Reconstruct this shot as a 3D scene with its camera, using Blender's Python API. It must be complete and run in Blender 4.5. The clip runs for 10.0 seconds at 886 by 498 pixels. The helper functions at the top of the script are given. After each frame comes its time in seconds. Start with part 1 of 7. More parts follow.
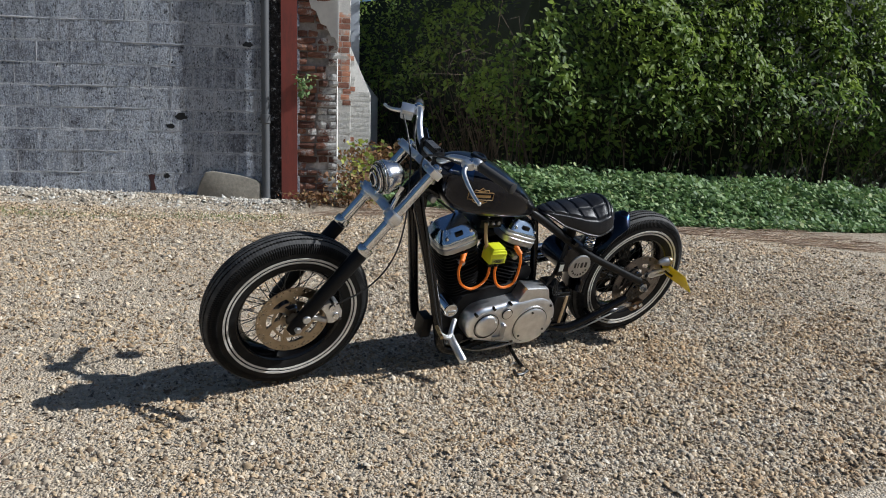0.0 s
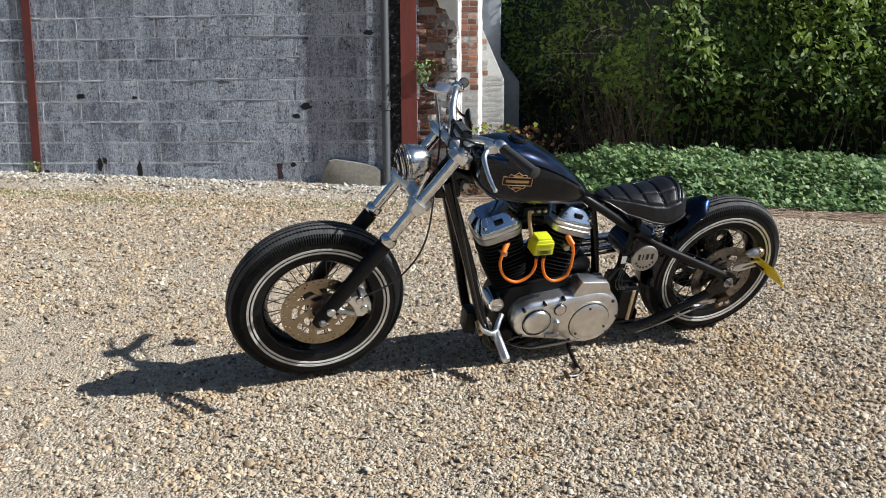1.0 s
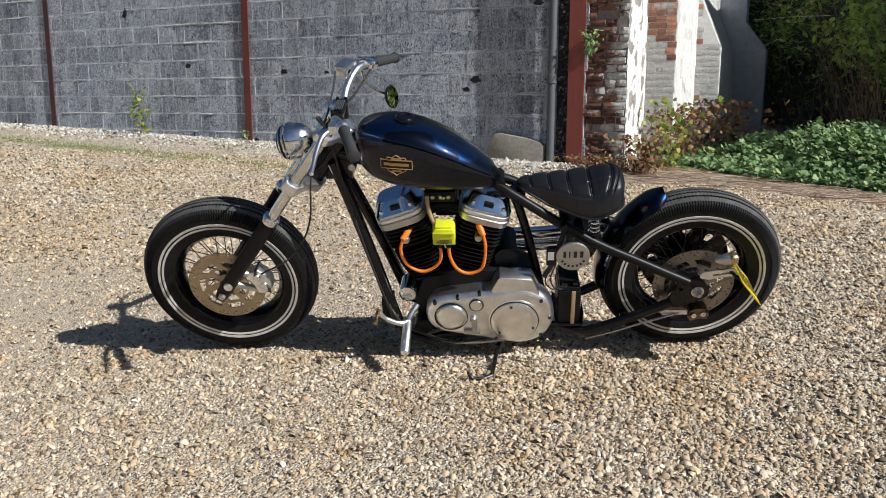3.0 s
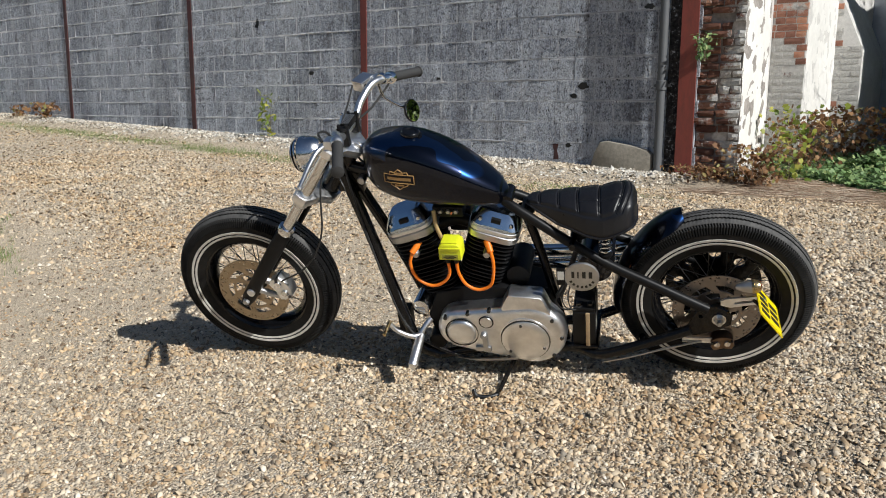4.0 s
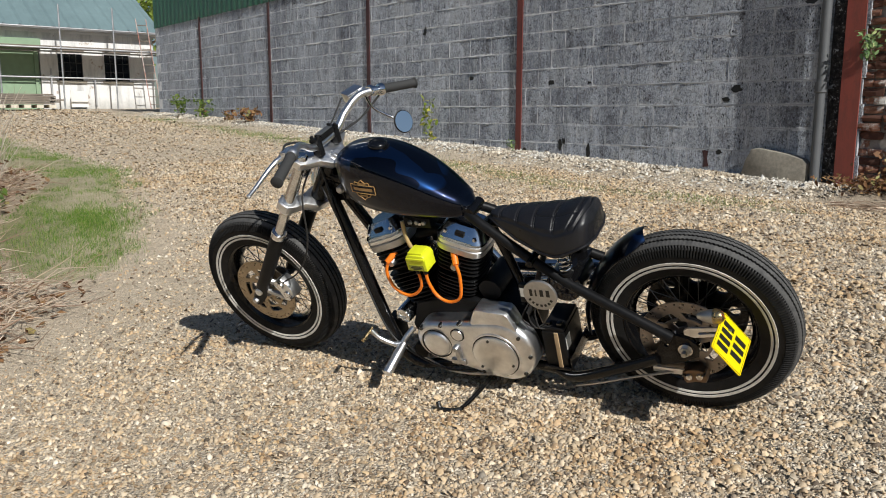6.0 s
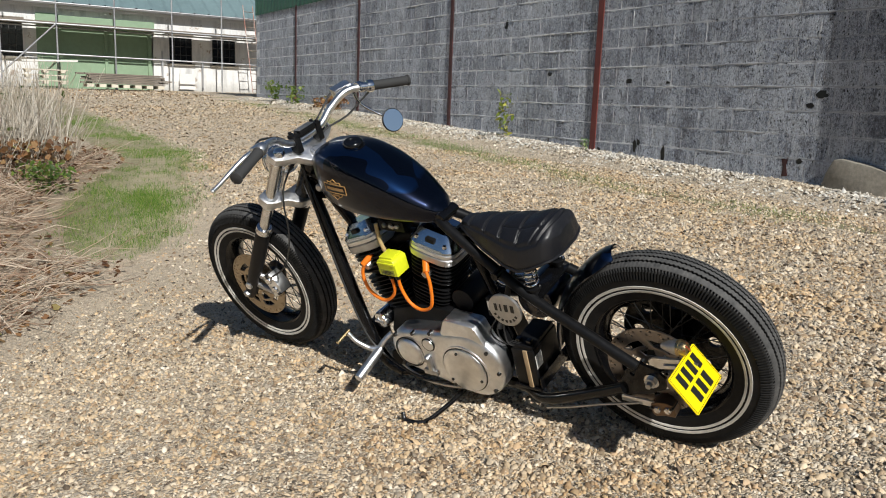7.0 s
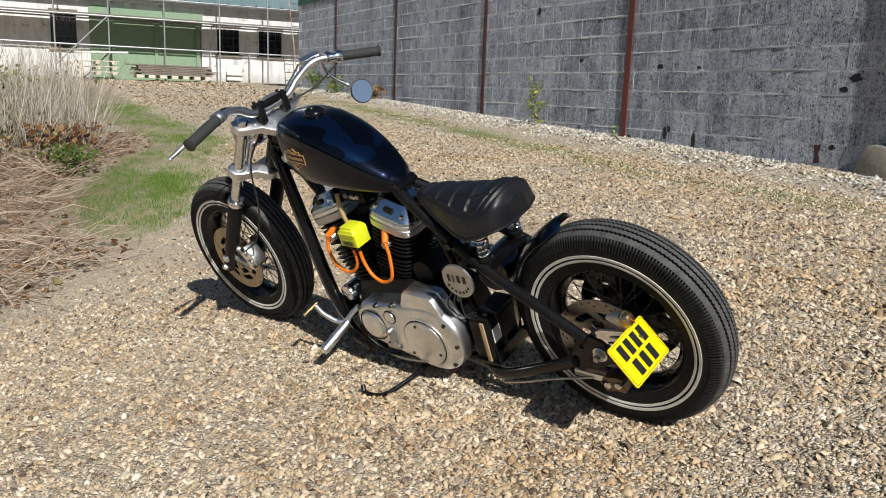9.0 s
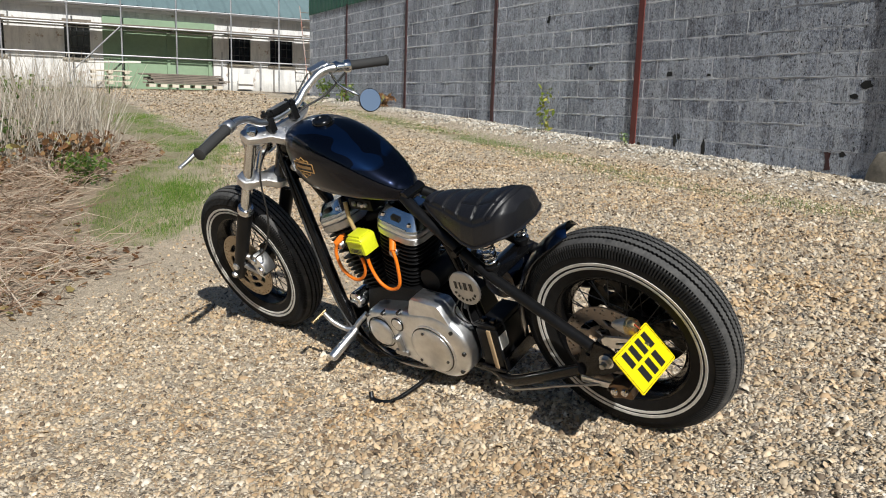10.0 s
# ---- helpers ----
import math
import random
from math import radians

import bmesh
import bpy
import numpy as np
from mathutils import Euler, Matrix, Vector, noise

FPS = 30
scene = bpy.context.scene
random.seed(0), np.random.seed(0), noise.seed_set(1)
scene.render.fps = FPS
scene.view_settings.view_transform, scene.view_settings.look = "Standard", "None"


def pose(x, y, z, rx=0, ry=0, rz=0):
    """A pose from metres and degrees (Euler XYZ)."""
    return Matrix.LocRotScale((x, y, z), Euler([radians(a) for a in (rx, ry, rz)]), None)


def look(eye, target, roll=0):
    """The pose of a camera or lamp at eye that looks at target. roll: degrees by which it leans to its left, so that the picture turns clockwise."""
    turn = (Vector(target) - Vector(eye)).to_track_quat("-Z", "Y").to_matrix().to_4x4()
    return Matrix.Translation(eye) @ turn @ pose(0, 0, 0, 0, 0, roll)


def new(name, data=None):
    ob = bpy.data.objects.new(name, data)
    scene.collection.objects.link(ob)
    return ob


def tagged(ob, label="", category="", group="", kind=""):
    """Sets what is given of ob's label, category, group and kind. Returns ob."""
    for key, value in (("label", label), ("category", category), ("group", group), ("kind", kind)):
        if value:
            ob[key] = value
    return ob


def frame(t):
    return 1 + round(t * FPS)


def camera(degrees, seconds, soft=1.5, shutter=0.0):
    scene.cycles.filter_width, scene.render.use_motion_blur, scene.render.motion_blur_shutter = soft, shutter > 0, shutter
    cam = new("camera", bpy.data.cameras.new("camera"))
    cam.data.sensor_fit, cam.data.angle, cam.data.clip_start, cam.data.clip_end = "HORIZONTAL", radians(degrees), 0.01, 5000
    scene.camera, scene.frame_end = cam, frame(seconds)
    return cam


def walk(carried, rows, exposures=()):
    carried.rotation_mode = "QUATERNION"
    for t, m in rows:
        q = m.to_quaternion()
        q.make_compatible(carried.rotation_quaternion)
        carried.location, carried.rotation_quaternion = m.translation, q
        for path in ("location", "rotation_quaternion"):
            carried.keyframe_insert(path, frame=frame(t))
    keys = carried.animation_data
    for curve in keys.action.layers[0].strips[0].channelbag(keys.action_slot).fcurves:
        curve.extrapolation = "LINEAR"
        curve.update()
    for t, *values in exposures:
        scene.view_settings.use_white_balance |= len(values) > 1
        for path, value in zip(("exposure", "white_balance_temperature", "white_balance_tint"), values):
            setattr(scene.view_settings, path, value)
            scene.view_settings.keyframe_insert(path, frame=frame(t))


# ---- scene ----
cam = camera(57.9, 10.0, soft=1.0)
PATH = [
    (0, (-1.894, -2.855, 0.957), (-0.916, -1.127, 0.718), 1.1),
    (0.5, (-1.649, -2.901, 0.958), (-0.91, -1.058, 0.717), 0.2),
    (1, (-1.345, -2.856, 0.951), (-0.748, -0.967, 0.673), -0.3),
    (1.5, (-0.924, -2.966, 0.945), (-0.527, -1.03, 0.636), -0.5),
    (2, (-0.573, -2.884, 0.94), (-0.28, -0.933, 0.615), 0.3),
    (2.5, (-0.265, -2.873, 0.964), (-0.15, -0.905, 0.632), -0.2),
    (2.7, (-0.095, -2.9, 0.971), (-0.093, -0.93, 0.63), -0.1),
    (3.8, (0.431, -2.751, 1.002), (0.066, -0.815, 0.659), 0.3),
    (4, (0.568, -2.777, 1.017), (0.095, -0.864, 0.677), 0.3),
    (4.5, (0.8, -2.774, 0.999), (0.251, -0.883, 0.653), 0.7),
    (5, (0.93, -2.635, 0.979), (0.3, -0.769, 0.63), 0.4),
    (5.5, (1.206, -2.552, 0.996), (0.348, -0.778, 0.657), -0.6),
    (6, (1.366, -2.459, 1.053), (0.399, -0.741, 0.716), 0.1),
    (6.2, (1.399, -2.387, 1.061), (0.415, -0.68, 0.72), 0.6),
    (7.3, (1.719, -2.067, 1.093), (0.51, -0.516, 0.726), 2.1),
    (7.5, (1.725, -2.045, 1.093), (0.514, -0.497, 0.721), 2.0),
    (8, (1.747, -1.985, 1.056), (0.524, -0.449, 0.676), 2.0),
    (8.5, (1.828, -1.932, 1.023), (0.585, -0.414, 0.635), 2.2),
    (9, (1.876, -1.914, 1.021), (0.612, -0.412, 0.639), 2.1),
    (9.5, (1.893, -1.925, 1.028), (0.613, -0.433, 0.658), 1.9),
    (10, (1.895, -1.919, 1.024), (0.608, -0.432, 0.66), 1.9),
]
walk(cam, [(t, look(eye, target, roll)) for t, eye, target, roll in PATH],
     [(0.0, -0.15, 5820, 8), (0.4, 0.17, 5900, 8), (1.0, 0.15, 5930, 8), (2.5, 0.08, 6000, 8), (4.5, -0.07, 6230, 8), (6.0, -0.12, 6290, 8), (10.0, -0.13, 6270, 8)])

# world and sun
SUN_TO = Vector((0.696, -0.396, 0.60)).normalized()
world = bpy.data.worlds.new("sky")
scene.world = world
world.use_nodes = True
wn = world.node_tree.nodes
sky = wn.new("ShaderNodeTexSky")
sky.sky_type = "NISHITA"
sky.sun_disc = False
sky.sun_elevation = math.asin(SUN_TO.z)
sky.sun_rotation = math.atan2(SUN_TO.x, SUN_TO.y)
sky.air_density, sky.dust_density, sky.ozone_density = 1.0, 0.9, 3.0
wn["Background"].inputs["Strength"].default_value = 0.052
world.node_tree.links.new(sky.outputs[0], wn["Background"].inputs["Color"])
sun = new("sun", bpy.data.lights.new("sun", "SUN"))
sun.data.energy, sun.data.angle, sun.data.color = 5.3, radians(0.53), (1.0, 0.955, 0.89)
sun.matrix_world = look(SUN_TO * 30, (0, 0, 0))


# ---- materials ----
class Mat:
    """A node material with a Principled shader and a few shorthands."""

    def __init__(self, name, color=(0.5, 0.5, 0.5), rough=0.5, metal=0.0, coat=0.0, spec=0.5):
        self.m = bpy.data.materials.new(name)
        self.m.use_nodes = True
        self.t = self.m.node_tree
        self.p = self.t.nodes["Principled BSDF"]
        self.set("Base Color", (*color, 1))
        self.set("Roughness", rough)
        self.set("Metallic", metal)
        self.set("Coat Weight", coat)
        self.set("Coat Roughness", 0.05)
        self.set("Specular IOR Level", spec)

    def set(self, key, value):
        if isinstance(value, bpy.types.NodeSocket):
            self.t.links.new(value, self.p.inputs[key])
        else:
            self.p.inputs[key].default_value = value

    def node(self, kind, **ins):
        n = self.t.nodes.new(kind)
        for k, v in ins.items():
            self.put(n.inputs[k.replace("_", " ")], v)
        return n

    def put(self, socket, v):
        if isinstance(v, bpy.types.NodeSocket):
            self.t.links.new(v, socket)
        else:
            socket.default_value = v

    def pos(self, scale=(1, 1, 1), obj=True):
        """Coordinates in metres: of the object, or of the world."""
        src = self.node("ShaderNodeTexCoord").outputs["Object"] if obj else self.node("ShaderNodeNewGeometry").outputs["Position"]
        mp = self.node("ShaderNodeMapping", Vector=src)
        mp.inputs["Scale"].default_value = scale
        return mp.outputs[0]

    def noise(self, vec, scale, detail=4, rough=0.6, out="Fac"):
        return self.node("ShaderNodeTexNoise", Vector=vec, Scale=scale, Detail=detail, Roughness=rough).outputs[out]

    def voronoi(self, vec, scale, feature="F1", out="Distance", rnd=1.0):
        n = self.t.nodes.new("ShaderNodeTexVoronoi")
        n.feature = feature
        self.put(n.inputs["Vector"], vec)
        n.inputs["Scale"].default_value = scale
        n.inputs["Randomness"].default_value = rnd
        return n.outputs[out]

    def ramp(self, fac, stops, mode="LINEAR"):
        n = self.node("ShaderNodeValToRGB", Fac=fac)
        n.color_ramp.interpolation = mode
        el = n.color_ramp.elements
        while len(el) < len(stops):
            el.new(0.5)
        for e, (p, c) in zip(el, stops):
            e.position = p
            e.color = (*c, 1) if not isinstance(c, (int, float)) else (c, c, c, 1)
        return n.outputs[0]

    def mix(self, fac, a, b, mode="MIX"):
        n = self.t.nodes.new("ShaderNodeMix")
        n.data_type, n.blend_type = "RGBA", mode
        for key, v in ((0, fac), (6, a), (7, b)):
            if isinstance(v, tuple) and len(v) == 3:
                v = (*v, 1)
            self.put(n.inputs[key], v)
        return n.outputs[2]

    def math(self, op, a, b=0.0):
        n = self.t.nodes.new("ShaderNodeMath")
        n.operation = op
        self.put(n.inputs[0], a)
        self.put(n.inputs[1], b)
        return n.outputs[0]

    def bump(self, height, strength=0.4, dist=0.01):
        n = self.node("ShaderNodeBump", Height=height, Strength=strength, Distance=dist)
        self.set("Normal", n.outputs[0])
        return n

    def rand(self):
        return self.node("ShaderNodeObjectInfo").outputs["Random"]

    def island(self):
        return self.node("ShaderNodeNewGeometry").outputs["Random Per Island"]


def plain(name, color, rough=0.5, metal=0.0, coat=0.0, grain=0.12, scale=60.0, bump=0.0, spec=0.5):
    """A material of one colour with a little grain, dirt and uneven gloss."""
    m = Mat(name, color, rough, metal, coat, spec)
    v = m.pos()
    a, b = m.noise(v, scale, 5), m.noise(v, scale * 0.08, 3)
    f = m.math("ADD", m.math("MULTIPLY", a, 0.6), m.math("MULTIPLY", b, 0.6))
    lo = tuple(c * (1 - grain) for c in color)
    hi = tuple(min(1, c * (1 + grain)) for c in color)
    m.set("Base Color", m.ramp(f, ((0.35, lo), (0.8, hi))))
    m.set("Roughness", m.ramp(f, ((0.3, max(0.02, rough * 0.8)), (0.85, min(1, rough * 1.25)))))
    if bump:
        m.bump(a, bump, 0.002)
    return m.m


# ---- mesh building ----
class Geo:
    """Collects vertices and faces and turns them into one mesh."""

    def __init__(self):
        self.v, self.f = [], []

    def add(self, verts, faces, m=None):
        o = len(self.v)
        self.v += [tuple(m @ Vector(p)) if m is not None else tuple(p) for p in verts]
        self.f += [tuple(i + o for i in q) for q in faces]
        return self

    def box(self, cx, cy, cz, sx, sy, sz, m=None, ch=0.0):
        """A box by its middle and size; ch: chamfer of all its edges."""
        if ch <= 0:
            vs = [(cx + sx / 2 * a, cy + sy / 2 * b, cz + sz / 2 * c) for a in (-1, 1) for b in (-1, 1) for c in (-1, 1)]
            fs = [(0, 1, 3, 2), (4, 6, 7, 5), (0, 4, 5, 1), (2, 3, 7, 6), (0, 2, 6, 4), (1, 5, 7, 3)]
            return self.add(vs, fs, m)
        bm = bmesh.new()
        bmesh.ops.create_cube(bm, size=1)
        for q in bm.verts:
            q.co = (cx + q.co.x * sx, cy + q.co.y * sy, cz + q.co.z * sz)
        bmesh.ops.bevel(bm, geom=bm.edges[:], offset=ch, segments=2, profile=0.6, affect="EDGES")
        return self.take(bm, m)

    def take(self, bm, m=None):
        bm.verts.index_update()
        self.add([tuple(q.co) for q in bm.verts], [tuple(q.index for q in g.verts) for g in bm.faces], m)
        bm.free()
        return self

    def tube(self, path, r, n=12, closed=False, cap=True, m=None):
        """A round tube along points; r: one radius, or one for each point."""
        pts = [Vector(p) for p in path]
        k = len(pts)
        rs = r if isinstance(r, (list, tuple)) else [r] * k
        vs, fs, up = [], [], None
        for i, p in enumerate(pts):
            a, b = (pts[(i - 1) % k], pts[(i + 1) % k]) if closed else (pts[max(i - 1, 0)], pts[min(i + 1, k - 1)])
            d = (b - a).normalized()
            if up is None:
                up = d.orthogonal().normalized()
            else:
                up = (up - d * up.dot(d))
                up = up.normalized() if up.length > 1e-6 else d.orthogonal().normalized()
            w = d.cross(up)
            vs += [p + rs[i] * (up * math.cos(t) + w * math.sin(t)) for t in (2 * math.pi * j / n for j in range(n))]
        for i in range(k if closed else k - 1):
            for j in range(n):
                a, b = i * n + j, i * n + (j + 1) % n
                c, d = ((i + 1) % k) * n + (j + 1) % n, ((i + 1) % k) * n + j
                fs.append((a, b, c, d))
        if cap and not closed:
            fs += [tuple(range(n - 1, -1, -1)), tuple((k - 1) * n + j for j in range(n))]
        return self.add(vs, fs, m)

    def lathe(self, prof, n=48, m=None, closed=False):
        """Turns (radius, height) pairs round the z axis."""
        vs, fs, k = [], [], len(prof)
        for r, h in prof:
            vs += [(r * math.cos(t), r * math.sin(t), h) for t in (2 * math.pi * j / n for j in range(n))]
        for i in range(k if closed else k - 1):
            for j in range(n):
                a, b = i * n + j, i * n + (j + 1) % n
                c, d = ((i + 1) % k) * n + (j + 1) % n, ((i + 1) % k) * n + j
                fs.append((a, b, c, d))
        if not closed:
            if prof[0][0] > 1e-5:
                fs.append(tuple(range(n - 1, -1, -1)))
            if prof[-1][0] > 1e-5:
                fs.append(tuple((k - 1) * n + j for j in range(n)))
        return self.add(vs, fs, m)

    def prism(self, outline, lo, hi, m=None, ch=0.0, n=2):
        """An outline in x, y raised from lo to hi along z, with rounded upper and lower edges."""
        bm = bmesh.new()
        f = bm.faces.new([bm.verts.new((x, y, lo)) for x, y in outline])
        if f.normal.z > 0 or sum(a[0] * b[1] - b[0] * a[1] for a, b in zip(outline, outline[1:] + outline[:1])) > 0:
            f.normal_flip()
        g = bmesh.ops.extrude_face_region(bm, geom=[f])
        for q in g["geom"]:
            if isinstance(q, bmesh.types.BMVert):
                q.co.z = hi
        bmesh.ops.recalc_face_normals(bm, faces=bm.faces)
        if ch:
            ed = [e for e in bm.edges if abs(e.verts[0].co.z - e.verts[1].co.z) < 1e-7]
            bmesh.ops.bevel(bm, geom=ed, offset=ch, segments=n, profile=0.5, affect="EDGES", clamp_overlap=True)
        return self.take(bm, m)

    def grid(self, rows, wrap=False, cap=False, m=None):
        """A skin over rows of points of equal count."""
        n, vs, fs = len(rows[0]), [p for r in rows for p in r], []
        for i in range(len(rows) - 1):
            for j in range(n if wrap else n - 1):
                fs.append((i * n + j, i * n + (j + 1) % n, (i + 1) * n + (j + 1) % n, (i + 1) * n + j))
        if cap:
            fs += [tuple(range(n - 1, -1, -1)), tuple((len(rows) - 1) * n + j for j in range(n))]
        return self.add(vs, fs, m)

    def mesh(self, name, mat, angle=38):
        me = bpy.data.meshes.new(name)
        me.from_pydata(self.v, [], self.f)
        bm = bmesh.new()
        bm.from_mesh(me)
        bmesh.ops.recalc_face_normals(bm, faces=bm.faces)
        bm.to_mesh(me)
        bm.free()
        if angle:
            me.shade_smooth()
            me.set_sharp_from_angle(angle=radians(angle))
        me.materials.append(mat)
        return me


def part(name, geo, mat, parent=None, label="", at=None, angle=38):
    """Links a Geo (or a mesh) as one object, under a thing or a part."""
    me = geo.mesh(name, mat, angle) if isinstance(geo, Geo) else geo
    ob = new(name, me)
    if parent is not None:
        ob.parent = parent
    if at is not None:
        ob.matrix_local = at
    if label:
        ob["label"] = label
    return ob


def thing(name, label, category, m=None, group="", kind=""):
    ob = new(name)
    ob.empty_display_size = 0.1
    if m is not None:
        ob.matrix_world = m
    return tagged(ob, label, category, group, kind)


def along(a, b):
    """A matrix whose z axis runs from a towards b, with its origin at a."""
    d = Vector(b) - Vector(a)
    return Matrix.Translation(a) @ d.to_track_quat("Z", "Y").to_matrix().to_4x4()


def bez(pts, n=8):
    """A smooth line through points (Catmull-Rom)."""
    p = [Vector(q) for q in pts]
    p = [p[0] * 2 - p[1]] + p + [p[-1] * 2 - p[-2]]
    out = []
    for i in range(1, len(p) - 2):
        for k in range(n):
            t = k / n
            a, b, c, d = p[i - 1], p[i], p[i + 1], p[i + 2]
            out.append(0.5 * ((2 * b) + (c - a) * t + (2 * a - 5 * b + 4 * c - d) * t * t + (3 * b - a - 3 * c + d) * t ** 3))
    return out + [p[-2]]


def raw(name, verts, faces, mat, smooth=False):
    """A large mesh from arrays: verts n x 3, faces m x 3 or m x 4."""
    me = bpy.data.meshes.new(name)
    k, m = faces.shape[1], len(faces)
    me.vertices.add(len(verts))
    me.vertices.foreach_set("co", np.ascontiguousarray(verts, dtype=np.float32).ravel())
    me.loops.add(m * k)
    me.loops.foreach_set("vertex_index", np.ascontiguousarray(faces, dtype=np.int32).ravel())
    me.polygons.add(m)
    me.polygons.foreach_set("loop_start", np.arange(0, m * k, k, dtype=np.int32))
    if smooth:
        me.polygons.foreach_set("use_smooth", np.ones(m, dtype=bool))
    me.update(calc_edges=True)
    me.materials.append(mat)
    return me


# ---- the lie of the land ----
WA, WB = 6.0536, -0.412          # the block wall's line: y = WA + WB x


def sstep(a, b, x):
    t = np.clip((x - a) / (b - a), 0, 1)
    return t * t * (3 - 2 * t)


def land(x, y):
    """Height of the ground."""
    x, y = np.asarray(x, float), np.asarray(y, float)
    near = 0.019 + 0.037 * x + 0.1038 * y
    far = 0.11 - 0.022 * x + 0.045 * y
    far = np.where(far > 0.8, 0.8 + 0.50 * (1 - np.exp(-(far - 0.8) / 0.50)), far)
    far = np.where(far < -0.4, -0.4 - 0.3 * (1 - np.exp((far + 0.4) / 0.3)), far)
    w = sstep(1.8, 5.2, np.hypot(x * 0.8, y))
    return near * (1 - w) + far * w


def wallpt(s, b=0.0, z=0.0):
    """A point s metres along the block wall from its steel post by the pier, b metres behind its face."""
    return Vector((1.05 + 0.9246 * s + 0.381 * b, 5.621 - 0.381 * s + 0.9246 * b, z))


WALL_M = Matrix(((0.9246, 0.381, 0, 1.05), (-0.381, 0.9246, 0, 5.621), (0, 0, 1, 0), (0, 0, 0, 1)))
rng = np.random.default_rng(7)

# ---- materials of the place ----
def gravel_ground():
    m = Mat("gravel_ground", rough=0.9)
    v = m.pos(obj=False)
    warp = m.mix(0.004, v, m.noise(v, 40.0, 3, out="Color"), "ADD")
    cell = m.voronoi(warp, 88, out="Color")
    cell2 = m.voronoi(warp, 150, out="Color")
    d1 = m.voronoi(warp, 88, "DISTANCE_TO_EDGE")
    d2 = m.voronoi(warp, 150, "DISTANCE_TO_EDGE")
    pal = ((0.0, (0.23, 0.18, 0.12)), (0.10, (0.40, 0.30, 0.20)), (0.25, (0.64, 0.52, 0.37)), (0.5, (0.80, 0.67, 0.49)), (0.66, (0.64, 0.555, 0.44)), (0.8, (0.86, 0.745, 0.58)), (1.0, (0.95, 0.88, 0.76)))
    sep = m.node("ShaderNodeSeparateColor", Color=cell).outputs[0]
    sep2 = m.node("ShaderNodeSeparateColor", Color=cell2).outputs[1]
    c1, c2 = m.ramp(sep, pal), m.ramp(sep2, pal)
    col = m.mix(m.ramp(m.noise(v, 9, 3), ((0.46, 0.0), (0.62, 0.8))), c1, c2)
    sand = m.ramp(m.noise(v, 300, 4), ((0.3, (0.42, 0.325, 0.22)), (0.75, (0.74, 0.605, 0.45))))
    # gaps between the stones are darkened: their shade is put into the colour
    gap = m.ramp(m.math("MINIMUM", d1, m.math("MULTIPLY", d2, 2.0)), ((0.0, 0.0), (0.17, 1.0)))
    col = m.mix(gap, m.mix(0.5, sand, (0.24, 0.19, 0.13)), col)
    mid = m.voronoi(warp, 40, out="Color")
    col = m.mix(0.5, col, m.mix(1.0, col, m.ramp(m.node("ShaderNodeSeparateColor", Color=mid).outputs[2], ((0.0, 0.42), (0.45, 0.92), (1.0, 1.6))), "MULTIPLY"))
    big = m.noise(v, 0.55, 5)
    col = m.mix(m.ramp(big, ((0.48, 0.0), (0.72, 0.34))), col, m.mix(0.25, sand, (0.66, 0.535, 0.39)))
    # grass and earth at the left hand verge and in front of the wall's foot
    att = m.node("ShaderNodeAttribute")
    att.attribute_name = "cover"
    ch = m.node("ShaderNodeSeparateColor", Color=att.outputs["Color"])
    n = m.noise(v, 7, 6, 0.7)
    n2 = m.noise(v, 60, 5, 0.7)
    n3 = m.noise(v, 2.3, 5, 0.7)
    green = m.ramp(n2, ((0.3, (0.09, 0.115, 0.028)), (0.7, (0.27, 0.28, 0.09))))
    earth = m.ramp(n2, ((0.3, (0.29, 0.22, 0.145)), (0.7, (0.56, 0.45, 0.33))))
    col = m.mix(m.ramp(m.math("ADD", ch.outputs[1], m.math("MULTIPLY", n, 0.7)), ((0.72, 0.0), (1.0, 1.0))), col, earth)
    col = m.mix(m.ramp(m.math("ADD", ch.outputs[0], m.math("MULTIPLY", m.math("ADD", m.math("MULTIPLY", n, 0.5), m.math("MULTIPLY", n3, 0.9)), 0.75)), ((0.92, 0.0), (1.28, 0.62))), col, green)
    # trodden fines: paler, with the stones pressed in
    col = m.mix(m.ramp(m.math("ADD", ch.outputs[2], m.math("MULTIPLY", n, 0.8)), ((0.62, 0.0), (1.05, 0.6))), col, m.mix(0.45, sand, (0.80, 0.67, 0.50)))
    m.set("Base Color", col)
    dome = m.math("SUBTRACT", m.math("MULTIPLY", sep, 0.7), m.math("MULTIPLY", m.voronoi(warp, 88), 1.3))
    dome2 = m.math("SUBTRACT", m.math("MULTIPLY", sep2, 0.4), m.math("MULTIPLY", m.voronoi(warp, 150), 0.7))
    h = m.math("ADD", m.math("ADD", dome, dome2), m.math("MULTIPLY", n2, 0.3))
    m.bump(h, 0.9, 0.009)
    return m.m


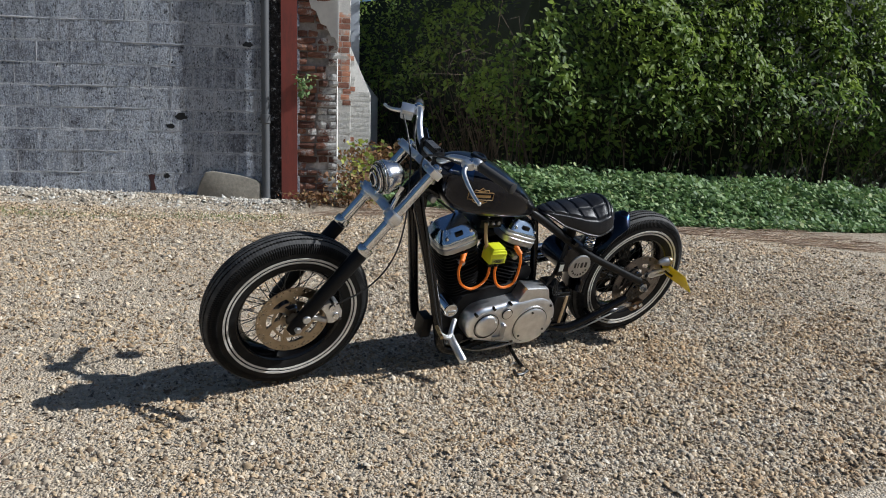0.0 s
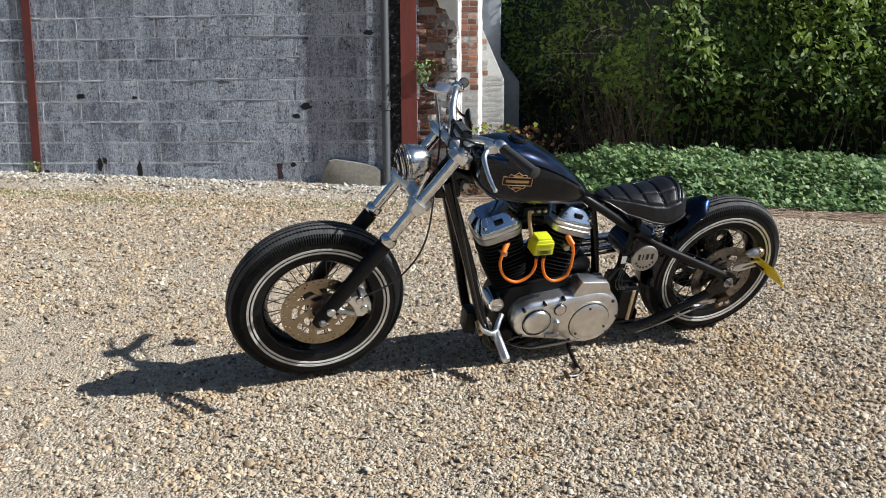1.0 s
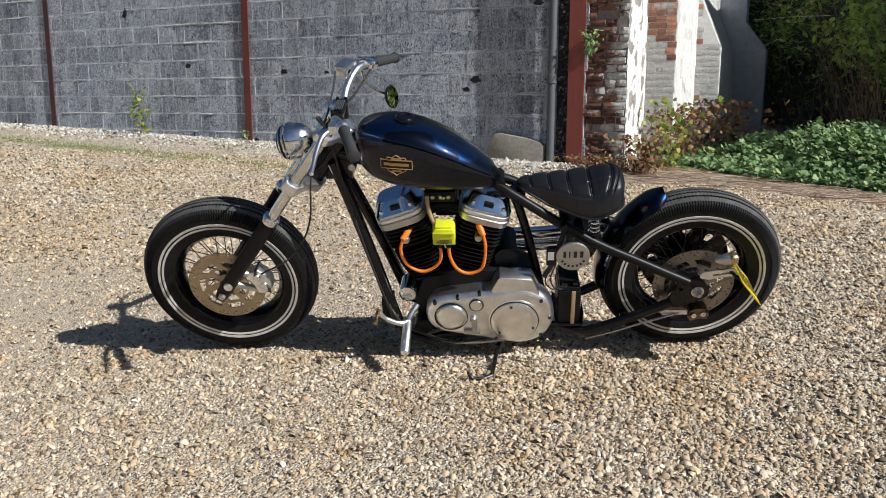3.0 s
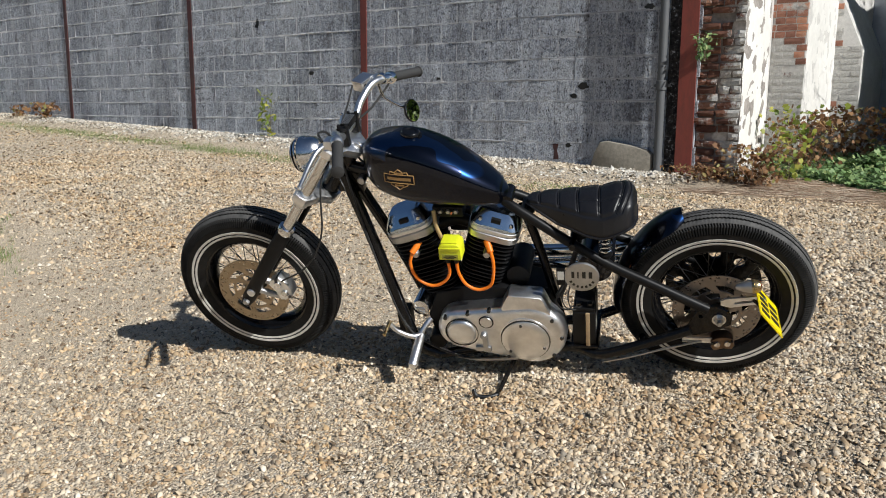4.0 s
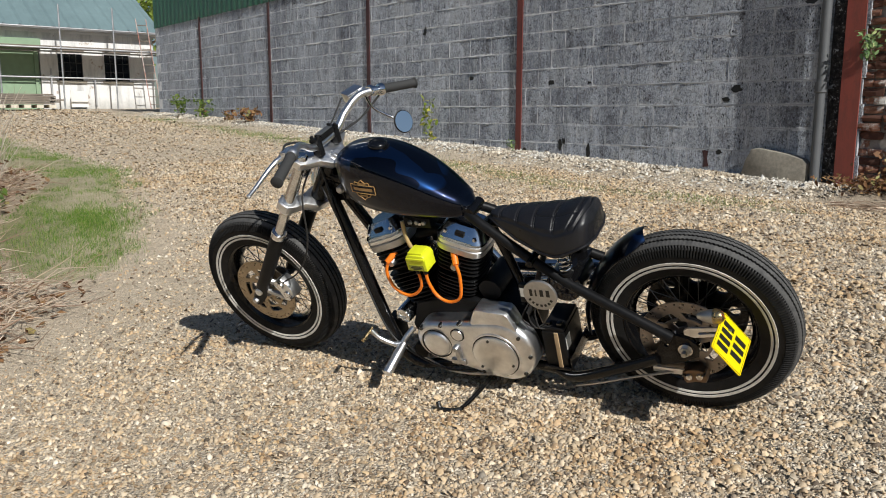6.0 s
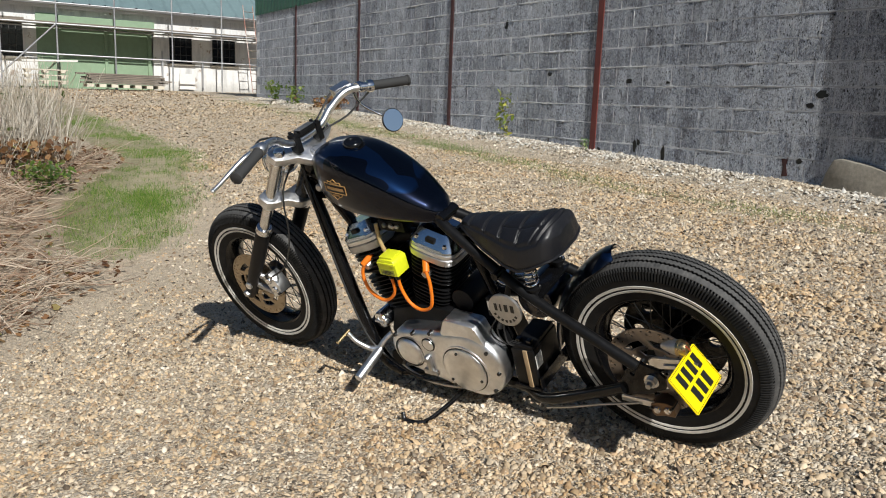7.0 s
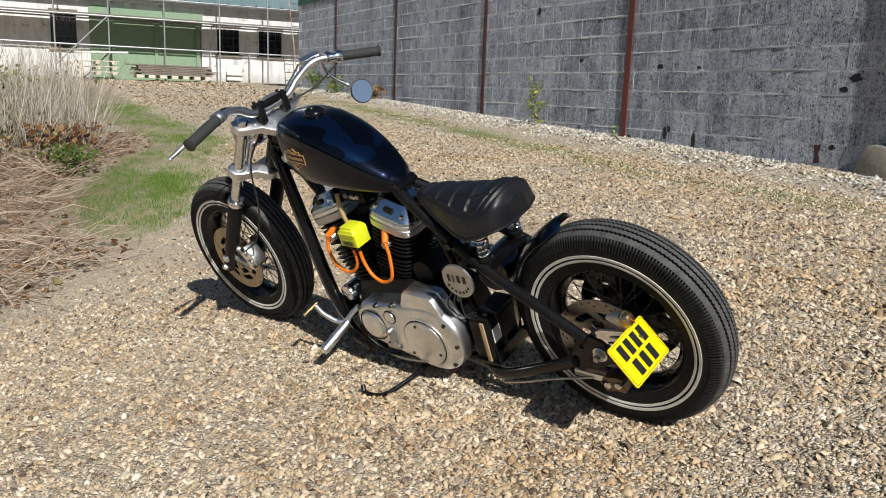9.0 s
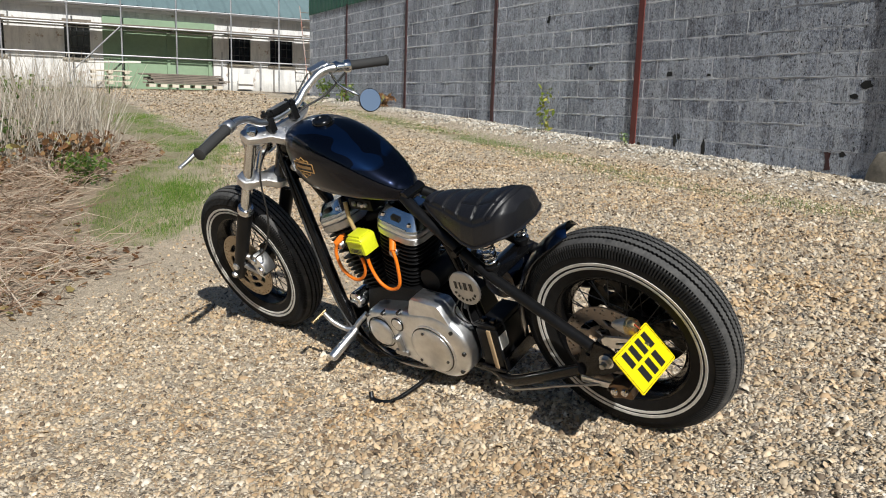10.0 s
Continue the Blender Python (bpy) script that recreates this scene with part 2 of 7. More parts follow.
def stone_mat(name, pal):
    m = Mat(name, rough=0.85, spec=0.3)
    v = m.pos(obj=False)
    c = m.ramp(m.island(), pal)
    g = m.noise(v, 220, 4, 0.7)
    c = m.mix(m.ramp(g, ((0.35, 0.0), (0.75, 0.28))), c, m.mix(0.6, c, (0.70, 0.64, 0.54)), "MIX")
    # drifts of browner, dirtier stones among clean ones
    c = m.mix(m.ramp(m.noise(v, 1.7, 5, 0.7), ((0.44, 0.0), (0.62, 0.75))), c, m.mix(1.0, c, (0.92, 0.79, 0.62), "MULTIPLY"))
    c = m.mix(m.ramp(m.noise(v, 13, 4, 0.7), ((0.48, 0.0), (0.64, 0.8))), c, m.mix(1.0, c, (0.68, 0.63, 0.55), "MULTIPLY"))
    m.set("Base Color", c)
    m.bump(g, 0.35, 0.003)
    return m.m


GROUND = gravel_ground()
PEBBLE = stone_mat("pebbles", ((0, (0.075, 0.064, 0.053)), (0.07, (0.14, 0.10, 0.07)), (0.16, (0.40, 0.29, 0.18)), (0.25, (0.26, 0.228, 0.185)), (0.35, (0.62, 0.47, 0.29)), (0.45, (0.44, 0.39, 0.315)), (0.57, (0.73, 0.575, 0.385)), (0.65, (0.54, 0.385, 0.24)), (0.78, (0.80, 0.66, 0.47)), (0.90, (0.66, 0.575, 0.455)), (1, (0.92, 0.83, 0.69))))
BALLAST = stone_mat("ballast", ((0.0, (0.18, 0.165, 0.14)), (0.35, (0.46, 0.43, 0.38)), (0.7, (0.68, 0.65, 0.59)), (1.0, (0.88, 0.86, 0.80))))


def block_mat():
    """Grey weathered concrete block with pits, pale runs, darker patches and shade by the pipe."""
    m = Mat("grey_block", rough=0.85, spec=0.3)
    v = m.pos(obj=False)
    vs = m.pos((1, 1, 0.10), obj=False)
    patch_n = m.noise(m.pos((1, 1, 0.55), obj=False), 5.2, 6, 0.75)
    pit = m.noise(m.pos((1, 1, 0.7), obj=False), 42, 5, 0.8)
    fine = m.noise(m.pos((1, 1, 0.5), obj=False), 82, 4, 0.8)
    streak = m.noise(vs, 9, 4, 0.65)
    mott = m.noise(m.pos((1, 1, 1.5), obj=False), 15, 5, 0.72)
    blot = m.noise(v, 1.3, 5, 0.65)
    base = m.ramp(m.math("ADD", m.math("MULTIPLY", m.rand(), 0.34), m.math("MULTIPLY", blot, 0.70)), ((0.25, (0.265, 0.296, 0.365)), (0.52, (0.445, 0.488, 0.575)), (0.8, (0.69, 0.735, 0.81))))
    col = m.mix(m.ramp(mott, ((0.52, 0.0), (0.64, 0.75))), base, (0.62, 0.655, 0.70))
    col = m.mix(m.ramp(mott, ((0.34, 0.85), (0.47, 0.0))), col, (0.105, 0.105, 0.118))
    col = m.mix(m.ramp(streak, ((0.54, 0.0), (0.66, 0.5))), col, (0.60, 0.64, 0.69))
    col = m.mix(m.ramp(streak, ((0.30, 0.55), (0.44, 0.0))), col, (0.12, 0.115, 0.125))
    col = m.mix(m.ramp(fine, ((0.39, 0.75), (0.49, 0.0))), col, (0.10, 0.10, 0.11))
    col = m.mix(m.ramp(fine, ((0.53, 0.0), (0.62, 0.75))), col, (0.70, 0.74, 0.80))
    col = m.mix(m.ramp(pit, ((0.34, 0.9), (0.45, 0.0))), col, (0.06, 0.058, 0.06))
    col = m.mix(m.ramp(patch_n, ((0.52, 0.0), (0.66, 0.6))), col, (0.60, 0.63, 0.67))
    col = m.mix(m.ramp(patch_n, ((0.34, 0.6), (0.46, 0.0))), col, (0.12, 0.118, 0.125))
    drip = m.noise(m.pos((1, 1, 0.16), obj=False), 26, 5, 0.75)
    col = m.mix(m.math("MULTIPLY", m.ramp(drip, ((0.55, 0.0), (0.63, 0.75))), m.ramp(patch_n, ((0.42, 0.0), (0.60, 1.0)))), col, (0.78, 0.81, 0.86))
    col = m.mix(m.ramp(drip, ((0.36, 0.6), (0.43, 0.0))), col, (0.085, 0.086, 0.098))
    # mortar smeared over the blocks' arrises
    q = m.node("ShaderNodeVectorMath", Vector=v)
    q.operation = "DOT_PRODUCT"
    q.inputs[1].default_value = (0.9246, -0.381, 0.0)
    along_s = m.math("ADD", q.outputs["Value"], 1.1708)
    up = m.node("ShaderNodeSeparateXYZ", Vector=v).outputs[2]
    rowf = m.math("DIVIDE", m.math("SUBTRACT", up, 0.1065), 0.2275)
    row = m.math("FLOOR", m.math("ADD", rowf, 0.5))
    dz = m.math("MULTIPLY", m.math("SUBTRACT", 0.5, m.math("ABSOLUTE", m.math("SUBTRACT", rowf, row))), 0.2275)
    odd = m.math("FLOORED_MODULO", row, 2.0)
    colf = m.math("DIVIDE", m.math("ADD", m.math("ADD", along_s, 0.20), m.math("MULTIPLY", odd, 0.225)), 0.45)
    ds = m.math("MULTIPLY", m.math("SUBTRACT", 0.5, m.math("ABSOLUTE", m.math("SUBTRACT", colf, m.math("FLOOR", m.math("ADD", colf, 0.5))))), 0.45)
    edge = m.math("MINIMUM", dz, m.math("ADD", ds, 0.004))
    edge = m.math("ADD", edge, m.math("ADD", m.math("MULTIPLY", m.math("SUBTRACT", m.noise(v, 4.2, 5, 0.75), 0.5), 0.09), m.math("MULTIPLY", m.math("SUBTRACT", mott, 0.5), 0.05)))
    gate = m.ramp(m.noise(v, 1.9, 5, 0.7), ((0.36, 0.0), (0.50, 1.0)))
    col = m.mix(m.math("MULTIPLY", gate, m.ramp(edge, ((0.0, 0.95), (0.016, 0.0)))), col, (0.80, 0.825, 0.86))
    wv = m.mix(0.02, m.pos((1, 1, 0.6), obj=False), m.noise(v, 60, 2, out="Color"), "ADD")
    pock = m.math("MULTIPLY", m.ramp(m.voronoi(wv, 34), ((0.16, 1.0), (0.26, 0.0))), m.ramp(m.noise(v, 6, 3), ((0.46, 0.0), (0.56, 1.0))))
    col = m.mix(pock, col, (0.035, 0.036, 0.04))
    # the rain pipe's shade on the wall is put into the colour
    from_pipe = m.node("ShaderNodeVectorMath", Vector=v)
    from_pipe.operation = "DISTANCE"
    from_pipe.inputs[1].default_value = (0.25, 5.95, 1.7)
    pipe_shade = m.math("ADD", m.math("MULTIPLY", from_pipe.outputs["Value"], 0.24), m.math("MULTIPLY", m.math("SUBTRACT", m.noise(vs, 2.2, 4), 0.5), 1.1))
    col = m.mix(m.ramp(pipe_shade, ((0.20, 0.14), (0.56, 0.0))), col, m.mix(1.0, col, (0.40, 0.39, 0.38), "MULTIPLY"))
    soot = m.noise(vs, 0.9, 5, 0.6)
    col = m.mix(m.ramp(soot, ((0.50, 0.0), (0.64, 0.70))), col, m.mix(1.0, col, (0.40, 0.40, 0.42), "MULTIPLY"))
    m.set("Base Color", col)
    m.bump(m.math("ADD", m.math("ADD", m.math("ADD", pit, m.math("MULTIPLY", fine, 0.5)), m.math("MULTIPLY", mott, 1.1)), m.math("MULTIPLY", pock, -0.8)), 1.0, 0.017)
    return m.m


BLOCK = block_mat()


def mortar_mat():
    m = Mat("mortar", rough=0.95, spec=0.2)
    v = m.pos(obj=False)
    n = m.noise(v, 3.4, 6, 0.75)
    joint = m.mix(m.ramp(m.noise(v, 90, 4), ((0.3, 0.0), (0.7, 0.5))), m.ramp(n, ((0.33, (0.20, 0.21, 0.23)), (0.41, (0.52, 0.545, 0.59)), (0.50, (0.94, 0.955, 0.97)))), (0.55, 0.57, 0.60))
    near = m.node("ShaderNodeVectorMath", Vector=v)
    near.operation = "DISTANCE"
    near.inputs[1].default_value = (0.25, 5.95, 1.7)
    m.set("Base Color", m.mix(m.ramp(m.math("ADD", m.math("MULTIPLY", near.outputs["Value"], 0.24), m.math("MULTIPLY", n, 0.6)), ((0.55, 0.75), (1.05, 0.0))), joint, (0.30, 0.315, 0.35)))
    m.bump(m.noise(v, 120, 4), 0.5, 0.004)
    return m.m


MORTAR = mortar_mat()


def brick_mat(name, white, tone=1.0, edge=0.0):
    """Old red brick; white: how much lime wash is left on it."""
    m = Mat(name, rough=0.9, spec=0.25)
    v = m.pos(obj=False)
    f = m.noise(v, 45, 5, 0.7)
    c = m.ramp(m.math("ADD", m.math("MULTIPLY", m.rand(), 0.7), m.math("MULTIPLY", f, 0.3)), [(p, tuple(tone * q for q in rgb)) for p, rgb in ((0.0, (0.09, 0.05, 0.04)), (0.35, (0.21, 0.10, 0.07)), (0.65, (0.33, 0.155, 0.10)), (1.0, (0.46, 0.25, 0.16)))])
    wash = m.math("ADD", m.noise(v, 5, 6, 0.75), m.math("MULTIPLY", m.math("SUBTRACT", m.rand(), 0.5), 0.16))
    if edge:
        q = m.node("ShaderNodeVectorMath", Vector=v)
        q.operation = "DOT_PRODUCT"
        q.inputs[1].default_value = (0.9246, -0.381, 0.0)
        wash = m.math("ADD", wash, m.math("MULTIPLY", m.math("MAXIMUM", m.math("SUBTRACT", m.math("ADD", q.outputs["Value"], 1.1708), 0.25), 0.0), edge))
    col = m.mix(m.ramp(wash, ((1 - white - 0.05, 0.0), (1 - white + 0.05, 1.0))), c, m.ramp(f, ((0.3, (0.44, 0.425, 0.40)), (0.7, (0.68, 0.665, 0.63)))))
    m.set("Base Color", col)
    m.bump(m.math("ADD", f, m.noise(v, 160, 3)), 0.8, 0.006)
    return m.m


BRICK = brick_mat("old_brick", 0.40, 0.80, 1.1)


def rust_paint(name, a, b):
    m = Mat(name, rough=0.6)
    v = m.pos(obj=False)
    n = m.noise(m.pos((1, 1, 0.25), obj=False), 14, 6, 0.7)
    col = m.mix(m.ramp(n, ((0.42, 0.0), (0.66, 1.0))), a, b)
    m.set("Base Color", m.mix(m.ramp(m.noise(v, 70, 4), ((0.62, 0.0), (0.75, 0.7))), col, (0.10, 0.05, 0.035)))
    m.bump(m.noise(v, 90, 4), 0.35, 0.003)
    return m.m


RED_STEEL = rust_paint("red_oxide_steel", (0.30, 0.07, 0.05), (0.20, 0.06, 0.045))
DARK_STEEL = rust_paint("brown_steel", (0.09, 0.03, 0.03), (0.05, 0.028, 0.028))
MAROON_STEEL = rust_paint("maroon_steel", (0.19, 0.045, 0.036), (0.12, 0.038, 0.032))
PIPE = plain("grey_pipe", (0.10, 0.105, 0.11), 0.55, 0.0, bump=0.2)
WASH_JOINT = plain("dirty_wash_joint", (0.58, 0.56, 0.53), 0.9, grain=0.25, scale=30, bump=0.4)
RENDER_WHITE = plain("white_render", (0.74, 0.72, 0.68), 0.9, grain=0.12, scale=18, bump=0.4)
# bluish grey: the shade on the buttress is put into its render's colour
SHADED_RENDER = plain("shaded_render", (0.36, 0.385, 0.43), 0.9, grain=0.3, scale=9, bump=0.4)
CONCRETE = plain("pale_concrete", (0.27, 0.245, 0.20), 0.9, grain=0.45, scale=36, bump=1.0)
SCAFF = plain("galvanised_tube", (0.42, 0.42, 0.43), 0.45, 0.6, grain=0.2, scale=30)
GREEN_PAINT = plain("pale_green_paint", (0.24, 0.34, 0.22), 0.6, grain=0.12, scale=8)
GREEN_CLAD = plain("green_cladding", (0.035, 0.11, 0.07), 0.45, grain=0.2, scale=6)
ROOF_METAL = plain("grey_green_roof_sheet", (0.17, 0.24, 0.25), 0.45, grain=0.15, scale=5)
OLD_TIMBER = plain("weathered_timber", (0.19, 0.16, 0.13), 0.85, grain=0.45, scale=20, bump=0.5)
DARK_PANE = plain("dark_pane", (0.012, 0.013, 0.014), 0.12, grain=0.1)
WINDOW_FRAME = plain("dark_window_frame", (0.05, 0.05, 0.05), 0.6)
NEW_TIMBER = plain("new_pine_timber", (0.62, 0.56, 0.46), 0.75, grain=0.2, scale=15)

# ---- the ground: one sheet to the horizon ----
def ground():
    def axis(lo, mid0, mid1, hi, fine, k):
        a = np.arange(mid0, mid1 + fine / 2, fine)
        out, step = [], fine
        p = mid1
        while p < hi:
            step *= k
            p += step
            out.append(p)
        left, step, p = [], fine, mid0
        while p > lo:
            step *= k
            p -= step
            left.append(p)
        return np.concatenate([left[::-1], a, out])
    xs, ys = axis(-900, -5.0, 3.6, 900, 0.045, 1.09), axis(-900, -2.6, 3.2, 900, 0.045, 1.09)
    X, Y = np.meshgrid(xs, ys, indexing="ij")
    Z = land(X, Y)
    D = (WA + WB * X - Y) / 1.0816
    Z += 0.06 * (1 - sstep(0.35, 0.85, D)) * sstep(1.7, 1.0, X) * (X > -17)
    near = np.hypot(X, Y) < 12
    for i, j in zip(*np.nonzero(near)):
        p = Vector((X[i, j], Y[i, j], 0))
        Z[i, j] += 0.012 * noise.noise(p * 1.3) + 0.007 * noise.noise(p * 4.1)
    nx, ny = len(xs), len(ys)
    idx = np.arange(nx * ny).reshape(nx, ny)
    F = np.stack([idx[:-1, :-1], idx[1:, :-1], idx[1:, 1:], idx[:-1, 1:]], -1).reshape(-1, 4)
    V = np.stack([X, Y, Z], -1).reshape(-1, 3)
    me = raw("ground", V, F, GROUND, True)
    # where grass and bare earth lie: along the verge, and in front of the wall's foot
    x, y = V[:, 0], V[:, 1]
    verge = verge_edge(x) - y + 0.45     # past the verge's edge, on its side
    d = (WA + WB * x - y) / 1.0816       # in front of the wall
    v, w = verge - 0.45, grass_width(x)
    g = 0.86 * sstep(-0.35, 0.35, v) * (1 - sstep(w - 0.15, w + 0.35, v)) * sstep(-2.7, -3.2, x)
    strip = np.exp(-((d - strip_d(x)) / 0.27) ** 2) * 0.70 * sstep(1.5, 0.3, x)
    e = np.maximum(0.8 * sstep(0.9, 1.7, verge), 0.62 * sstep(-0.5, 0.5, y - (2.60 + 0.38 * np.maximum(2.6 - x, 0))) * sstep(0.1, 1.3, x))
    e = np.maximum(e, 0.46 * np.exp(-((d - strip_d(x)) / 0.42) ** 2) * sstep(1.9, 0.8, x))
    e = np.maximum(e, 0.38 * sstep(-0.4, 0.6, verge))
    e = e * (1 - sstep(2.6, 4.6, verge) * (y < 2.0))
    fines = 0.55 * sstep(0.2, -1.3, x) * sstep(-1.2, -0.2, verge_edge(x) * -1 + y) * (1 - 0.8 * sstep(2.0, 4.0, y)) + 0.25 * sstep(4.5, 8.0, np.hypot(x, y))
    cov = np.stack([np.maximum(g, strip), e, np.clip(fines, 0, 1), 0 * e + 1], 1)
    att = me.color_attributes.new("cover", "FLOAT_COLOR", "POINT")
    att.data.foreach_set("color", cov.astype(np.float32).ravel())
    return tagged(new("ground", me), "pale buff gravel yard with grassy verges", "ground", kind="structure")


VX = (-40, -30, -17.5, -12.9, -9.1, -6.0, -4.93, -3.96, -3.57, -2.72, -2.3, -1.9, -1.5)
VY = (15.8, 12.0, 7.8, 6.1, 4.5, 3.43, 2.58, 1.94, 1.49, 0.80, 0.2, -0.5, -6.0)


def verge_edge(x):
    """The verge lies where y is less than this, left of the drive."""
    return np.interp(np.asarray(x, float), VX, VY)


def grass_width(x):
    """How broad the grass is behind the verge's edge."""
    return np.interp(np.asarray(x, float), (-19, -9.2, -6.6, -5.25, -4.5, -3.9, -3.2, -2.9), (0.9, 0.8, 0.6, 0.85, 1.15, 1.0, 0.5, 0.1))


def strip_d(x):
    """How far the grass strip runs in front of the wall."""
    return np.clip(1.5 + 0.06 * (np.asarray(x, float) + 3), 0.8, 1.6)


ground()


# ---- the block wall, its posts, cladding and rain pipe ----
def wall_foot(s):
    """Height of the ground at the foot of the block wall."""
    p = wallpt(s, -0.05)
    return float(land(p.x, p.y))


WALL_TOP, WALL_END, COURSE = 3.19, -18.0, 0.2275
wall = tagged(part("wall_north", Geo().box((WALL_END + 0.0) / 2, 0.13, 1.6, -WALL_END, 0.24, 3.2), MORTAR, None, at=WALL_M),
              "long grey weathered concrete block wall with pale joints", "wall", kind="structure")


def steel_post(s, w, mat, z1, label):
    z0 = wall_foot(s) - 0.2
    out = 0.026 if w > 0.15 else 0.006
    g = Geo().box(s, -out, (z0 + z1) / 2, w, 0.012, z1 - z0)
    g.box(s, 0.035 - out, (z0 + z1) / 2, 0.012, 0.06, z1 - z0)
    g.box(s, 0.07 - out, (z0 + z1) / 2, w, 0.012, z1 - z0)
    return tagged(part("steel_post", g, mat, at=WALL_M), label, "post", "posts of the block wall", "structure")


steel_post(-0.085, 0.17, RED_STEEL, 4.6, "wide red-oxide painted steel stanchion beside the brick pier")
for s, w, mt in ((-4.36, 0.10, MAROON_STEEL), (-7.93, 0.09, DARK_STEEL), (-11.5, 0.09, DARK_STEEL), (-15.02, 0.09, DARK_STEEL)):
    steel_post(s, w, mt, 3.2, "slim brown-red steel post set in the block wall")
clad = Geo()
n = 140
rows = []
for z in (3.16, 5.2):
    rows.append([(WALL_END + (0 - WALL_END) * i / (n * 2), -0.020 + (0.016 if (i // 2) % 2 else 0.0), z) for i in range(n * 2 + 1)])
clad.grid(rows)
clad.box(WALL_END / 2, 0.12, 4.2, -WALL_END, 0.26, 2.0)
tagged(part("wall_cladding", clad, GREEN_CLAD, at=WALL_M, angle=0), "green profiled steel cladding above the block wall", "cladding", kind="structure")

# ---- the motorcycle ----
def blue_paint():
    """Dark metallic blue under clear lacquer, with faint lighter flames towards the tail."""
    m = Mat("midnight_blue_paint", rough=0.28, metal=0.92, coat=0.8)
    v = m.pos((1, 1, 1))
    w = m.mix(0.045, v, m.noise(m.pos((9, 6, 9)), 1.0, 1, out="Color"), "ADD")
    f = m.noise(m.node("ShaderNodeMapping", Vector=w, Scale=(4.2, 13, 15), Rotation=(0, 0.35, 0)).outputs[0], 1.0, 0, 0.4)
    fl = m.noise(v, 900, 2)
    base = m.ramp(fl, ((0.3, (0.0012, 0.0026, 0.0085)), (0.75, (0.002, 0.005, 0.018))))
    shoulder = m.ramp(m.math("ADD", m.math("MULTIPLY", m.math("SUBTRACT", m.node("ShaderNodeSeparateXYZ", Vector=w).outputs[2], 0.86), 8.0), m.math("MULTIPLY", m.node("ShaderNodeSeparateXYZ", Vector=w).outputs[0], 2.2)), ((0.18, 0.0), (0.24, 1.0)))
    m.set("Base Color", m.mix(m.math("MULTIPLY", shoulder, m.ramp(f, ((0.505, 0.0), (0.525, 0.75)))), base, (0.005, 0.030, 0.105)))
    m.set("Coat Roughness", 0.03)
    return m.m


def steel(name, color, rough, spread=0.5, scale=40, bump=0.0):
    m = Mat(name, color, rough, 1.0)
    v = m.pos()
    n = m.noise(v, scale, 5, 0.65)
    m.set("Roughness", m.ramp(n, ((0.3, rough * (1 - spread)), (0.75, min(1, rough * (1 + spread))))))
    m.set("Base Color", m.ramp(m.noise(v, scale * 0.3, 4), ((0.3, tuple(c * 0.8 for c in color)), (0.7, color))))
    if bump:
        m.bump(n, bump, 0.002)
    return m.m


def leather_mat():
    m = Mat("black_leather", (0.011, 0.011, 0.013), 0.34, spec=0.4)
    v = m.pos()
    c = m.voronoi(v, 420, "DISTANCE_TO_EDGE")
    m.bump(m.math("ADD", c, m.math("MULTIPLY", m.noise(v, 40, 3), 0.5)), 0.35, 0.001)
    m.set("Roughness", m.ramp(m.noise(v, 25, 4), ((0.3, 0.27), (0.7, 0.42))))
    return m.m


def rubber_mat():
    """Black rubber, greyed by dust where the ribs meet the road."""
    m = Mat("tyre_rubber", (0.018, 0.018, 0.018), 0.7, spec=0.22)
    v = m.pos()
    n = m.noise(v, 30, 5, 0.7)
    side = m.ramp(n, ((0.30, (0.006, 0.006, 0.006)), (0.60, (0.013, 0.0125, 0.012)), (0.88, (0.034, 0.031, 0.027))))
    worn = m.ramp(n, ((0.30, (0.050, 0.050, 0.049)), (0.55, (0.088, 0.086, 0.084)), (0.8, (0.15, 0.143, 0.132))))
    q = m.node("ShaderNodeSeparateXYZ", Vector=v)
    r = m.math("SQRT", m.math("ADD", m.math("POWER", q.outputs[0], 2.0), m.math("POWER", q.outputs[1], 2.0)))
    r = m.math("ADD", r, m.math("MULTIPLY", m.math("POWER", m.math("ABSOLUTE", q.outputs[2]), 2.0), 6.46))
    m.set("Base Color", m.mix(m.ramp(m.math("MULTIPLY", m.math("SUBTRACT", r, 0.325), 50.0), ((0.38, 0.0), (0.5, 1.0))), side, worn))
    m.bump(m.noise(v, 260, 3), 0.25, 0.001)
    return m.m


BLUE = blue_paint()
CHROME = steel("chrome", (0.88, 0.89, 0.90), 0.11, 0.4)
BRUSHED = steel("brushed_aluminium", (0.90, 0.905, 0.915), 0.36, 0.25, 70, 0.05)
# the sky's blue reflection is put into this chrome's base colour
SKY_CHROME = steel("sky_tinted_chrome", (0.60, 0.70, 0.82), 0.16, 0.3)
POLISHED = steel("polished_aluminium", (0.93, 0.94, 0.955), 0.35, 0.14, 90, 0.05)
CAST = steel("cast_aluminium", (0.55, 0.55, 0.55), 0.45, 0.3, 120, 0.2)
DISC = steel("brake_disc_steel", (0.44, 0.36, 0.26), 0.36, 0.4, 60)
DISC_GREY = steel("grey_disc_steel", (0.30, 0.27, 0.25), 0.36, 0.4, 60)
DARK_METAL = steel("dark_steel", (0.10, 0.10, 0.10), 0.35, 0.3)
BRASS = steel("dull_brass", (0.55, 0.42, 0.22), 0.35)
BLACK = plain("black_gloss_paint", (0.004, 0.004, 0.0045), 0.20, coat=0.25, grain=0.3, spec=0.25)
SATIN = plain("satin_black", (0.007, 0.007, 0.0075), 0.40, grain=0.3, bump=0.1, spec=0.22)
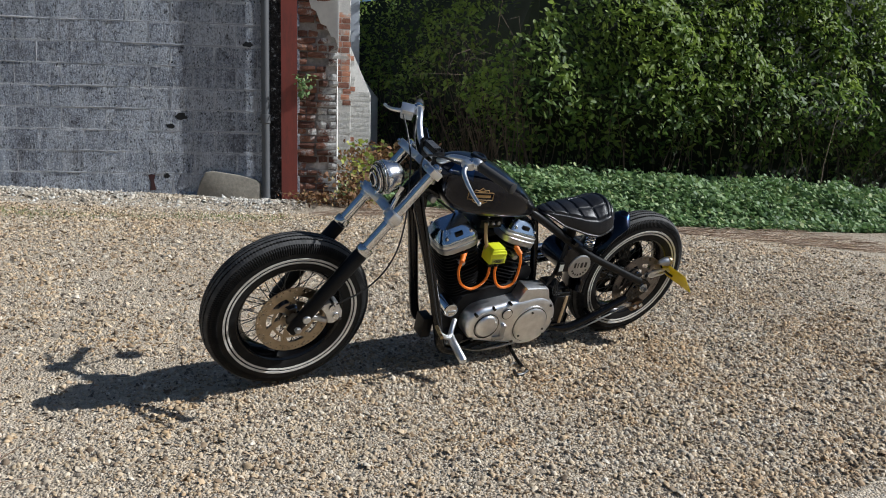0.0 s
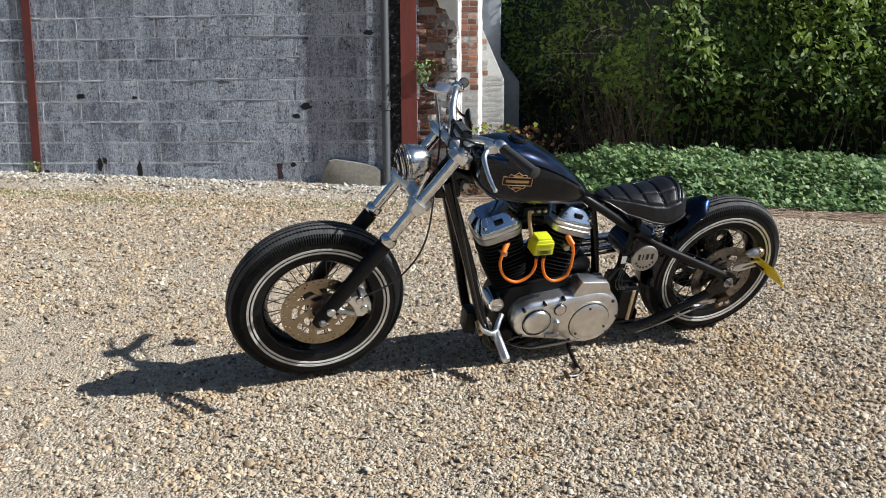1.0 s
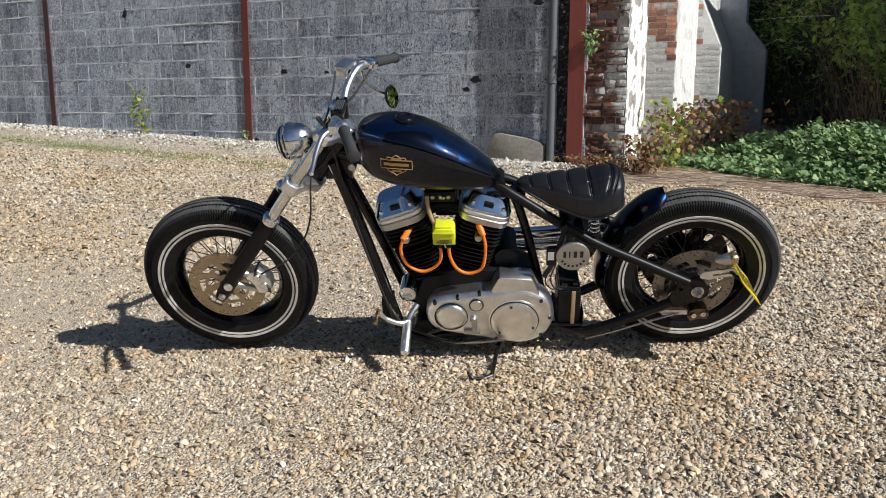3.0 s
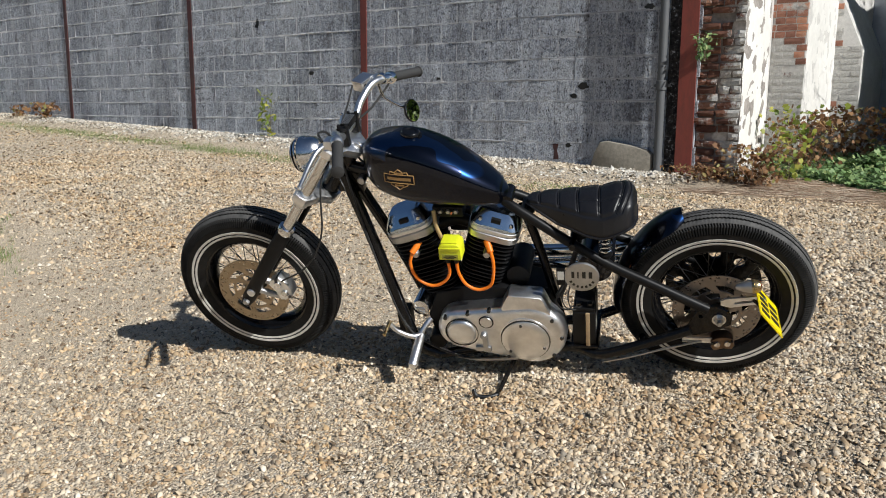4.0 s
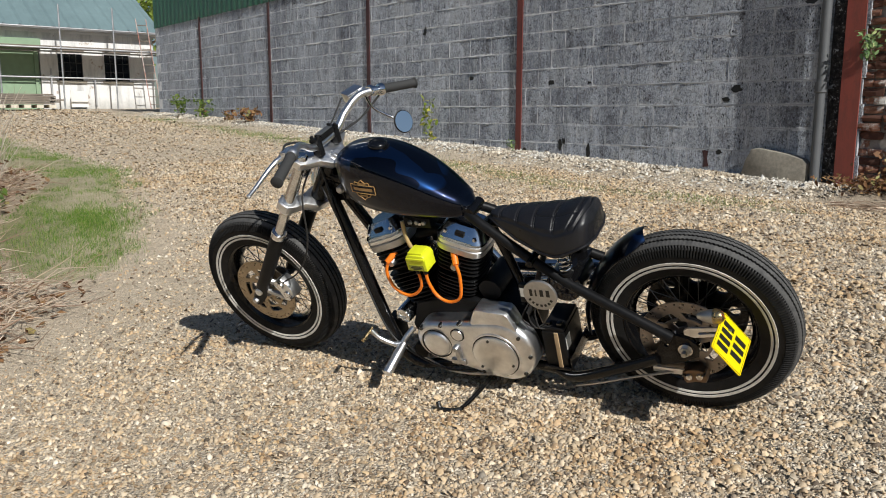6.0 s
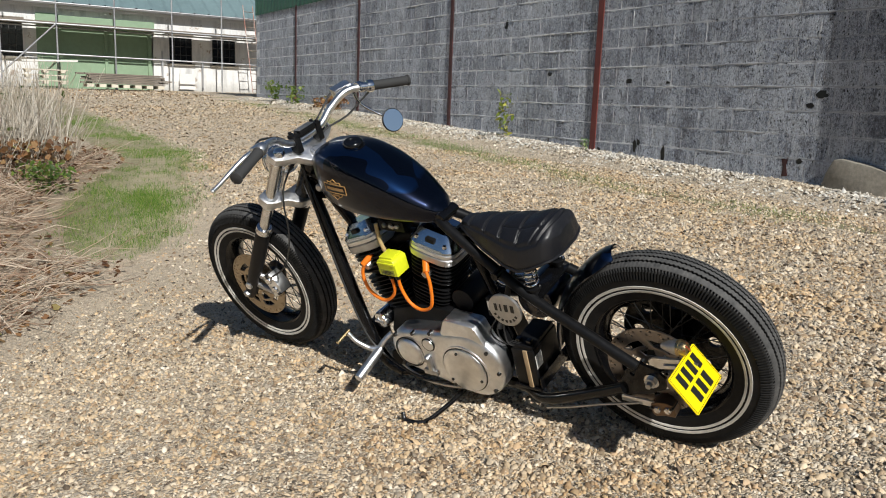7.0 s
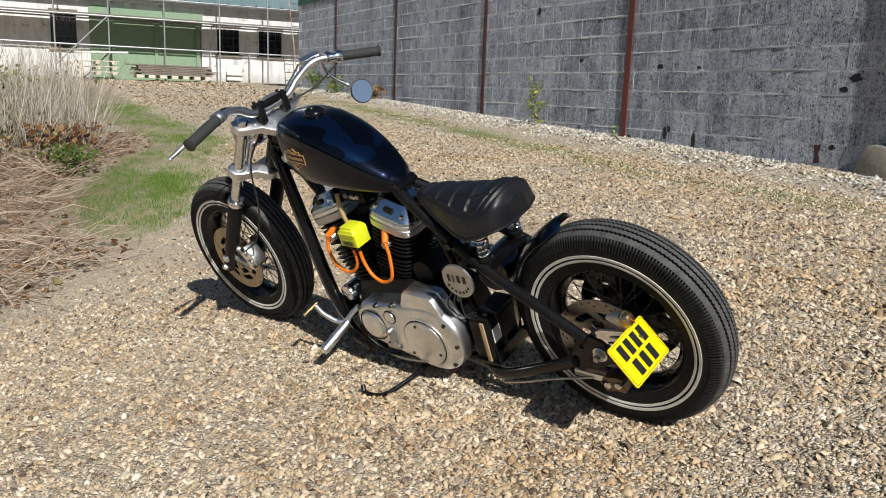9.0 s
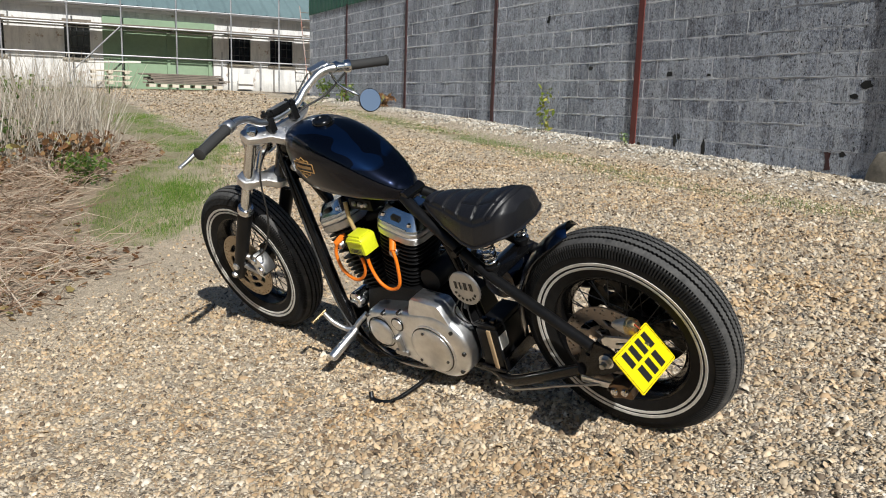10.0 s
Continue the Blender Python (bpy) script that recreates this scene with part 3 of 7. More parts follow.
CRINKLE = plain("black_engine_paint", (0.006, 0.006, 0.0065), 0.45, grain=0.4, scale=200, bump=0.3, spec=0.2)
RUBBER = rubber_mat()
GRIP = plain("grip_rubber", (0.03, 0.03, 0.03), 0.75, grain=0.25, scale=300, bump=0.4)
WHITEWALL = plain("whitewall_stripe", (0.62, 0.60, 0.55), 0.7, grain=0.35, scale=26)
LEATHER = leather_mat()
LIME = plain("lime_yellow_plastic", (0.70, 0.74, 0.02), 0.35, grain=0.08)
ORANGE = plain("orange_silicone", (0.85, 0.20, 0.01), 0.4, grain=0.08)
PLATE_YELLOW = plain("plate_yellow", (0.86, 0.66, 0.0), 0.35, grain=0.05)
PLATE_BLACK = plain("plate_black", (0.012, 0.012, 0.012), 0.4)
GOLD = plain("gold_transfer", (0.42, 0.25, 0.09), 0.4, grain=0.15)
STICKER = plain("white_sticker", (0.70, 0.70, 0.66), 0.5)
AMBER = plain("amber_red_lens", (0.32, 0.07, 0.03), 0.15)
MIRROR = Mat("mirror_glass", (0.93, 0.94, 0.95), 0.015, 1.0).m
CLEAR = plain("gold_fuel_hose", (0.42, 0.30, 0.14), 0.3)
BOARD = plain("bare_wood_strip", (0.42, 0.30, 0.17), 0.7, grain=0.25)
CABLE = plain("black_cable", (0.02, 0.02, 0.02), 0.5)

BIKE_M = Matrix(((0.99909, -0.017, 0.0, 0), (0.008, 0.9135, -0.4067, 0.265), (0.04175, 0.4067, 0.9135, 0.055), (0, 0, 0, 1)))
bike = thing("motorcycle", "dark blue custom bobber motorcycle leaning on its side stand on gravel", "motorcycle", BIKE_M)


def P(name, geo, mat, label="", parent=None, at=None, angle=38):
    return part(name, geo, mat, parent or bike, label, at, angle)


def circle(cx, cy, r, n=16, a0=0.0):
    return [(cx + r * math.cos(a0 + 2 * math.pi * k / n), cy + r * math.sin(a0 + 2 * math.pi * k / n)) for k in range(n)]


def plate(outer, holes, t):
    """A flat plate of thickness t in x, y with holes cut through it."""
    bm = bmesh.new()
    for ring in (outer, *holes):
        vs = [bm.verts.new((x, y, 0)) for x, y in ring]
        for a, b in zip(vs, vs[1:] + vs[:1]):
            bm.edges.new((a, b))
    bmesh.ops.triangle_fill(bm, use_beauty=True, use_dissolve=False, edges=bm.edges[:])
    g = bmesh.ops.extrude_face_region(bm, geom=bm.faces[:])
    for q in g["geom"]:
        if isinstance(q, bmesh.types.BMVert):
            q.co.z = t
    return Geo().take(bm)


def arc_slot(r0, r1, a0, a1, n=6):
    return [(r0 * math.cos(a0 + (a1 - a0) * k / n), r0 * math.sin(a0 + (a1 - a0) * k / n)) for k in range(n + 1)] + \
           [(r1 * math.cos(a1 + (a0 - a1) * k / n + 0.15), r1 * math.sin(a1 + (a0 - a1) * k / n + 0.15)) for k in range(n + 1)]


def tyre_geo():
    """Tyre with five zigzag ribs and combed shoulders; its left side is +z."""
    n = 640
    half = [(0.205, 0.046), (0.222, 0.055), (0.245, 0.0605), (0.268, 0.0625), (0.286, 0.0618), (0.289, 0.0640),
            (0.300, 0.0612), (0.311, 0.0560), (0.318, 0.0500), (0.3205, 0.0462)]
    ribs, edge = [], [0.0440, 0.0313, 0.0243, 0.0126, 0.0058, -0.0058, -0.0126, -0.0243, -0.0313, -0.0440]
    for k in range(0, 10, 2):
        a, b = edge[k], edge[k + 1]
        crown = lambda h: 0.3355 - 0.0125 * (h / 0.044) ** 2
        if k:
            ribs.append((crown(a) - 0.008, a + 0.0004, True))
        ribs += [(crown(a), a, True), (crown((a + b) / 2), (a + b) / 2, True), (crown(b), b, True)]
        if k < 8:
            ribs.append((crown(b) - 0.008, b - 0.0004, True))
    prof = [(r, h, False) for r, h in half] + ribs + [(r, -h, False) for r, h in half[::-1]]
    vs = []
    for r, h, zig in prof:
        for j in range(n):
            t = 2 * math.pi * j / n
            rr, hh = r, h
            if zig and abs(h) < 0.043:
                hh += 0.0018 * (abs((j % 4) - 2) - 1)
            if not zig and 0.2885 < r < 0.3195 and abs(r - 0.311) > 0.001 and j % 3 == 0:
                rr -= 0.0060
                hh -= 0.0075 * (1 if h > 0 else -1)
            vs.append((rr * math.cos(t), rr * math.sin(t), hh))
    k = len(prof)
    fs = [(i * n + j, i * n + (j + 1) % n, ((i + 1) % k) * n + (j + 1) % n, ((i + 1) % k) * n + j) for i in range(k) for j in range(n)]
    return Geo().add(vs, fs)


TYRE_ME = tyre_geo().mesh("tyre", RUBBER, 30)
STRIPE_O = Geo().lathe([(0.2582, 0.0614), (0.2586, 0.0636), (0.2668, 0.0645), (0.2672, 0.0626)], 96, closed=True).mesh("whitewall_stripe", WHITEWALL)
STRIPE_I = Geo().lathe([(0.2446, 0.0600), (0.2450, 0.0618), (0.2520, 0.0632), (0.2524, 0.0612)], 96, closed=True).mesh("whitewall_stripe", WHITEWALL)
RIM_ME = Geo().lathe([(0.214, 0.046), (0.217, 0.050), (0.213, 0.052), (0.205, 0.047), (0.198, 0.030), (0.186, 0.016), (0.184, 0.0), (0.186, -0.016), (0.198, -0.030),
                      (0.205, -0.047), (0.213, -0.052), (0.217, -0.050), (0.214, -0.046), (0.203, -0.026), (0.192, 0.0), (0.203, 0.026)], 96, closed=True).mesh("rim", BLACK)
BOLT_ME = Geo().lathe([(0.0, 0.004), (0.006, 0.003), (0.007, -0.03)], 8).mesh("disc_bolt", CHROME)
SPOKE_ME = Geo().tube([(0, 0, 0), (0, 0, 1)], 0.0018, 6).mesh("spoke", DARK_METAL)


def wheel(x, front):
    """A spoked wheel on its hub; +z is the bike's left side."""
    m = Matrix.Translation((x, 0, 0.335 if front else 0.341)) @ pose(0, 0, 0, 90)
    hub = Geo().lathe([(0.0, 0.062), (0.022, 0.062), (0.024, 0.05), (0.046, 0.045), (0.046, 0.036), (0.026, 0.028), (0.026, -0.028), (0.046, -0.036), (0.046, -0.045), (0.024, -0.05), (0.022, -0.062), (0.0, -0.062)], 32)
    w = P("wheel", hub, DARK_METAL if front else SATIN, "spoked front wheel with whitewall tyre" if front else "spoked rear wheel with whitewall tyre", at=m)
    part("tyre", TYRE_ME, None, w, "black ribbed tyre with combed shoulders")
    part("rim", RIM_ME, None, w)
    for me in (STRIPE_O, STRIPE_I):
        for flip in (0, 180):
            part("whitewall_stripe", me, None, w, "thin white sidewall stripe", at=pose(0, 0, 0, flip))
    for k in range(40):
        side = 1 if k % 2 else -1
        a = 2 * math.pi * k / 40
        twist = 0.62 * (1 if (k // 2) % 2 else -1)
        p = Vector((0.041 * math.cos(a + twist), 0.041 * math.sin(a + twist), 0.040 * side))
        q = Vector((0.187 * math.cos(a), 0.187 * math.sin(a), 0.008 * side))
        part("spoke", SPOKE_ME, None, w, at=along(p, q) @ Matrix.Diagonal((1, 1, (q - p).length, 1)))
    holes = [circle(r * math.cos(a), r * math.sin(a), 0.0038, 6) for k in range(16) for r, o in ((0.137, 0), (0.126, 0.09), (0.137, 0.2)) for a in [2 * math.pi * k / 16 + o]]
    slots = [arc_slot(0.084, 0.106, a, a + 0.62) for a in (2 * math.pi * k / 7 for k in range(7))] + [arc_slot(0.050, 0.074, a, a + 0.66) for a in (2 * math.pi * k / 6 + 0.3 for k in range(6))]
    disc = plate(circle(0, 0, 0.146, 72), holes + slots + [circle(0, 0, 0.03, 20)], 0.005)
    part("brake_disc", disc, DISC if front else DISC_GREY, w, "tan drilled steel brake disc" if front else "grey drilled steel brake disc", at=Matrix.Translation((0, 0, 0.070 if front else 0.094)))
    for k in range(5):
        a = 2 * math.pi * k / 5
        part("disc_bolt", BOLT_ME, None, w, at=Matrix.Translation((0.041 * math.cos(a), 0.041 * math.sin(a), 0.08 if front else 0.104)))
    if not front:
        pul = plate(circle(0, 0, 0.158, 64), [circle(0.118 * math.cos(2 * math.pi * k / 8), 0.118 * math.sin(2 * math.pi * k / 8), 0.019, 16) for k in range(8)] + [circle(0, 0, 0.03, 16)], 0.012)
        pul.lathe([(0.158, -0.012), (0.164, -0.012), (0.164, 0.02), (0.158, 0.02)], 64, closed=True)
        part("drive_pulley", pul, BLACK, w, "black drive pulley with round holes", at=Matrix.Translation((0, 0, -0.085)))
    return w


wheel(-0.899, True)
wheel(0.842, False)

# fork, yokes, headlight
FT, FA = Vector((-0.430, 0, 0.985)), Vector((-0.902, 0, 0.333))
FD = (FA - FT).normalized()
FN = Vector((0.809, 0, -0.588))


def fk(s, y=0.0, back=0.0):
    """A point s metres down the fork from its top."""
    return FT + FD * s + Vector((0, y, 0)) + FN * back


for y in (-0.115, 0.115):
    leg = P("fork_leg", Geo().tube([fk(0.0, y), fk(0.43, y)], 0.0205, 20), CHROME, "chrome fork tube with a black slider")
    part("slider", Geo().tube([fk(0.425, y), fk(0.44, y), fk(0.66, y), fk(0.80, y), fk(0.835, y)], [0.0255, 0.029, 0.0275, 0.0265, 0.020], 20), SATIN, leg, "black fork slider")
    part("dust_cap", Geo().lathe([(0.021, 0.0), (0.029, 0.002), (0.0315, 0.012), (0.0315, 0.026), (0.026, 0.034), (0.021, 0.036)], 24), CHROME, leg, "chrome dust cap", at=along(fk(0.395, y), fk(0.5, y)))
    part("fork_cap", Geo().lathe([(0.0, 0.012), (0.012, 0.012), (0.019, 0.006), (0.0215, -0.004)], 16), CHROME, leg, at=along(fk(0.0, y), fk(-0.1, y)))
    s = -1 if y < 0 else 1
    part("axle_nut", Geo().lathe([(0.0, 0.026), (0.011, 0.025), (0.014, 0.02), (0.014, 0.0)], 6, along((FA.x, y + s * 0.012, FA.z), (FA.x, y + s, FA.z))), CAST, leg)
    if y < 0:
        part("slider_badge", Geo().lathe([(0.0, 0.006), (0.013, 0.006), (0.016, 0.003), (0.016, -0.01)], 24, along(fk(0.752, y - 0.026), fk(0.752, y - 1.0))), POLISHED, leg, "small bright round badge")
    part("pinch_clamp", Geo().box(0, 0, 0, 0.035, 0.034, 0.05, along(fk(0.80, y), fk(0.9, y)), 0.006), SATIN, leg)


def yoke(s, name, t):
    """A fork yoke: two split clamps joined by a web, wider round the stem."""
    rings = []
    out = [(-0.150, -0.012), (-0.143, -0.030), (-0.115, -0.036), (-0.087, -0.030), (-0.05, 0.012), (0.05, 0.012), (0.087, -0.030), (0.115, -0.036), (0.143, -0.030), (0.150, -0.012),
           (0.148, 0.016), (0.12, 0.034), (0.075, 0.052), (0.045, 0.092), (0.0, 0.104), (-0.045, 0.092), (-0.075, 0.052), (-0.12, 0.034), (-0.148, 0.016)]
    m = Matrix((( 0, FN.x, FD.x, 0), (1, 0, 0, 0), (0, FN.z, FD.z, 0), (0, 0, 0, 1)))
    g = Geo().prism(out, -t / 2, t / 2, Matrix.Translation(fk(s)) @ m, 0.004)
    y = P(name, g, BRUSHED, "polished fork yoke")
    for q in (-0.115, 0.115):
        part("pinch_bolt", Geo().lathe([(0.0, 0.008), (0.005, 0.008), (0.006, 0.0), (0.006, -0.05)], 8, Matrix.Translation(fk(s, q + 0.02, -0.036)) @ along((0, 0, 0), -FN)), CHROME, y)
    return y


top_yoke = yoke(0.022, "upper_yoke", 0.030)
part("stem_nut", Geo().lathe([(0.0, 0.014), (0.012, 0.014), (0.014, 0.010), (0.022, 0.009), (0.024, 0.004), (0.024, -0.012)], 28, along(fk(0.007, 0, 0.072), fk(-1.0, 0, 0.072))), BRUSHED, top_yoke, "round stem nut")
yoke(0.245, "lower_yoke", 0.034)
P("steering_head", Geo().tube([fk(0.03, 0, 0.06), fk(0.235, 0, 0.06)], 0.032, 20), BLACK)
for y in (-0.115, 0.115):
    P("fork_shroud", Geo().tube([fk(0.225, y), fk(0.275, y)], 0.0265, 20), POLISHED)
HL = Vector((-0.575, 0, 0.900))
hm = along(HL, HL + Vector((-0.98, 0, -0.16)))
hl = P("headlight", Geo().lathe([(0.0, -0.072), (0.018, -0.070), (0.040, -0.058), (0.056, -0.036), (0.063, -0.006), (0.066, 0.002), (0.066, 0.012), (0.060, 0.016)], 40), steel("worn_chrome", (0.90, 0.90, 0.91), 0.24, 0.5, 30), "small ribbed chrome headlight", at=hm)
part("headlight_lens", Geo().lathe([(0.0, 0.030), (0.03, 0.026), (0.052, 0.017), (0.060, 0.010), (0.058, 0.004), (0.0, 0.004)], 40), plain("headlight_lens", (0.62, 0.64, 0.66), 0.22, 0.85), hl)
for k in range(6):
    a = math.radians(14 + 13 * k)
    r, h = 0.064 * math.cos(a), 0.012 + 0.046 * math.sin(a)
    part("grille_ring", Geo().tube([(r * math.cos(t), r * math.sin(t), h) for t in np.linspace(0, 2 * math.pi, 40, endpoint=False)], 0.0032, 8, True), SATIN if k % 2 else CHROME, hl, "dark grille ring")
part("headlight_bracket", Geo().box(0.0, 0, -0.02, 0.03, 0.10, 0.012, hm, 0.003).tube([HL + Vector((0.05, -0.05, -0.02)), fk(0.235, -0.07, 0.0)], 0.009, 8).tube([HL + Vector((0.05, 0.05, -0.02)), fk(0.235, 0.07, 0.0)], 0.009, 8)
     .mesh("headlight_bracket", CHROME), None, bike)

# handlebar with its controls
bar_path = bez([(-0.300, -0.405, 1.047), (-0.351, -0.243, 1.060), (-0.392, -0.150, 1.045), (-0.402, -0.070, 1.000), (-0.402, 0.070, 1.000), (-0.392, 0.140, 1.040), (-0.361, 0.215, 1.076), (-0.315, 0.309, 1.058), (-0.254, 0.424, 1.032)], 6)
bar = P("handlebar", Geo().tube(bar_path, 0.0132, 16), BRUSHED, "low silver handlebar")


def grip(a, b):
    a, b = Vector(a), Vector(b)
    L = (b - a).length
    pr = [(0.0, 0.0), (0.018, 0.0), (0.0195, 0.004), (0.0175, 0.010)]
    for k in range(9):
        h = 0.014 + (L - 0.026) * k / 8
        pr += [(0.0178, h), (0.0170, h + 0.003)]
    pr += [(0.0175, L - 0.010), (0.0205, L - 0.007), (0.0205, L - 0.002), (0.017, L), (0.0, L)]
    return part("grip", Geo().lathe(pr, 24, along(a, b)), GRIP, bar, "black rubber grip")


grip((-0.345, -0.262, 1.060), (-0.296, -0.415, 1.046))
grip((-0.318, 0.304, 1.060), (-0.249, 0.432, 1.030))
part("throttle_housing", Geo().lathe([(0.013, -0.040), (0.0185, -0.038), (0.0185, -0.024), (0.0155, -0.022), (0.0155, -0.014), (0.022, -0.012), (0.0235, 0.004), (0.0215, 0.010), (0.013, 0.012)], 24, along((-0.322, 0.297, 1.061), (-0.249, 0.432, 1.030)), True), CHROME, bar, "chrome throttle housing")
part("lever_collar", Geo().lathe([(0.013, -0.024), (0.0195, -0.022), (0.0215, -0.012), (0.0215, 0.002), (0.0185, 0.008), (0.013, 0.010)], 24, along((-0.349, -0.252, 1.061), (-0.296, -0.415, 1.046)), True), BRUSHED, bar, "silver lever collar")
for y, m in ((-0.055, -1), (0.055, 1)):
    ri = P("riser", Geo().box(-0.402, y, 0.985, 0.036, 0.026, 0.055, ch=0.006), SATIN, "black handlebar riser clamp")
    part("riser_cap", Geo().box(-0.402, y, 1.019, 0.040, 0.026, 0.014, ch=0.004), SATIN, ri)
P("switch_box", Geo().box(-0.400, 0.0, 1.020, 0.034, 0.080, 0.022, ch=0.005), SATIN)
for y in (-0.055, 0.055):
    for x in (-0.416, -0.388):
        P("clamp_bolt", Geo().lathe([(0.0, 0.009), (0.005, 0.009), (0.0065, 0.006), (0.0065, 0.0)], 8, Matrix.Translation((x, y, 1.026))), SATIN)
for k in range(5):
    P("clamp_rib", Geo().box(-0.412 + 0.006 * k, 0.0, 1.032, 0.003, 0.074, 0.003, ch=0.0008), CAST, "grey rib on the bar clamp")


def lever(points, w, perch, name, label):
    """A hand lever: a flat tapering blade with a ball end, on its perch."""
    ob = P(name, Geo().box(perch[0], perch[1], perch[2], 0.034, 0.046, 0.030, ch=0.007), POLISHED, label)
    pts = bez(points, 6)
    n = len(pts)
    g = Geo().tube(pts, [w * (1.25 - 0.55 * k / n) for k in range(n)], 10)
    g.lathe([(0.0, -0.008), (0.006, -0.005), (0.0078, 0.0), (0.006, 0.005), (0.0, 0.008)], 12, Matrix.Translation(pts[-1]))
    part("lever_blade", g, POLISHED, ob)
    part("perch_clamp", Geo().lathe([(0.0125, -0.012), (0.019, -0.010), (0.019, 0.010), (0.0125, 0.012)], 16, along((perch[0] + 0.02, perch[1], perch[2] + 0.004), (perch[0] + 0.05, perch[1] - 0.9 * (1 if perch[1] < 0 else -1), perch[2])), True), CHROME, ob)
    return ob


lever([(-0.392, -0.240, 1.052), (-0.415, -0.270, 1.040), (-0.425, -0.330, 1.020), (-0.427, -0.385, 1.004), (-0.427, -0.421, 0.997)], 0.0080, (-0.380, -0.232, 1.055), "clutch_lever", "polished clutch lever and perch")
br = lever([(-0.388, 0.262, 1.062), (-0.420, 0.300, 1.050), (-0.425, 0.360, 1.035), (-0.415, 0.420, 1.025)], 0.0075, (-0.366, 0.262, 1.068), "brake_lever", "polished brake lever and perch")
mc = P("master_cylinder", Geo().box(0, 0, 0, 0.048, 0.068, 0.034, pose(-0.408, 0.236, 1.066, 8, 4, -24), 0.005), POLISHED, "square brake fluid reservoir")
part("reservoir_cap", Geo().box(0, 0, 0.020, 0.051, 0.071, 0.008, pose(-0.408, 0.236, 1.066, 8, 4, -24), 0.003), BRUSHED, mc, "bright reservoir cap")
part("sight_glass", Geo().lathe([(0.0, 0.004), (0.007, 0.004), (0.009, 0.0), (0.009, -0.004)], 16, pose(-0.408, 0.236, 1.066, 8, 4, -24) @ along((0.024, -0.016, 0.002), (1.0, -0.016, 0.002))), SATIN, mc, "small round sight glass")
mir = P("mirror", Geo().tube(bez([(-0.352, 0.232, 1.068), (-0.345, 0.250, 1.010), (-0.308, 0.280, 0.962), (-0.277, 0.296, 0.940)]), 0.0055, 10), CHROME, "round bar mirror on a bent chrome stalk")
mm = along((-0.261, 0.297, 0.928), Vector((-0.261, 0.297, 0.928)) + Vector((0.90, -0.285, 0.25)))
part("mirror_shell", Geo().lathe([(0.0, -0.020), (0.022, -0.016), (0.038, -0.006), (0.0435, 0.002), (0.0435, 0.006), (0.041, 0.007)], 32), SATIN, mir, at=mm)
part("mirror_glass", Geo().lathe([(0.0412, 0.004), (0.0405, 0.0085), (0.0, 0.0085)], 32), MIRROR, mir, "round mirror glass", at=mm)

# tank
TX = (-0.363, -0.353, -0.327, -0.286, -0.225, -0.154, -0.083, -0.022, 0.029, 0.075, 0.110, 0.130, 0.139)
T_TOP = (0.922, 0.951, 0.970, 0.982, 0.983, 0.969, 0.939, 0.904, 0.866, 0.830, 0.794, 0.771, 0.759)
T_BOT = (0.880, 0.842, 0.803, 0.774, 0.754, 0.744, 0.737, 0.732, 0.728, 0.725, 0.722, 0.724, 0.731)
T_W = (0.020, 0.058, 0.083, 0.103, 0.119, 0.126, 0.123, 0.113, 0.100, 0.083, 0.061, 0.039, 0.016)


def tank_at(x):
    f = lambda t: float(np.interp(x, TX, t))
    return f(T_TOP), f(T_BOT), f(T_W)


def tank_rows():
    rows, xs = [], np.concatenate([np.linspace(TX[0], -0.30, 7), np.linspace(-0.28, 0.10, 20), np.linspace(0.115, TX[-1], 8)])
    T = np.array([tank_at(x) for x in xs])
    for _ in range(2):
        T[1:-1] = 0.25 * T[:-2] + 0.5 * T[1:-1] + 0.25 * T[2:]
    for x, (top, bot, w) in zip(xs, T):
        zm = bot + 0.40 * (top - bot)
        row = []
        for k in range(40):
            t = 2 * math.pi * k / 40
            c, s = math.cos(t), math.sin(t)
            y = w * math.copysign(abs(c) ** (0.62 if s >= 0 else 0.72), c)
            z = zm + (top - zm) * s ** 0.64 if s >= 0 else zm - (zm - bot) * abs(s) ** 0.55
            row.append((x, y, z))
        rows.append(row)
    return rows


tank = P("fuel_tank", Geo().grid(tank_rows(), True, True), BLUE, "dark metallic blue fuel tank with faint flames", angle=50)
cap_m = Matrix.Translation((-0.184, -0.004, 0.974)) @ pose(0, 0, 0, 2, 9, 0)
part("filler_cap", Geo().lathe([(0.0, 0.010), (0.018, 0.010), (0.021, 0.014), (0.029, 0.014), (0.034, 0.009), (0.035, 0.002), (0.033, -0.002), (0.041, -0.003), (0.041, -0.012)], 32), BLACK, tank, "black filler cap", at=cap_m)


def tank_side(x, z):
    """The tank's left side at x, z, and a hair outside."""
    top, bot, w = tank_at(x)
    zm = bot + 0.40 * (top - bot)
    s = (z - zm) / (top - zm) if z >= zm else (z - zm) / (zm - bot)
    s = max(-0.999, min(0.999, s))
    a = math.asin(math.copysign(abs(s) ** (1 / 0.64 if s >= 0 else 1 / 0.55), s))
    return (x, -w * math.cos(a) ** (0.62 if s >= 0 else 0.72) - 0.0016, z)


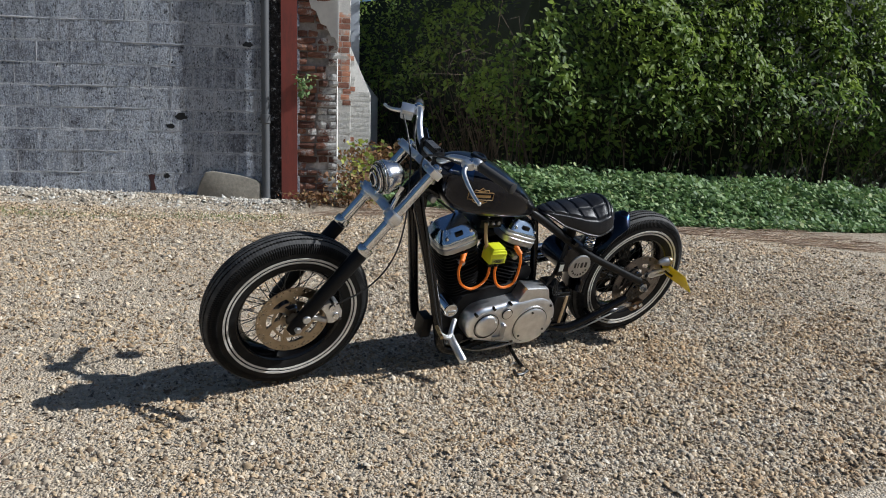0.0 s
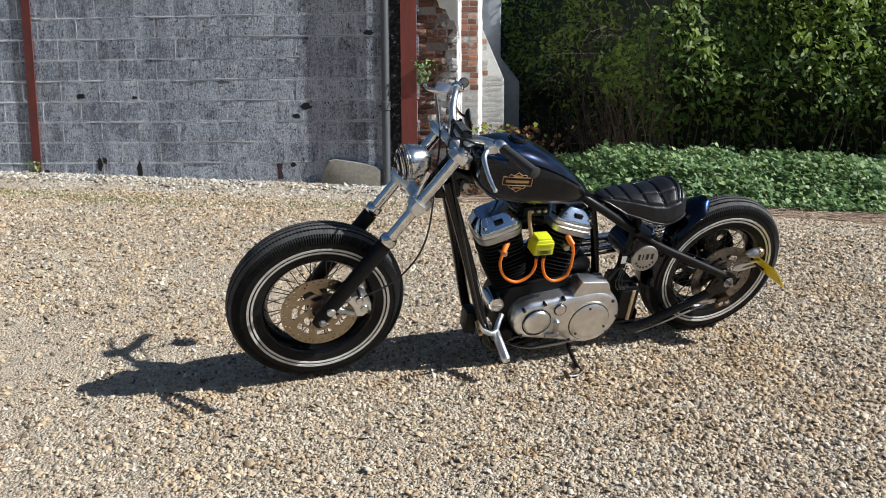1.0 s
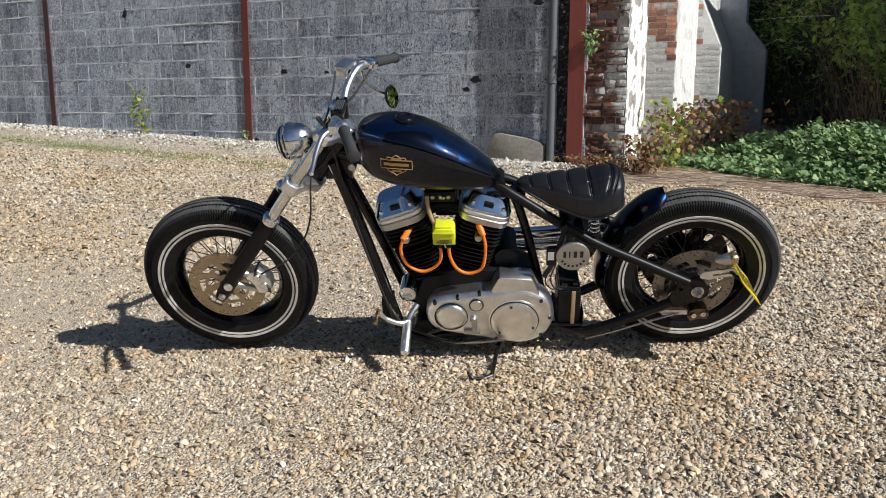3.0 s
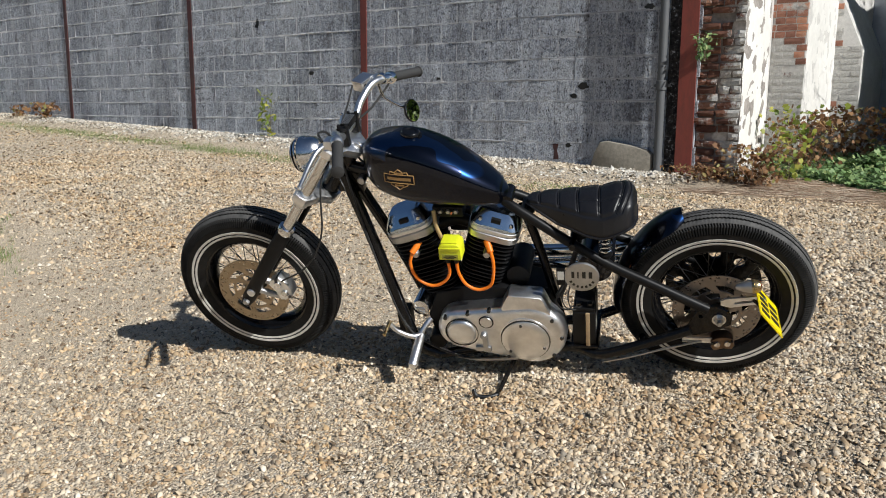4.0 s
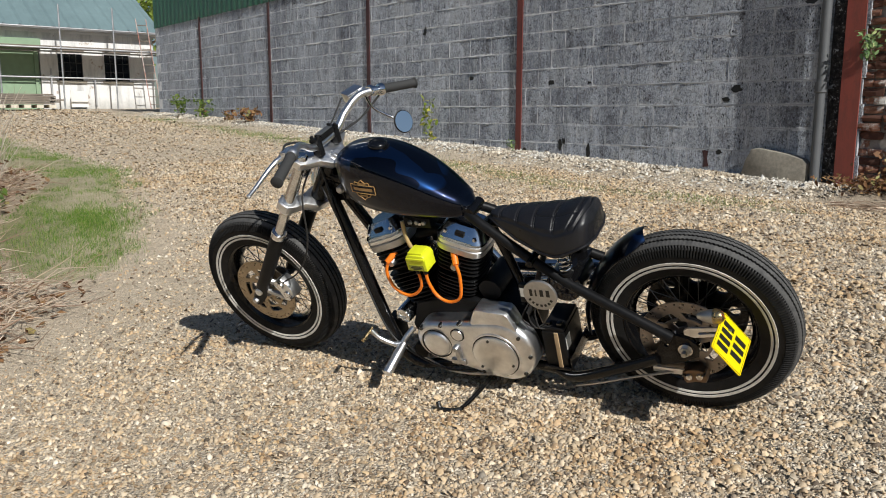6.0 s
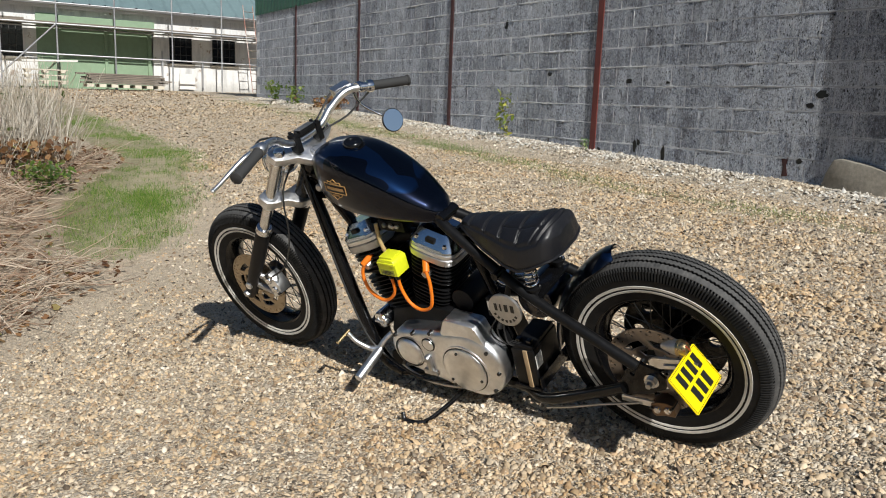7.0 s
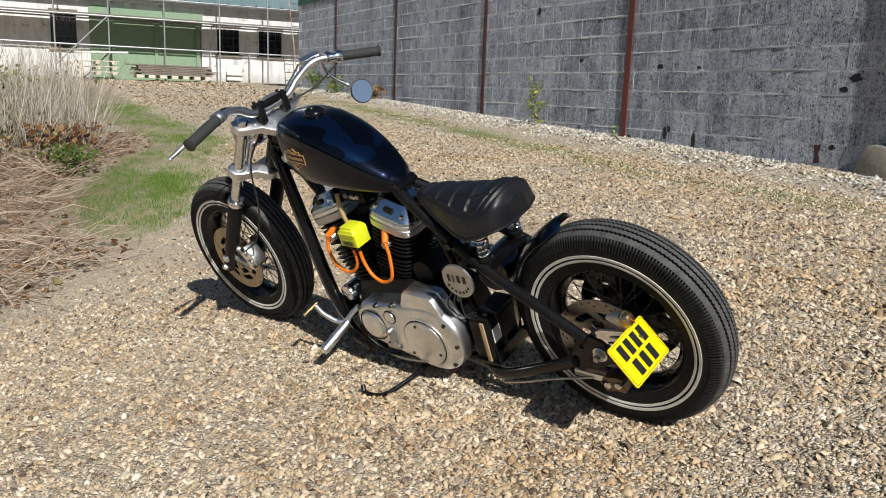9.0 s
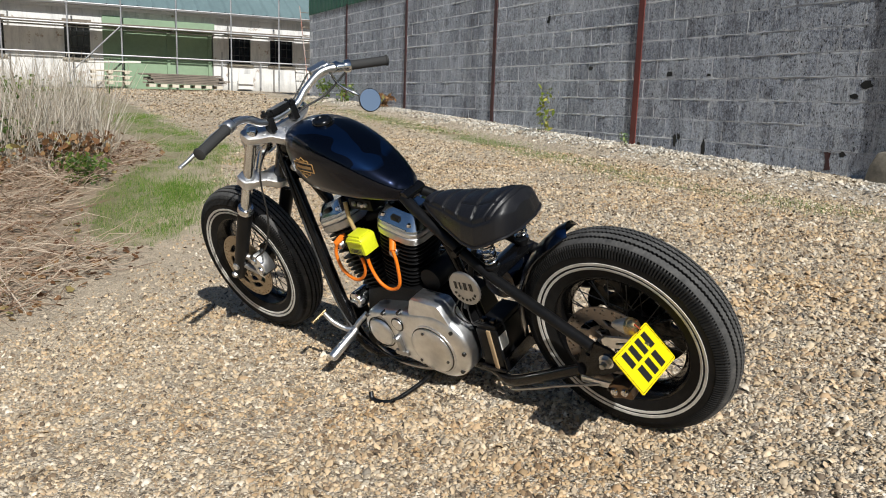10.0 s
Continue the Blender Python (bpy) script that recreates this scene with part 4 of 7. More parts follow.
def badge():
    """A bar across a shield, in outline."""
    cx, cz, c, s = -0.210, 0.864, math.cos(-0.03), math.sin(-0.03)

    def q(u, v):
        return tank_side(cx + 0.92 * (c * u - s * v), cz + 0.92 * (s * u + c * v))
    bw, bh = 0.058, 0.017
    bar_o = [(-bw, -bh), (bw, -bh), (bw, bh), (-bw, bh)]
    shield = [(-0.036, bh), (-0.033, 0.028), (-0.016, 0.026), (0.0, 0.038), (0.016, 0.026), (0.033, 0.028), (0.036, bh)]
    low = [(-0.036, -bh), (-0.030, -0.027), (-0.012, -0.034), (0.0, -0.044), (0.012, -0.034), (0.030, -0.027), (0.036, -bh)]
    g = Geo()
    for line, closed in ((bar_o, True), (shield, False), (low, False)):
        pts = []
        for a, b in zip(line, line[1:] + (line[:1] if closed else [])):
            pts += [q(a[0] + (b[0] - a[0]) * k / 4, a[1] + (b[1] - a[1]) * k / 4) for k in range(4)]
        if not closed:
            pts.append(q(*line[-1]))
        g.tube(pts, 0.0016, 6, closed)
    for u0, u1, v in ((-0.046, 0.046, 0.0), (-0.018, 0.018, 0.023), (-0.018, 0.018, -0.026)):
        h = 0.006 if v == 0 else 0.0035
        g.grid([[q(u0 + (u1 - u0) * k / 10, v - h) for k in range(11)], [q(u0 + (u1 - u0) * k / 10, v + h) for k in range(11)]])
    return g


part("tank_badge", badge(), GOLD, tank, "gold bar and shield emblem", angle=0)
P("fuel_tap", Geo().lathe([(0.0, -0.045), (0.010, -0.045), (0.012, -0.02), (0.016, 0.0)], 12, Matrix.Translation((-0.085, -0.03, 0.725))).tube([(-0.085, -0.03, 0.70), (-0.06, -0.06, 0.695)], 0.006, 8), CHROME)
P("fuel_hose", Geo().tube(bez([(-0.119, -0.075, 0.715), (-0.113, -0.085, 0.66), (-0.098, -0.088, 0.61), (-0.09, -0.07, 0.57)]), 0.0075, 10), CLEAR, "clear amber fuel hose")
for k in range(3):
    P("bracket_bolt", Geo().lathe([(0.0, 0.008), (0.007, 0.008), (0.010, 0.004), (0.010, 0.0)], 6, along((-0.10 + 0.028 * k, -0.055, 0.700), (-0.10 + 0.028 * k, -0.2, 0.70))), CAST)
P("top_bracket", Geo().box(-0.075, -0.02, 0.695, 0.11, 0.065, 0.040, ch=0.005), CRINKLE)

# frame
for s in (-1, 1):
    P("down_tube", Geo().tube(bez([(-0.445, 0.022 * s, 0.825), (-0.400, 0.045 * s, 0.700), (-0.315, 0.095 * s, 0.430), (-0.262, 0.120 * s, 0.240), (-0.225, 0.122 * s, 0.135), (-0.150, 0.122 * s, 0.100)], 6), 0.0215, 16), BLACK, "black frame down tube")
    P("bottom_rail", Geo().tube(bez([(-0.150, 0.122 * s, 0.100), (-0.02, 0.090 * s, 0.108), (0.20, 0.070 * s, 0.125), (0.36, 0.085 * s, 0.135), (0.45, 0.120 * s, 0.138), (0.57, 0.132 * s, 0.190), (0.76, 0.138 * s, 0.285)], 6), 0.0190, 16), BLACK, "black lower frame rail")
    P("rear_stay", Geo().tube(bez([(0.120, 0.030 * s, 0.735), (0.200, 0.055 * s, 0.690), (0.445, 0.094 * s, 0.540), (0.640, 0.119 * s, 0.451), (0.810, 0.140 * s, 0.376)], 6), 0.0175, 16), SATIN, "black rigid rear stay")
    holes = [circle(0.845, 0.333, 0.013, 14), circle(0.79, 0.345, 0.008, 10)]
    ap = plate([(0.745, 0.292), (0.742, 0.262), (0.78, 0.262), (0.842, 0.285), (0.888, 0.312), (0.892, 0.350), (0.862, 0.376), (0.800, 0.392), (0.782, 0.376)], holes, 0.010)
    P("axle_plate", ap, BLACK, at=Matrix(((1, 0, 0, 0), (0, 0, -1, 0.134 * s + 0.005), (0, 1, 0, 0), (0, 0, 0, 1))))
    an = P("axle_nut", Geo().lathe([(0.0, 0.030), (0.009, 0.030), (0.010, 0.016), (0.017, 0.015), (0.018, 0.0)], 6, along((0.849, 0.139 * s, 0.335), (0.849, s, 0.335))), CAST)
    part("adjuster_washer", Geo().lathe([(0.0, 0.005), (0.023, 0.005), (0.023, 0.0)], 20, along((0.849, 0.138 * s, 0.335), (0.849, s, 0.335))), CHROME, an)
P("seat_tube", Geo().tube(bez([(0.180, 0.0, 0.700), (0.235, 0.0, 0.520), (0.285, 0.0, 0.300), (0.320, 0.0, 0.110)], 6), 0.0165, 16), BLACK)
P("backbone", Geo().tube([(-0.46, 0, 0.86), (-0.30, 0, 0.815), (0.14, 0, 0.735)], 0.024, 16), BLACK)
P("top_gusset", Geo().box(-0.43, 0.0, 0.80, 0.10, 0.040, 0.090, pose(0, 0, 0), 0.010), BLACK)
P("seat_cross_tube", Geo().tube([(0.135, -0.045, 0.735), (0.135, 0.045, 0.735)], 0.0215, 16), BLACK)
P("ignition_lock", Geo().lathe([(0.0, 0.026), (0.012, 0.026), (0.015, 0.022), (0.015, 0.0)], 20, along((-0.375, -0.022, 0.815), (-0.375, -0.3, 0.815))), CAST, "small ignition lock")
for z, x in ((0.185, 0.60), (0.60, 0.36)):
    P("cross_tube", Geo().tube([(x, -0.12, z), (x, 0.12, z)], 0.012, 12), BLACK)

# engine
P("engine_case", Geo().prism([(-0.165, 0.14), (-0.12, 0.115), (0.16, 0.115), (0.27, 0.15), (0.30, 0.25), (0.27, 0.35), (0.14, 0.40), (-0.02, 0.40), (-0.15, 0.36), (-0.19, 0.26)], -0.085, 0.10, Matrix(((1, 0, 0, 0), (0, 0, 1, 0), (0, 1, 0, 0), (0, 0, 0, 1))), 0.012), CRINKLE, "black v-twin engine case")


def sq(w, d, n=32, p=0.5):
    return [(w * math.copysign(abs(math.cos(t)) ** p, math.cos(t)), d * math.copysign(abs(math.sin(t)) ** p, math.sin(t))) for t in (2 * math.pi * k / n for k in range(n))]


def loft(sections, m=None):
    """Rounded boxes (height, half width, half depth) skinned one to the next."""
    return Geo().grid([[(x, y, h) for x, y in sq(w, d)] for h, w, d in sections], True, True, m)


def cylinder(x0, lean, fore):
    """One cylinder with its fins, its head and its rocker box; z runs up the bore."""
    m = Matrix.Translation((x0, 0.0, 0.335)) @ pose(0, 0, 0, 0, lean, 0)
    secs = [(0.0, 0.060, 0.060)]
    for k in range(9):
        z = 0.03 + 0.0165 * k
        g = 0.072 + 0.012 * min(k, 5) / 5
        secs += [(z, 0.060, 0.060), (z + 0.002, g, g), (z + 0.0055, g, g), (z + 0.0075, 0.060, 0.060)]
    c = P("cylinder", loft(secs + [(0.185, 0.062, 0.062)], m), CRINKLE, "black finned cylinder")
    hs = [(0.185, 0.066, 0.070)]
    for k in range(5):
        z = 0.190 + 0.0165 * k
        hs += [(z, 0.066, 0.070), (z + 0.002, 0.088, 0.086), (z + 0.006, 0.088, 0.086), (z + 0.008, 0.066, 0.070)]
    part("cylinder_head", loft(hs + [(0.275, 0.078, 0.078)], m), CRINKLE, c, "black finned cylinder head")
    part("rocker_box", loft([(0.272, 0.086, 0.082), (0.276, 0.092, 0.088), (0.300, 0.094, 0.090), (0.304, 0.089, 0.085)], m), CAST, c, "silver rocker box base")
    part("rocker_base", loft([(0.304, 0.088, 0.084), (0.306, 0.092, 0.088), (0.318, 0.092, 0.087), (0.320, 0.088, 0.084)], m), POLISHED, c)
    part("rocker_cover", loft([(0.319, 0.086, 0.082), (0.322, 0.091, 0.086), (0.330, 0.091, 0.086), (0.334, 0.088, 0.083), (0.368, 0.070, 0.054), (0.374, 0.064, 0.048)], m), SKY_CHROME, c, "bright chrome rocker cover tinted with the sky's blue")
    for u in (-0.055, 0.055):
        for w in (-0.064, 0.064):
            part("cover_bolt", Geo().lathe([(0.0, 0.010), (0.006, 0.010), (0.009, 0.004), (0.009, 0.0)], 6, m @ Matrix.Translation((u, w * 1.06, 0.342))), CHROME, c)
    part("cover_recess", Geo().box(0, -0.066, 0.352, 0.034, 0.020, 0.016, m @ Matrix.Translation((0, 0, 0)), 0.002), SATIN, c)
    part("spark_plug_boss", Geo().lathe([(0.0, 0.03), (0.012, 0.03), (0.018, 0.0)], 12, m @ along((-0.01 if fore else 0.0, -0.070, 0.225), (-0.01, -0.3, 0.20))), CAST, c)
    for u in (-0.05, 0.03):
        part("pushrod_tube", Geo().tube([m @ Vector((u, 0.080, 0.0)), m @ Vector((u, 0.078, 0.27))], 0.010, 10), CHROME, c)
    return c


cylinder(-0.120, -19, True)
cylinder(-0.005, 17, False)
P("inlet_manifold", Geo().tube(bez([(-0.16, 0.0, 0.60), (-0.06, 0.03, 0.62), (0.04, 0.0, 0.60)]), 0.024, 12), SATIN)
P("carburettor", Geo().box(-0.06, 0.10, 0.60, 0.09, 0.10, 0.10, ch=0.02), SATIN)
P("air_cleaner", Geo().lathe([(0.0, 0.035), (0.055, 0.033), (0.07, 0.022), (0.072, 0.0), (0.0, 0.0)], 32, along((-0.06, 0.15, 0.60), (-0.06, 1, 0.60))), CHROME)
LEFT = Matrix(((1, 0, 0, 0), (0, 0, -1, 0), (0, 1, 0, 0), (0, 0, 0, 1)))     # x, z, outwards to the left


def hull(circles, n=20):
    """The outline round circles, from their convex hull."""
    pts = sorted({(round(x, 5), round(y, 5)) for c in circles for x, y in circle(*c, n)})

    def half(p):
        h = []
        for q in p:
            while len(h) > 1 and (h[-1][0] - h[-2][0]) * (q[1] - h[-2][1]) - (h[-1][1] - h[-2][1]) * (q[0] - h[-2][0]) <= 0:
                h.pop()
            h.append(q)
        return h[:-1]
    return half(pts) + half(pts[::-1])


def capsule(x0, z0, r0, x1, z1, r1, n=28):
    """The outline round two circles, with the same count of points at every size."""
    a = math.atan2(z1 - z0, x1 - x0)
    b = math.acos(max(-1, min(1, (r0 - r1) / math.hypot(x1 - x0, z1 - z0))))
    one = [(x1 + r1 * math.cos(t), z1 + r1 * math.sin(t)) for t in np.linspace(a - b, a + b, n)]
    two = [(x0 + r0 * math.cos(t), z0 + r0 * math.sin(t)) for t in np.linspace(a + b, a - b + 2 * math.pi, n)]
    return one + two


def cover_skin():
    rows = []
    for d, h in ((0.0, 0.085), (0.0, 0.132), (0.0015, 0.141), (0.005, 0.148), (0.011, 0.154), (0.020, 0.1585), (0.032, 0.162), (0.046, 0.1645), (0.062, 0.166), (0.080, 0.167)):
        rows.append([(x, y, h) for x, y in capsule(-0.055, 0.245, 0.086 - d, 0.205, 0.235, 0.130 - d)])
    return Geo().grid(rows, True, True, LEFT)


prim = P("primary_cover", cover_skin(), POLISHED, "polished aluminium primary cover")
part("cover_hump", Geo().prism([(0.105, 0.300), (0.104, 0.356), (0.126, 0.404), (0.134, 0.412), (0.246, 0.404), (0.256, 0.394), (0.270, 0.358), (0.292, 0.310)], 0.075, 0.152, LEFT, 0.006, 2), POLISHED, prim)
part("derby_cover", Geo().lathe([(0.0, 0.015), (0.060, 0.0145), (0.080, 0.012), (0.0865, 0.007), (0.0870, -0.02)], 56, LEFT @ Matrix.Translation((0.188, 0.228, 0.166))), POLISHED, prim, "round derby cover")
part("derby_ring", Geo().lathe([(0.0895, -0.01), (0.098, -0.012), (0.0955, 0.001), (0.0905, 0.003)], 56, LEFT @ Matrix.Translation((0.188, 0.228, 0.166)), True), POLISHED, prim)
for x, z, r in ((0.188, 0.228, 0.0882), (-0.046, 0.248, 0.0605), (0.048, 0.300, 0.0250)):
    part("joint_gap", Geo().tube([LEFT @ Vector((x + r * math.cos(t), z + r * math.sin(t), 0.1675 if r > 0.07 else 0.1655)) for t in np.linspace(0, 2 * math.pi, 56, endpoint=False)], 0.0024, 6, True), SATIN, prim, "dark joint line")
part("clutch_boss", Geo().lathe([(0.0, 0.012), (0.040, 0.012), (0.049, 0.009), (0.055, 0.001), (0.060, -0.012)], 40, LEFT @ Matrix.Translation((-0.046, 0.248, 0.164))), POLISHED, prim, "round boss")
part("inspection_cap", Geo().lathe([(0.0, 0.006), (0.022, 0.006), (0.024, 0.002), (0.024, -0.01)], 28, LEFT @ Matrix.Translation((0.048, 0.300, 0.163))), POLISHED, prim, "small inspection cap")
for x, z in ((-0.105, 0.305), (-0.02, 0.328), (0.060, 0.345), (0.285, 0.312), (0.318, 0.235), (0.288, 0.155), (0.120, 0.138), (0.02, 0.158), (-0.10, 0.18)):
    part("cover_screw", Geo().lathe([(0.0, 0.012), (0.004, 0.012), (0.007, 0.010), (0.0075, -0.01)], 10, LEFT @ Matrix.Translation((x, z, 0.152))), DARK_METAL, prim)
for k in range(3):
    a = math.radians(100 + 120 * k)
    part("derby_screw", Geo().lathe([(0.0, 0.003), (0.005, 0.003), (0.0055, -0.004)], 8, LEFT @ Matrix.Translation((0.188 + 0.073 * math.cos(a), 0.228 + 0.073 * math.sin(a), 0.180))), DARK_METAL, prim)
part("shift_boss", Geo().box(0.040, 0.222, 0.172, 0.020, 0.062, 0.020, LEFT @ pose(0, 0, 0, 0, 0, 0), 0.006).lathe([(0.0, 0.012), (0.009, 0.012), (0.012, 0.008), (0.012, -0.012)], 14, LEFT @ Matrix.Translation((0.036, 0.246, 0.176))).box(0.030, 0.178, 0.166, 0.060, 0.020, 0.016, LEFT, 0.004), CAST, prim)
P("oil_filter", Geo().lathe([(0.0, 0.020), (0.024, 0.020), (0.031, 0.016), (0.034, 0.008), (0.034, -0.075), (0.0, -0.075)], 32, along((-0.208, -0.095, 0.312), (-0.235, -0.5, 0.312))), CHROME, "chrome capped oil filter")
P("filter_plug", Geo().box(0, 0, 0, 0.040, 0.008, 0.004, along((-0.2095, -0.117, 0.312), (-0.237, -0.6, 0.312)), 0.001), CAST)
P("starter_motor", Geo().tube([(0.16, -0.06, 0.435), (0.16, 0.10, 0.435)], 0.042, 24), CRINKLE)
P("front_cover", Geo().lathe([(0.0, 0.012), (0.030, 0.012), (0.034, 0.008), (0.036, -0.05)], 28, LEFT @ Matrix.Translation((-0.155, 0.165, 0.115))), SATIN, "round black cover")
P("regulator", Geo().box(-0.292, -0.050, 0.215, 0.045, 0.070, 0.095, pose(0, 0, 0), 0.004), SATIN)
P("rocker_pipe", Geo().tube(bez([(-0.19, -0.11, 0.14), (-0.05, -0.135, 0.100), (0.10, -0.15, 0.115), (0.25, -0.15, 0.150)]), 0.0055, 8), CAST, "thin silver shift linkage")
# foot controls
peg = P("foot_control", Geo().tube(bez([(-0.175, -0.105, 0.260), (-0.200, -0.135, 0.235), (-0.213, -0.155, 0.212)]), 0.011, 12), POLISHED, "polished foot peg and shift lever")
part("foot_peg", Geo().tube([(-0.208, -0.150, 0.214), (-0.213, -0.172, 0.205), (-0.214, -0.285, 0.182), (-0.214, -0.292, 0.181)], [0.0135, 0.0175, 0.0175, 0.014], 16), POLISHED, peg)
part("shift_lever", Geo().tube(bez([(-0.206, -0.150, 0.216), (-0.240, -0.170, 0.222), (-0.285, -0.185, 0.255), (-0.310, -0.190, 0.292)]), [0.0115] * 8 + [0.0100] * 8 + [0.0085] * 9, 10), POLISHED, peg)
part("shift_peg", Geo().tube([(-0.312, -0.180, 0.296), (-0.318, -0.246, 0.284)], 0.0075, 10), BRASS, peg, "small brass toe peg")
ss = P("side_stand", Geo().tube(bez([(0.140, -0.105, 0.105), (0.120, -0.200, 0.095), (0.105, -0.300, 0.102), (0.100, -0.338, 0.112)]), 0.0085, 10), BLACK, "thin black side stand")
part("stand_foot", Geo().tube(bez([(0.103, -0.335, 0.110), (0.070, -0.352, 0.112), (0.030, -0.356, 0.118), (0.018, -0.344, 0.138)]), [0.0085] * 24 + [0.006], 10), DARK_METAL, ss)

# ignition coil and leads
coil = P("ignition_coil", Geo().prism([(-0.045, -0.034), (0.045, -0.034), (0.045, 0.020), (0.040, 0.032), (0.030, 0.038), (-0.030, 0.038), (-0.040, 0.032), (-0.045, 0.020)], -0.030, 0.045, Matrix(((1, 0, 0, -0.063), (0, 0, -1, -0.100), (0, 1, 0, 0.592), (0, 0, 0, 1))), 0.004), LIME, "lime yellow ignition coil")
part("coil_cap", Geo().box(-0.063, -0.108, 0.632, 0.066, 0.060, 0.012, ch=0.004).box(-0.063, -0.1455, 0.612, 0.084, 0.006, 0.010, ch=0.002), LIME, coil)
lb = part("coil_label", Geo().box(-0.063, -0.1457, 0.575, 0.066, 0.0012, 0.024), plain("coil_label", (0.34, 0.36, 0.04), 0.5), coil, "printed dark label band")
for z, w in ((0.580, 0.040), (0.574, 0.052), (0.568, 0.034)):
    part("printed_bar", Geo().box(-0.063, -0.1466, z, w, 0.0008, 0.0030), PLATE_BLACK, lb)
for x in (-0.080, -0.046):
    part("coil_tower", Geo().lathe([(0.0, -0.022), (0.010, -0.022), (0.012, 0.0)], 12, Matrix.Translation((x, -0.118, 0.552))), SATIN, coil)

coil.matrix_basis = Matrix.Translation((-0.062, -0.108, 0.582)) @ Matrix.Diagonal((0.88, 0.92, 0.88, 1)) @ Matrix.Translation((0.063, 0.108, -0.592))


def lead(pts, boot_at, boot_to):
    o = P("plug_lead", Geo().tube(bez(pts, 7), 0.0062, 10), ORANGE, "bright orange spark plug lead")
    part("plug_boot", Geo().tube([boot_at, boot_to], [0.011, 0.0125], 12), ORANGE, o)
    return o


lead([(-0.078, -0.118, 0.545), (-0.077, -0.119, 0.480), (-0.105, -0.121, 0.440), (-0.150, -0.121, 0.425), (-0.200, -0.119, 0.455), (-0.221, -0.110, 0.510), (-0.208, -0.100, 0.560)], (-0.212, -0.104, 0.553), (-0.186, -0.070, 0.580))
lead([(-0.046, -0.118, 0.545), (-0.044, -0.120, 0.490), (-0.020, -0.122, 0.436), (0.025, -0.122, 0.414), (0.072, -0.120, 0.440), (0.084, -0.112, 0.520), (0.075, -0.105, 0.575)], (0.077, -0.107, 0.566), (0.060, -0.075, 0.594))

# seat with its springs, rear mudguard
def groove(d, w):
    """A stitched seam: depth falls off over w metres either side of it."""
    return math.exp(-(d / w) ** 2)


def seat_rows(lift, nx=180, ny=84):
    rows, S = [], ((0.205, 0.016, 0.700, 0.002), (0.215, 0.034, 0.708, 0.003), (0.250, 0.052, 0.714, 0.008), (0.310, 0.072, 0.718, 0.018), (0.370, 0.096, 0.722, 0.032), (0.430, 0.120, 0.729, 0.052),
                       (0.490, 0.133, 0.736, 0.064), (0.530, 0.131, 0.748, 0.063), (0.555, 0.125, 0.751, 0.058), (0.575, 0.117, 0.753, 0.053), (0.590, 0.104, 0.748, 0.044), (0.600, 0.084, 0.732, 0.030), (0.607, 0.042, 0.708, 0.010))
    f = lambda x, k: float(np.interp(x, [s[0] for s in S], [s[k] for s in S]))
    for x in np.linspace(0.205, 0.608, nx):
        w = sum(f(x + e, 1) for e in (-0.003, 0, 0.003)) / 3
        z, drop = (sum(f(x + e, k) for e in (-0.010, -0.005, 0, 0.005, 0.010)) / 5 for k in (2, 3))
        row = []
        for k in range(ny + 1):
            u = -1 + 2 * k / ny
            t = z - drop * abs(u) ** 2.0 - 0.046 * (max(0, abs(u) - 0.74) / 0.26) ** 2 * min(1.0, (x - 0.2) / 0.12) + lift
            tail = x - (0.585 - 0.045 * u * u)
            inside = min(1.0, max(0.0, (0.80 - abs(u)) / 0.03)) * min(1.0, max(0.0, -tail / 0.006))
            puff, seam = 1.0, 0.0
            for x0, bow in ((0.251, 0.012), (0.322, 0.012), (0.393, 0.014), (0.472, 0.010), (0.560, -0.045)):
                d = x - x0 - bow * u * u
                seam = max(seam, groove(d - 0.0034, 0.0022), groove(d + 0.0034, 0.0022))
                puff = min(puff, abs(d) / 0.030)
            if 0.393 < x < 0.556:
                across = (abs(u) - 0.40) * w
                seam = max(seam, groove(across, 0.0024))
                puff = min(puff, 0.3 + abs(across) / 0.030)
            t += inside * (0.0032 * min(1, puff) ** 0.6 - 0.0050 * seam)
            t -= 0.006 * max(groove((abs(u) - 0.80) * w, 0.0030) * (tail < 0.004), groove(tail, 0.0030) * (abs(u) < 0.82))
            row.append((0.2 + (x - 0.205) * 0.920, w * u, t))
        rows.append(row)
    return rows


top = seat_rows(0.022)
under = [[(p[0], p[1] * 0.93, min(r[0][2], r[-1][2]) - 0.010) for p in r] for r in top]
sg = Geo().grid([a + b[::-1] for a, b in zip(top, under)], True, True)
seat = P("seat", sg, LEATHER, "black quilted leather solo saddle", angle=75)
edge = [Vector(r[0]) + Vector((0, 0, -0.004)) for r in top] + [Vector(r[-1]) + Vector((0, 0, -0.004)) for r in top[::-1]]
part("seat_piping", Geo().tube(edge, 0.0045, 8, True), LEATHER, seat)
for s in (-1, 1):
    hx = [(0.470 + 0.019 * math.cos(t), 0.082 * s + 0.019 * math.sin(t), 0.560 + 0.085 * t / (2 * math.pi * 5)) for t in np.linspace(0, 2 * math.pi * 5, 70)]
    P("seat_spring", Geo().tube(hx, 0.0038, 8), CHROME, "chrome coil seat spring")
    P("spring_mount", Geo().lathe([(0.0, 0.006), (0.024, 0.006), (0.024, 0.0), (0.012, -0.02), (0.012, -0.05)], 20, Matrix.Translation((0.470, 0.082 * s, 0.553))), SATIN)
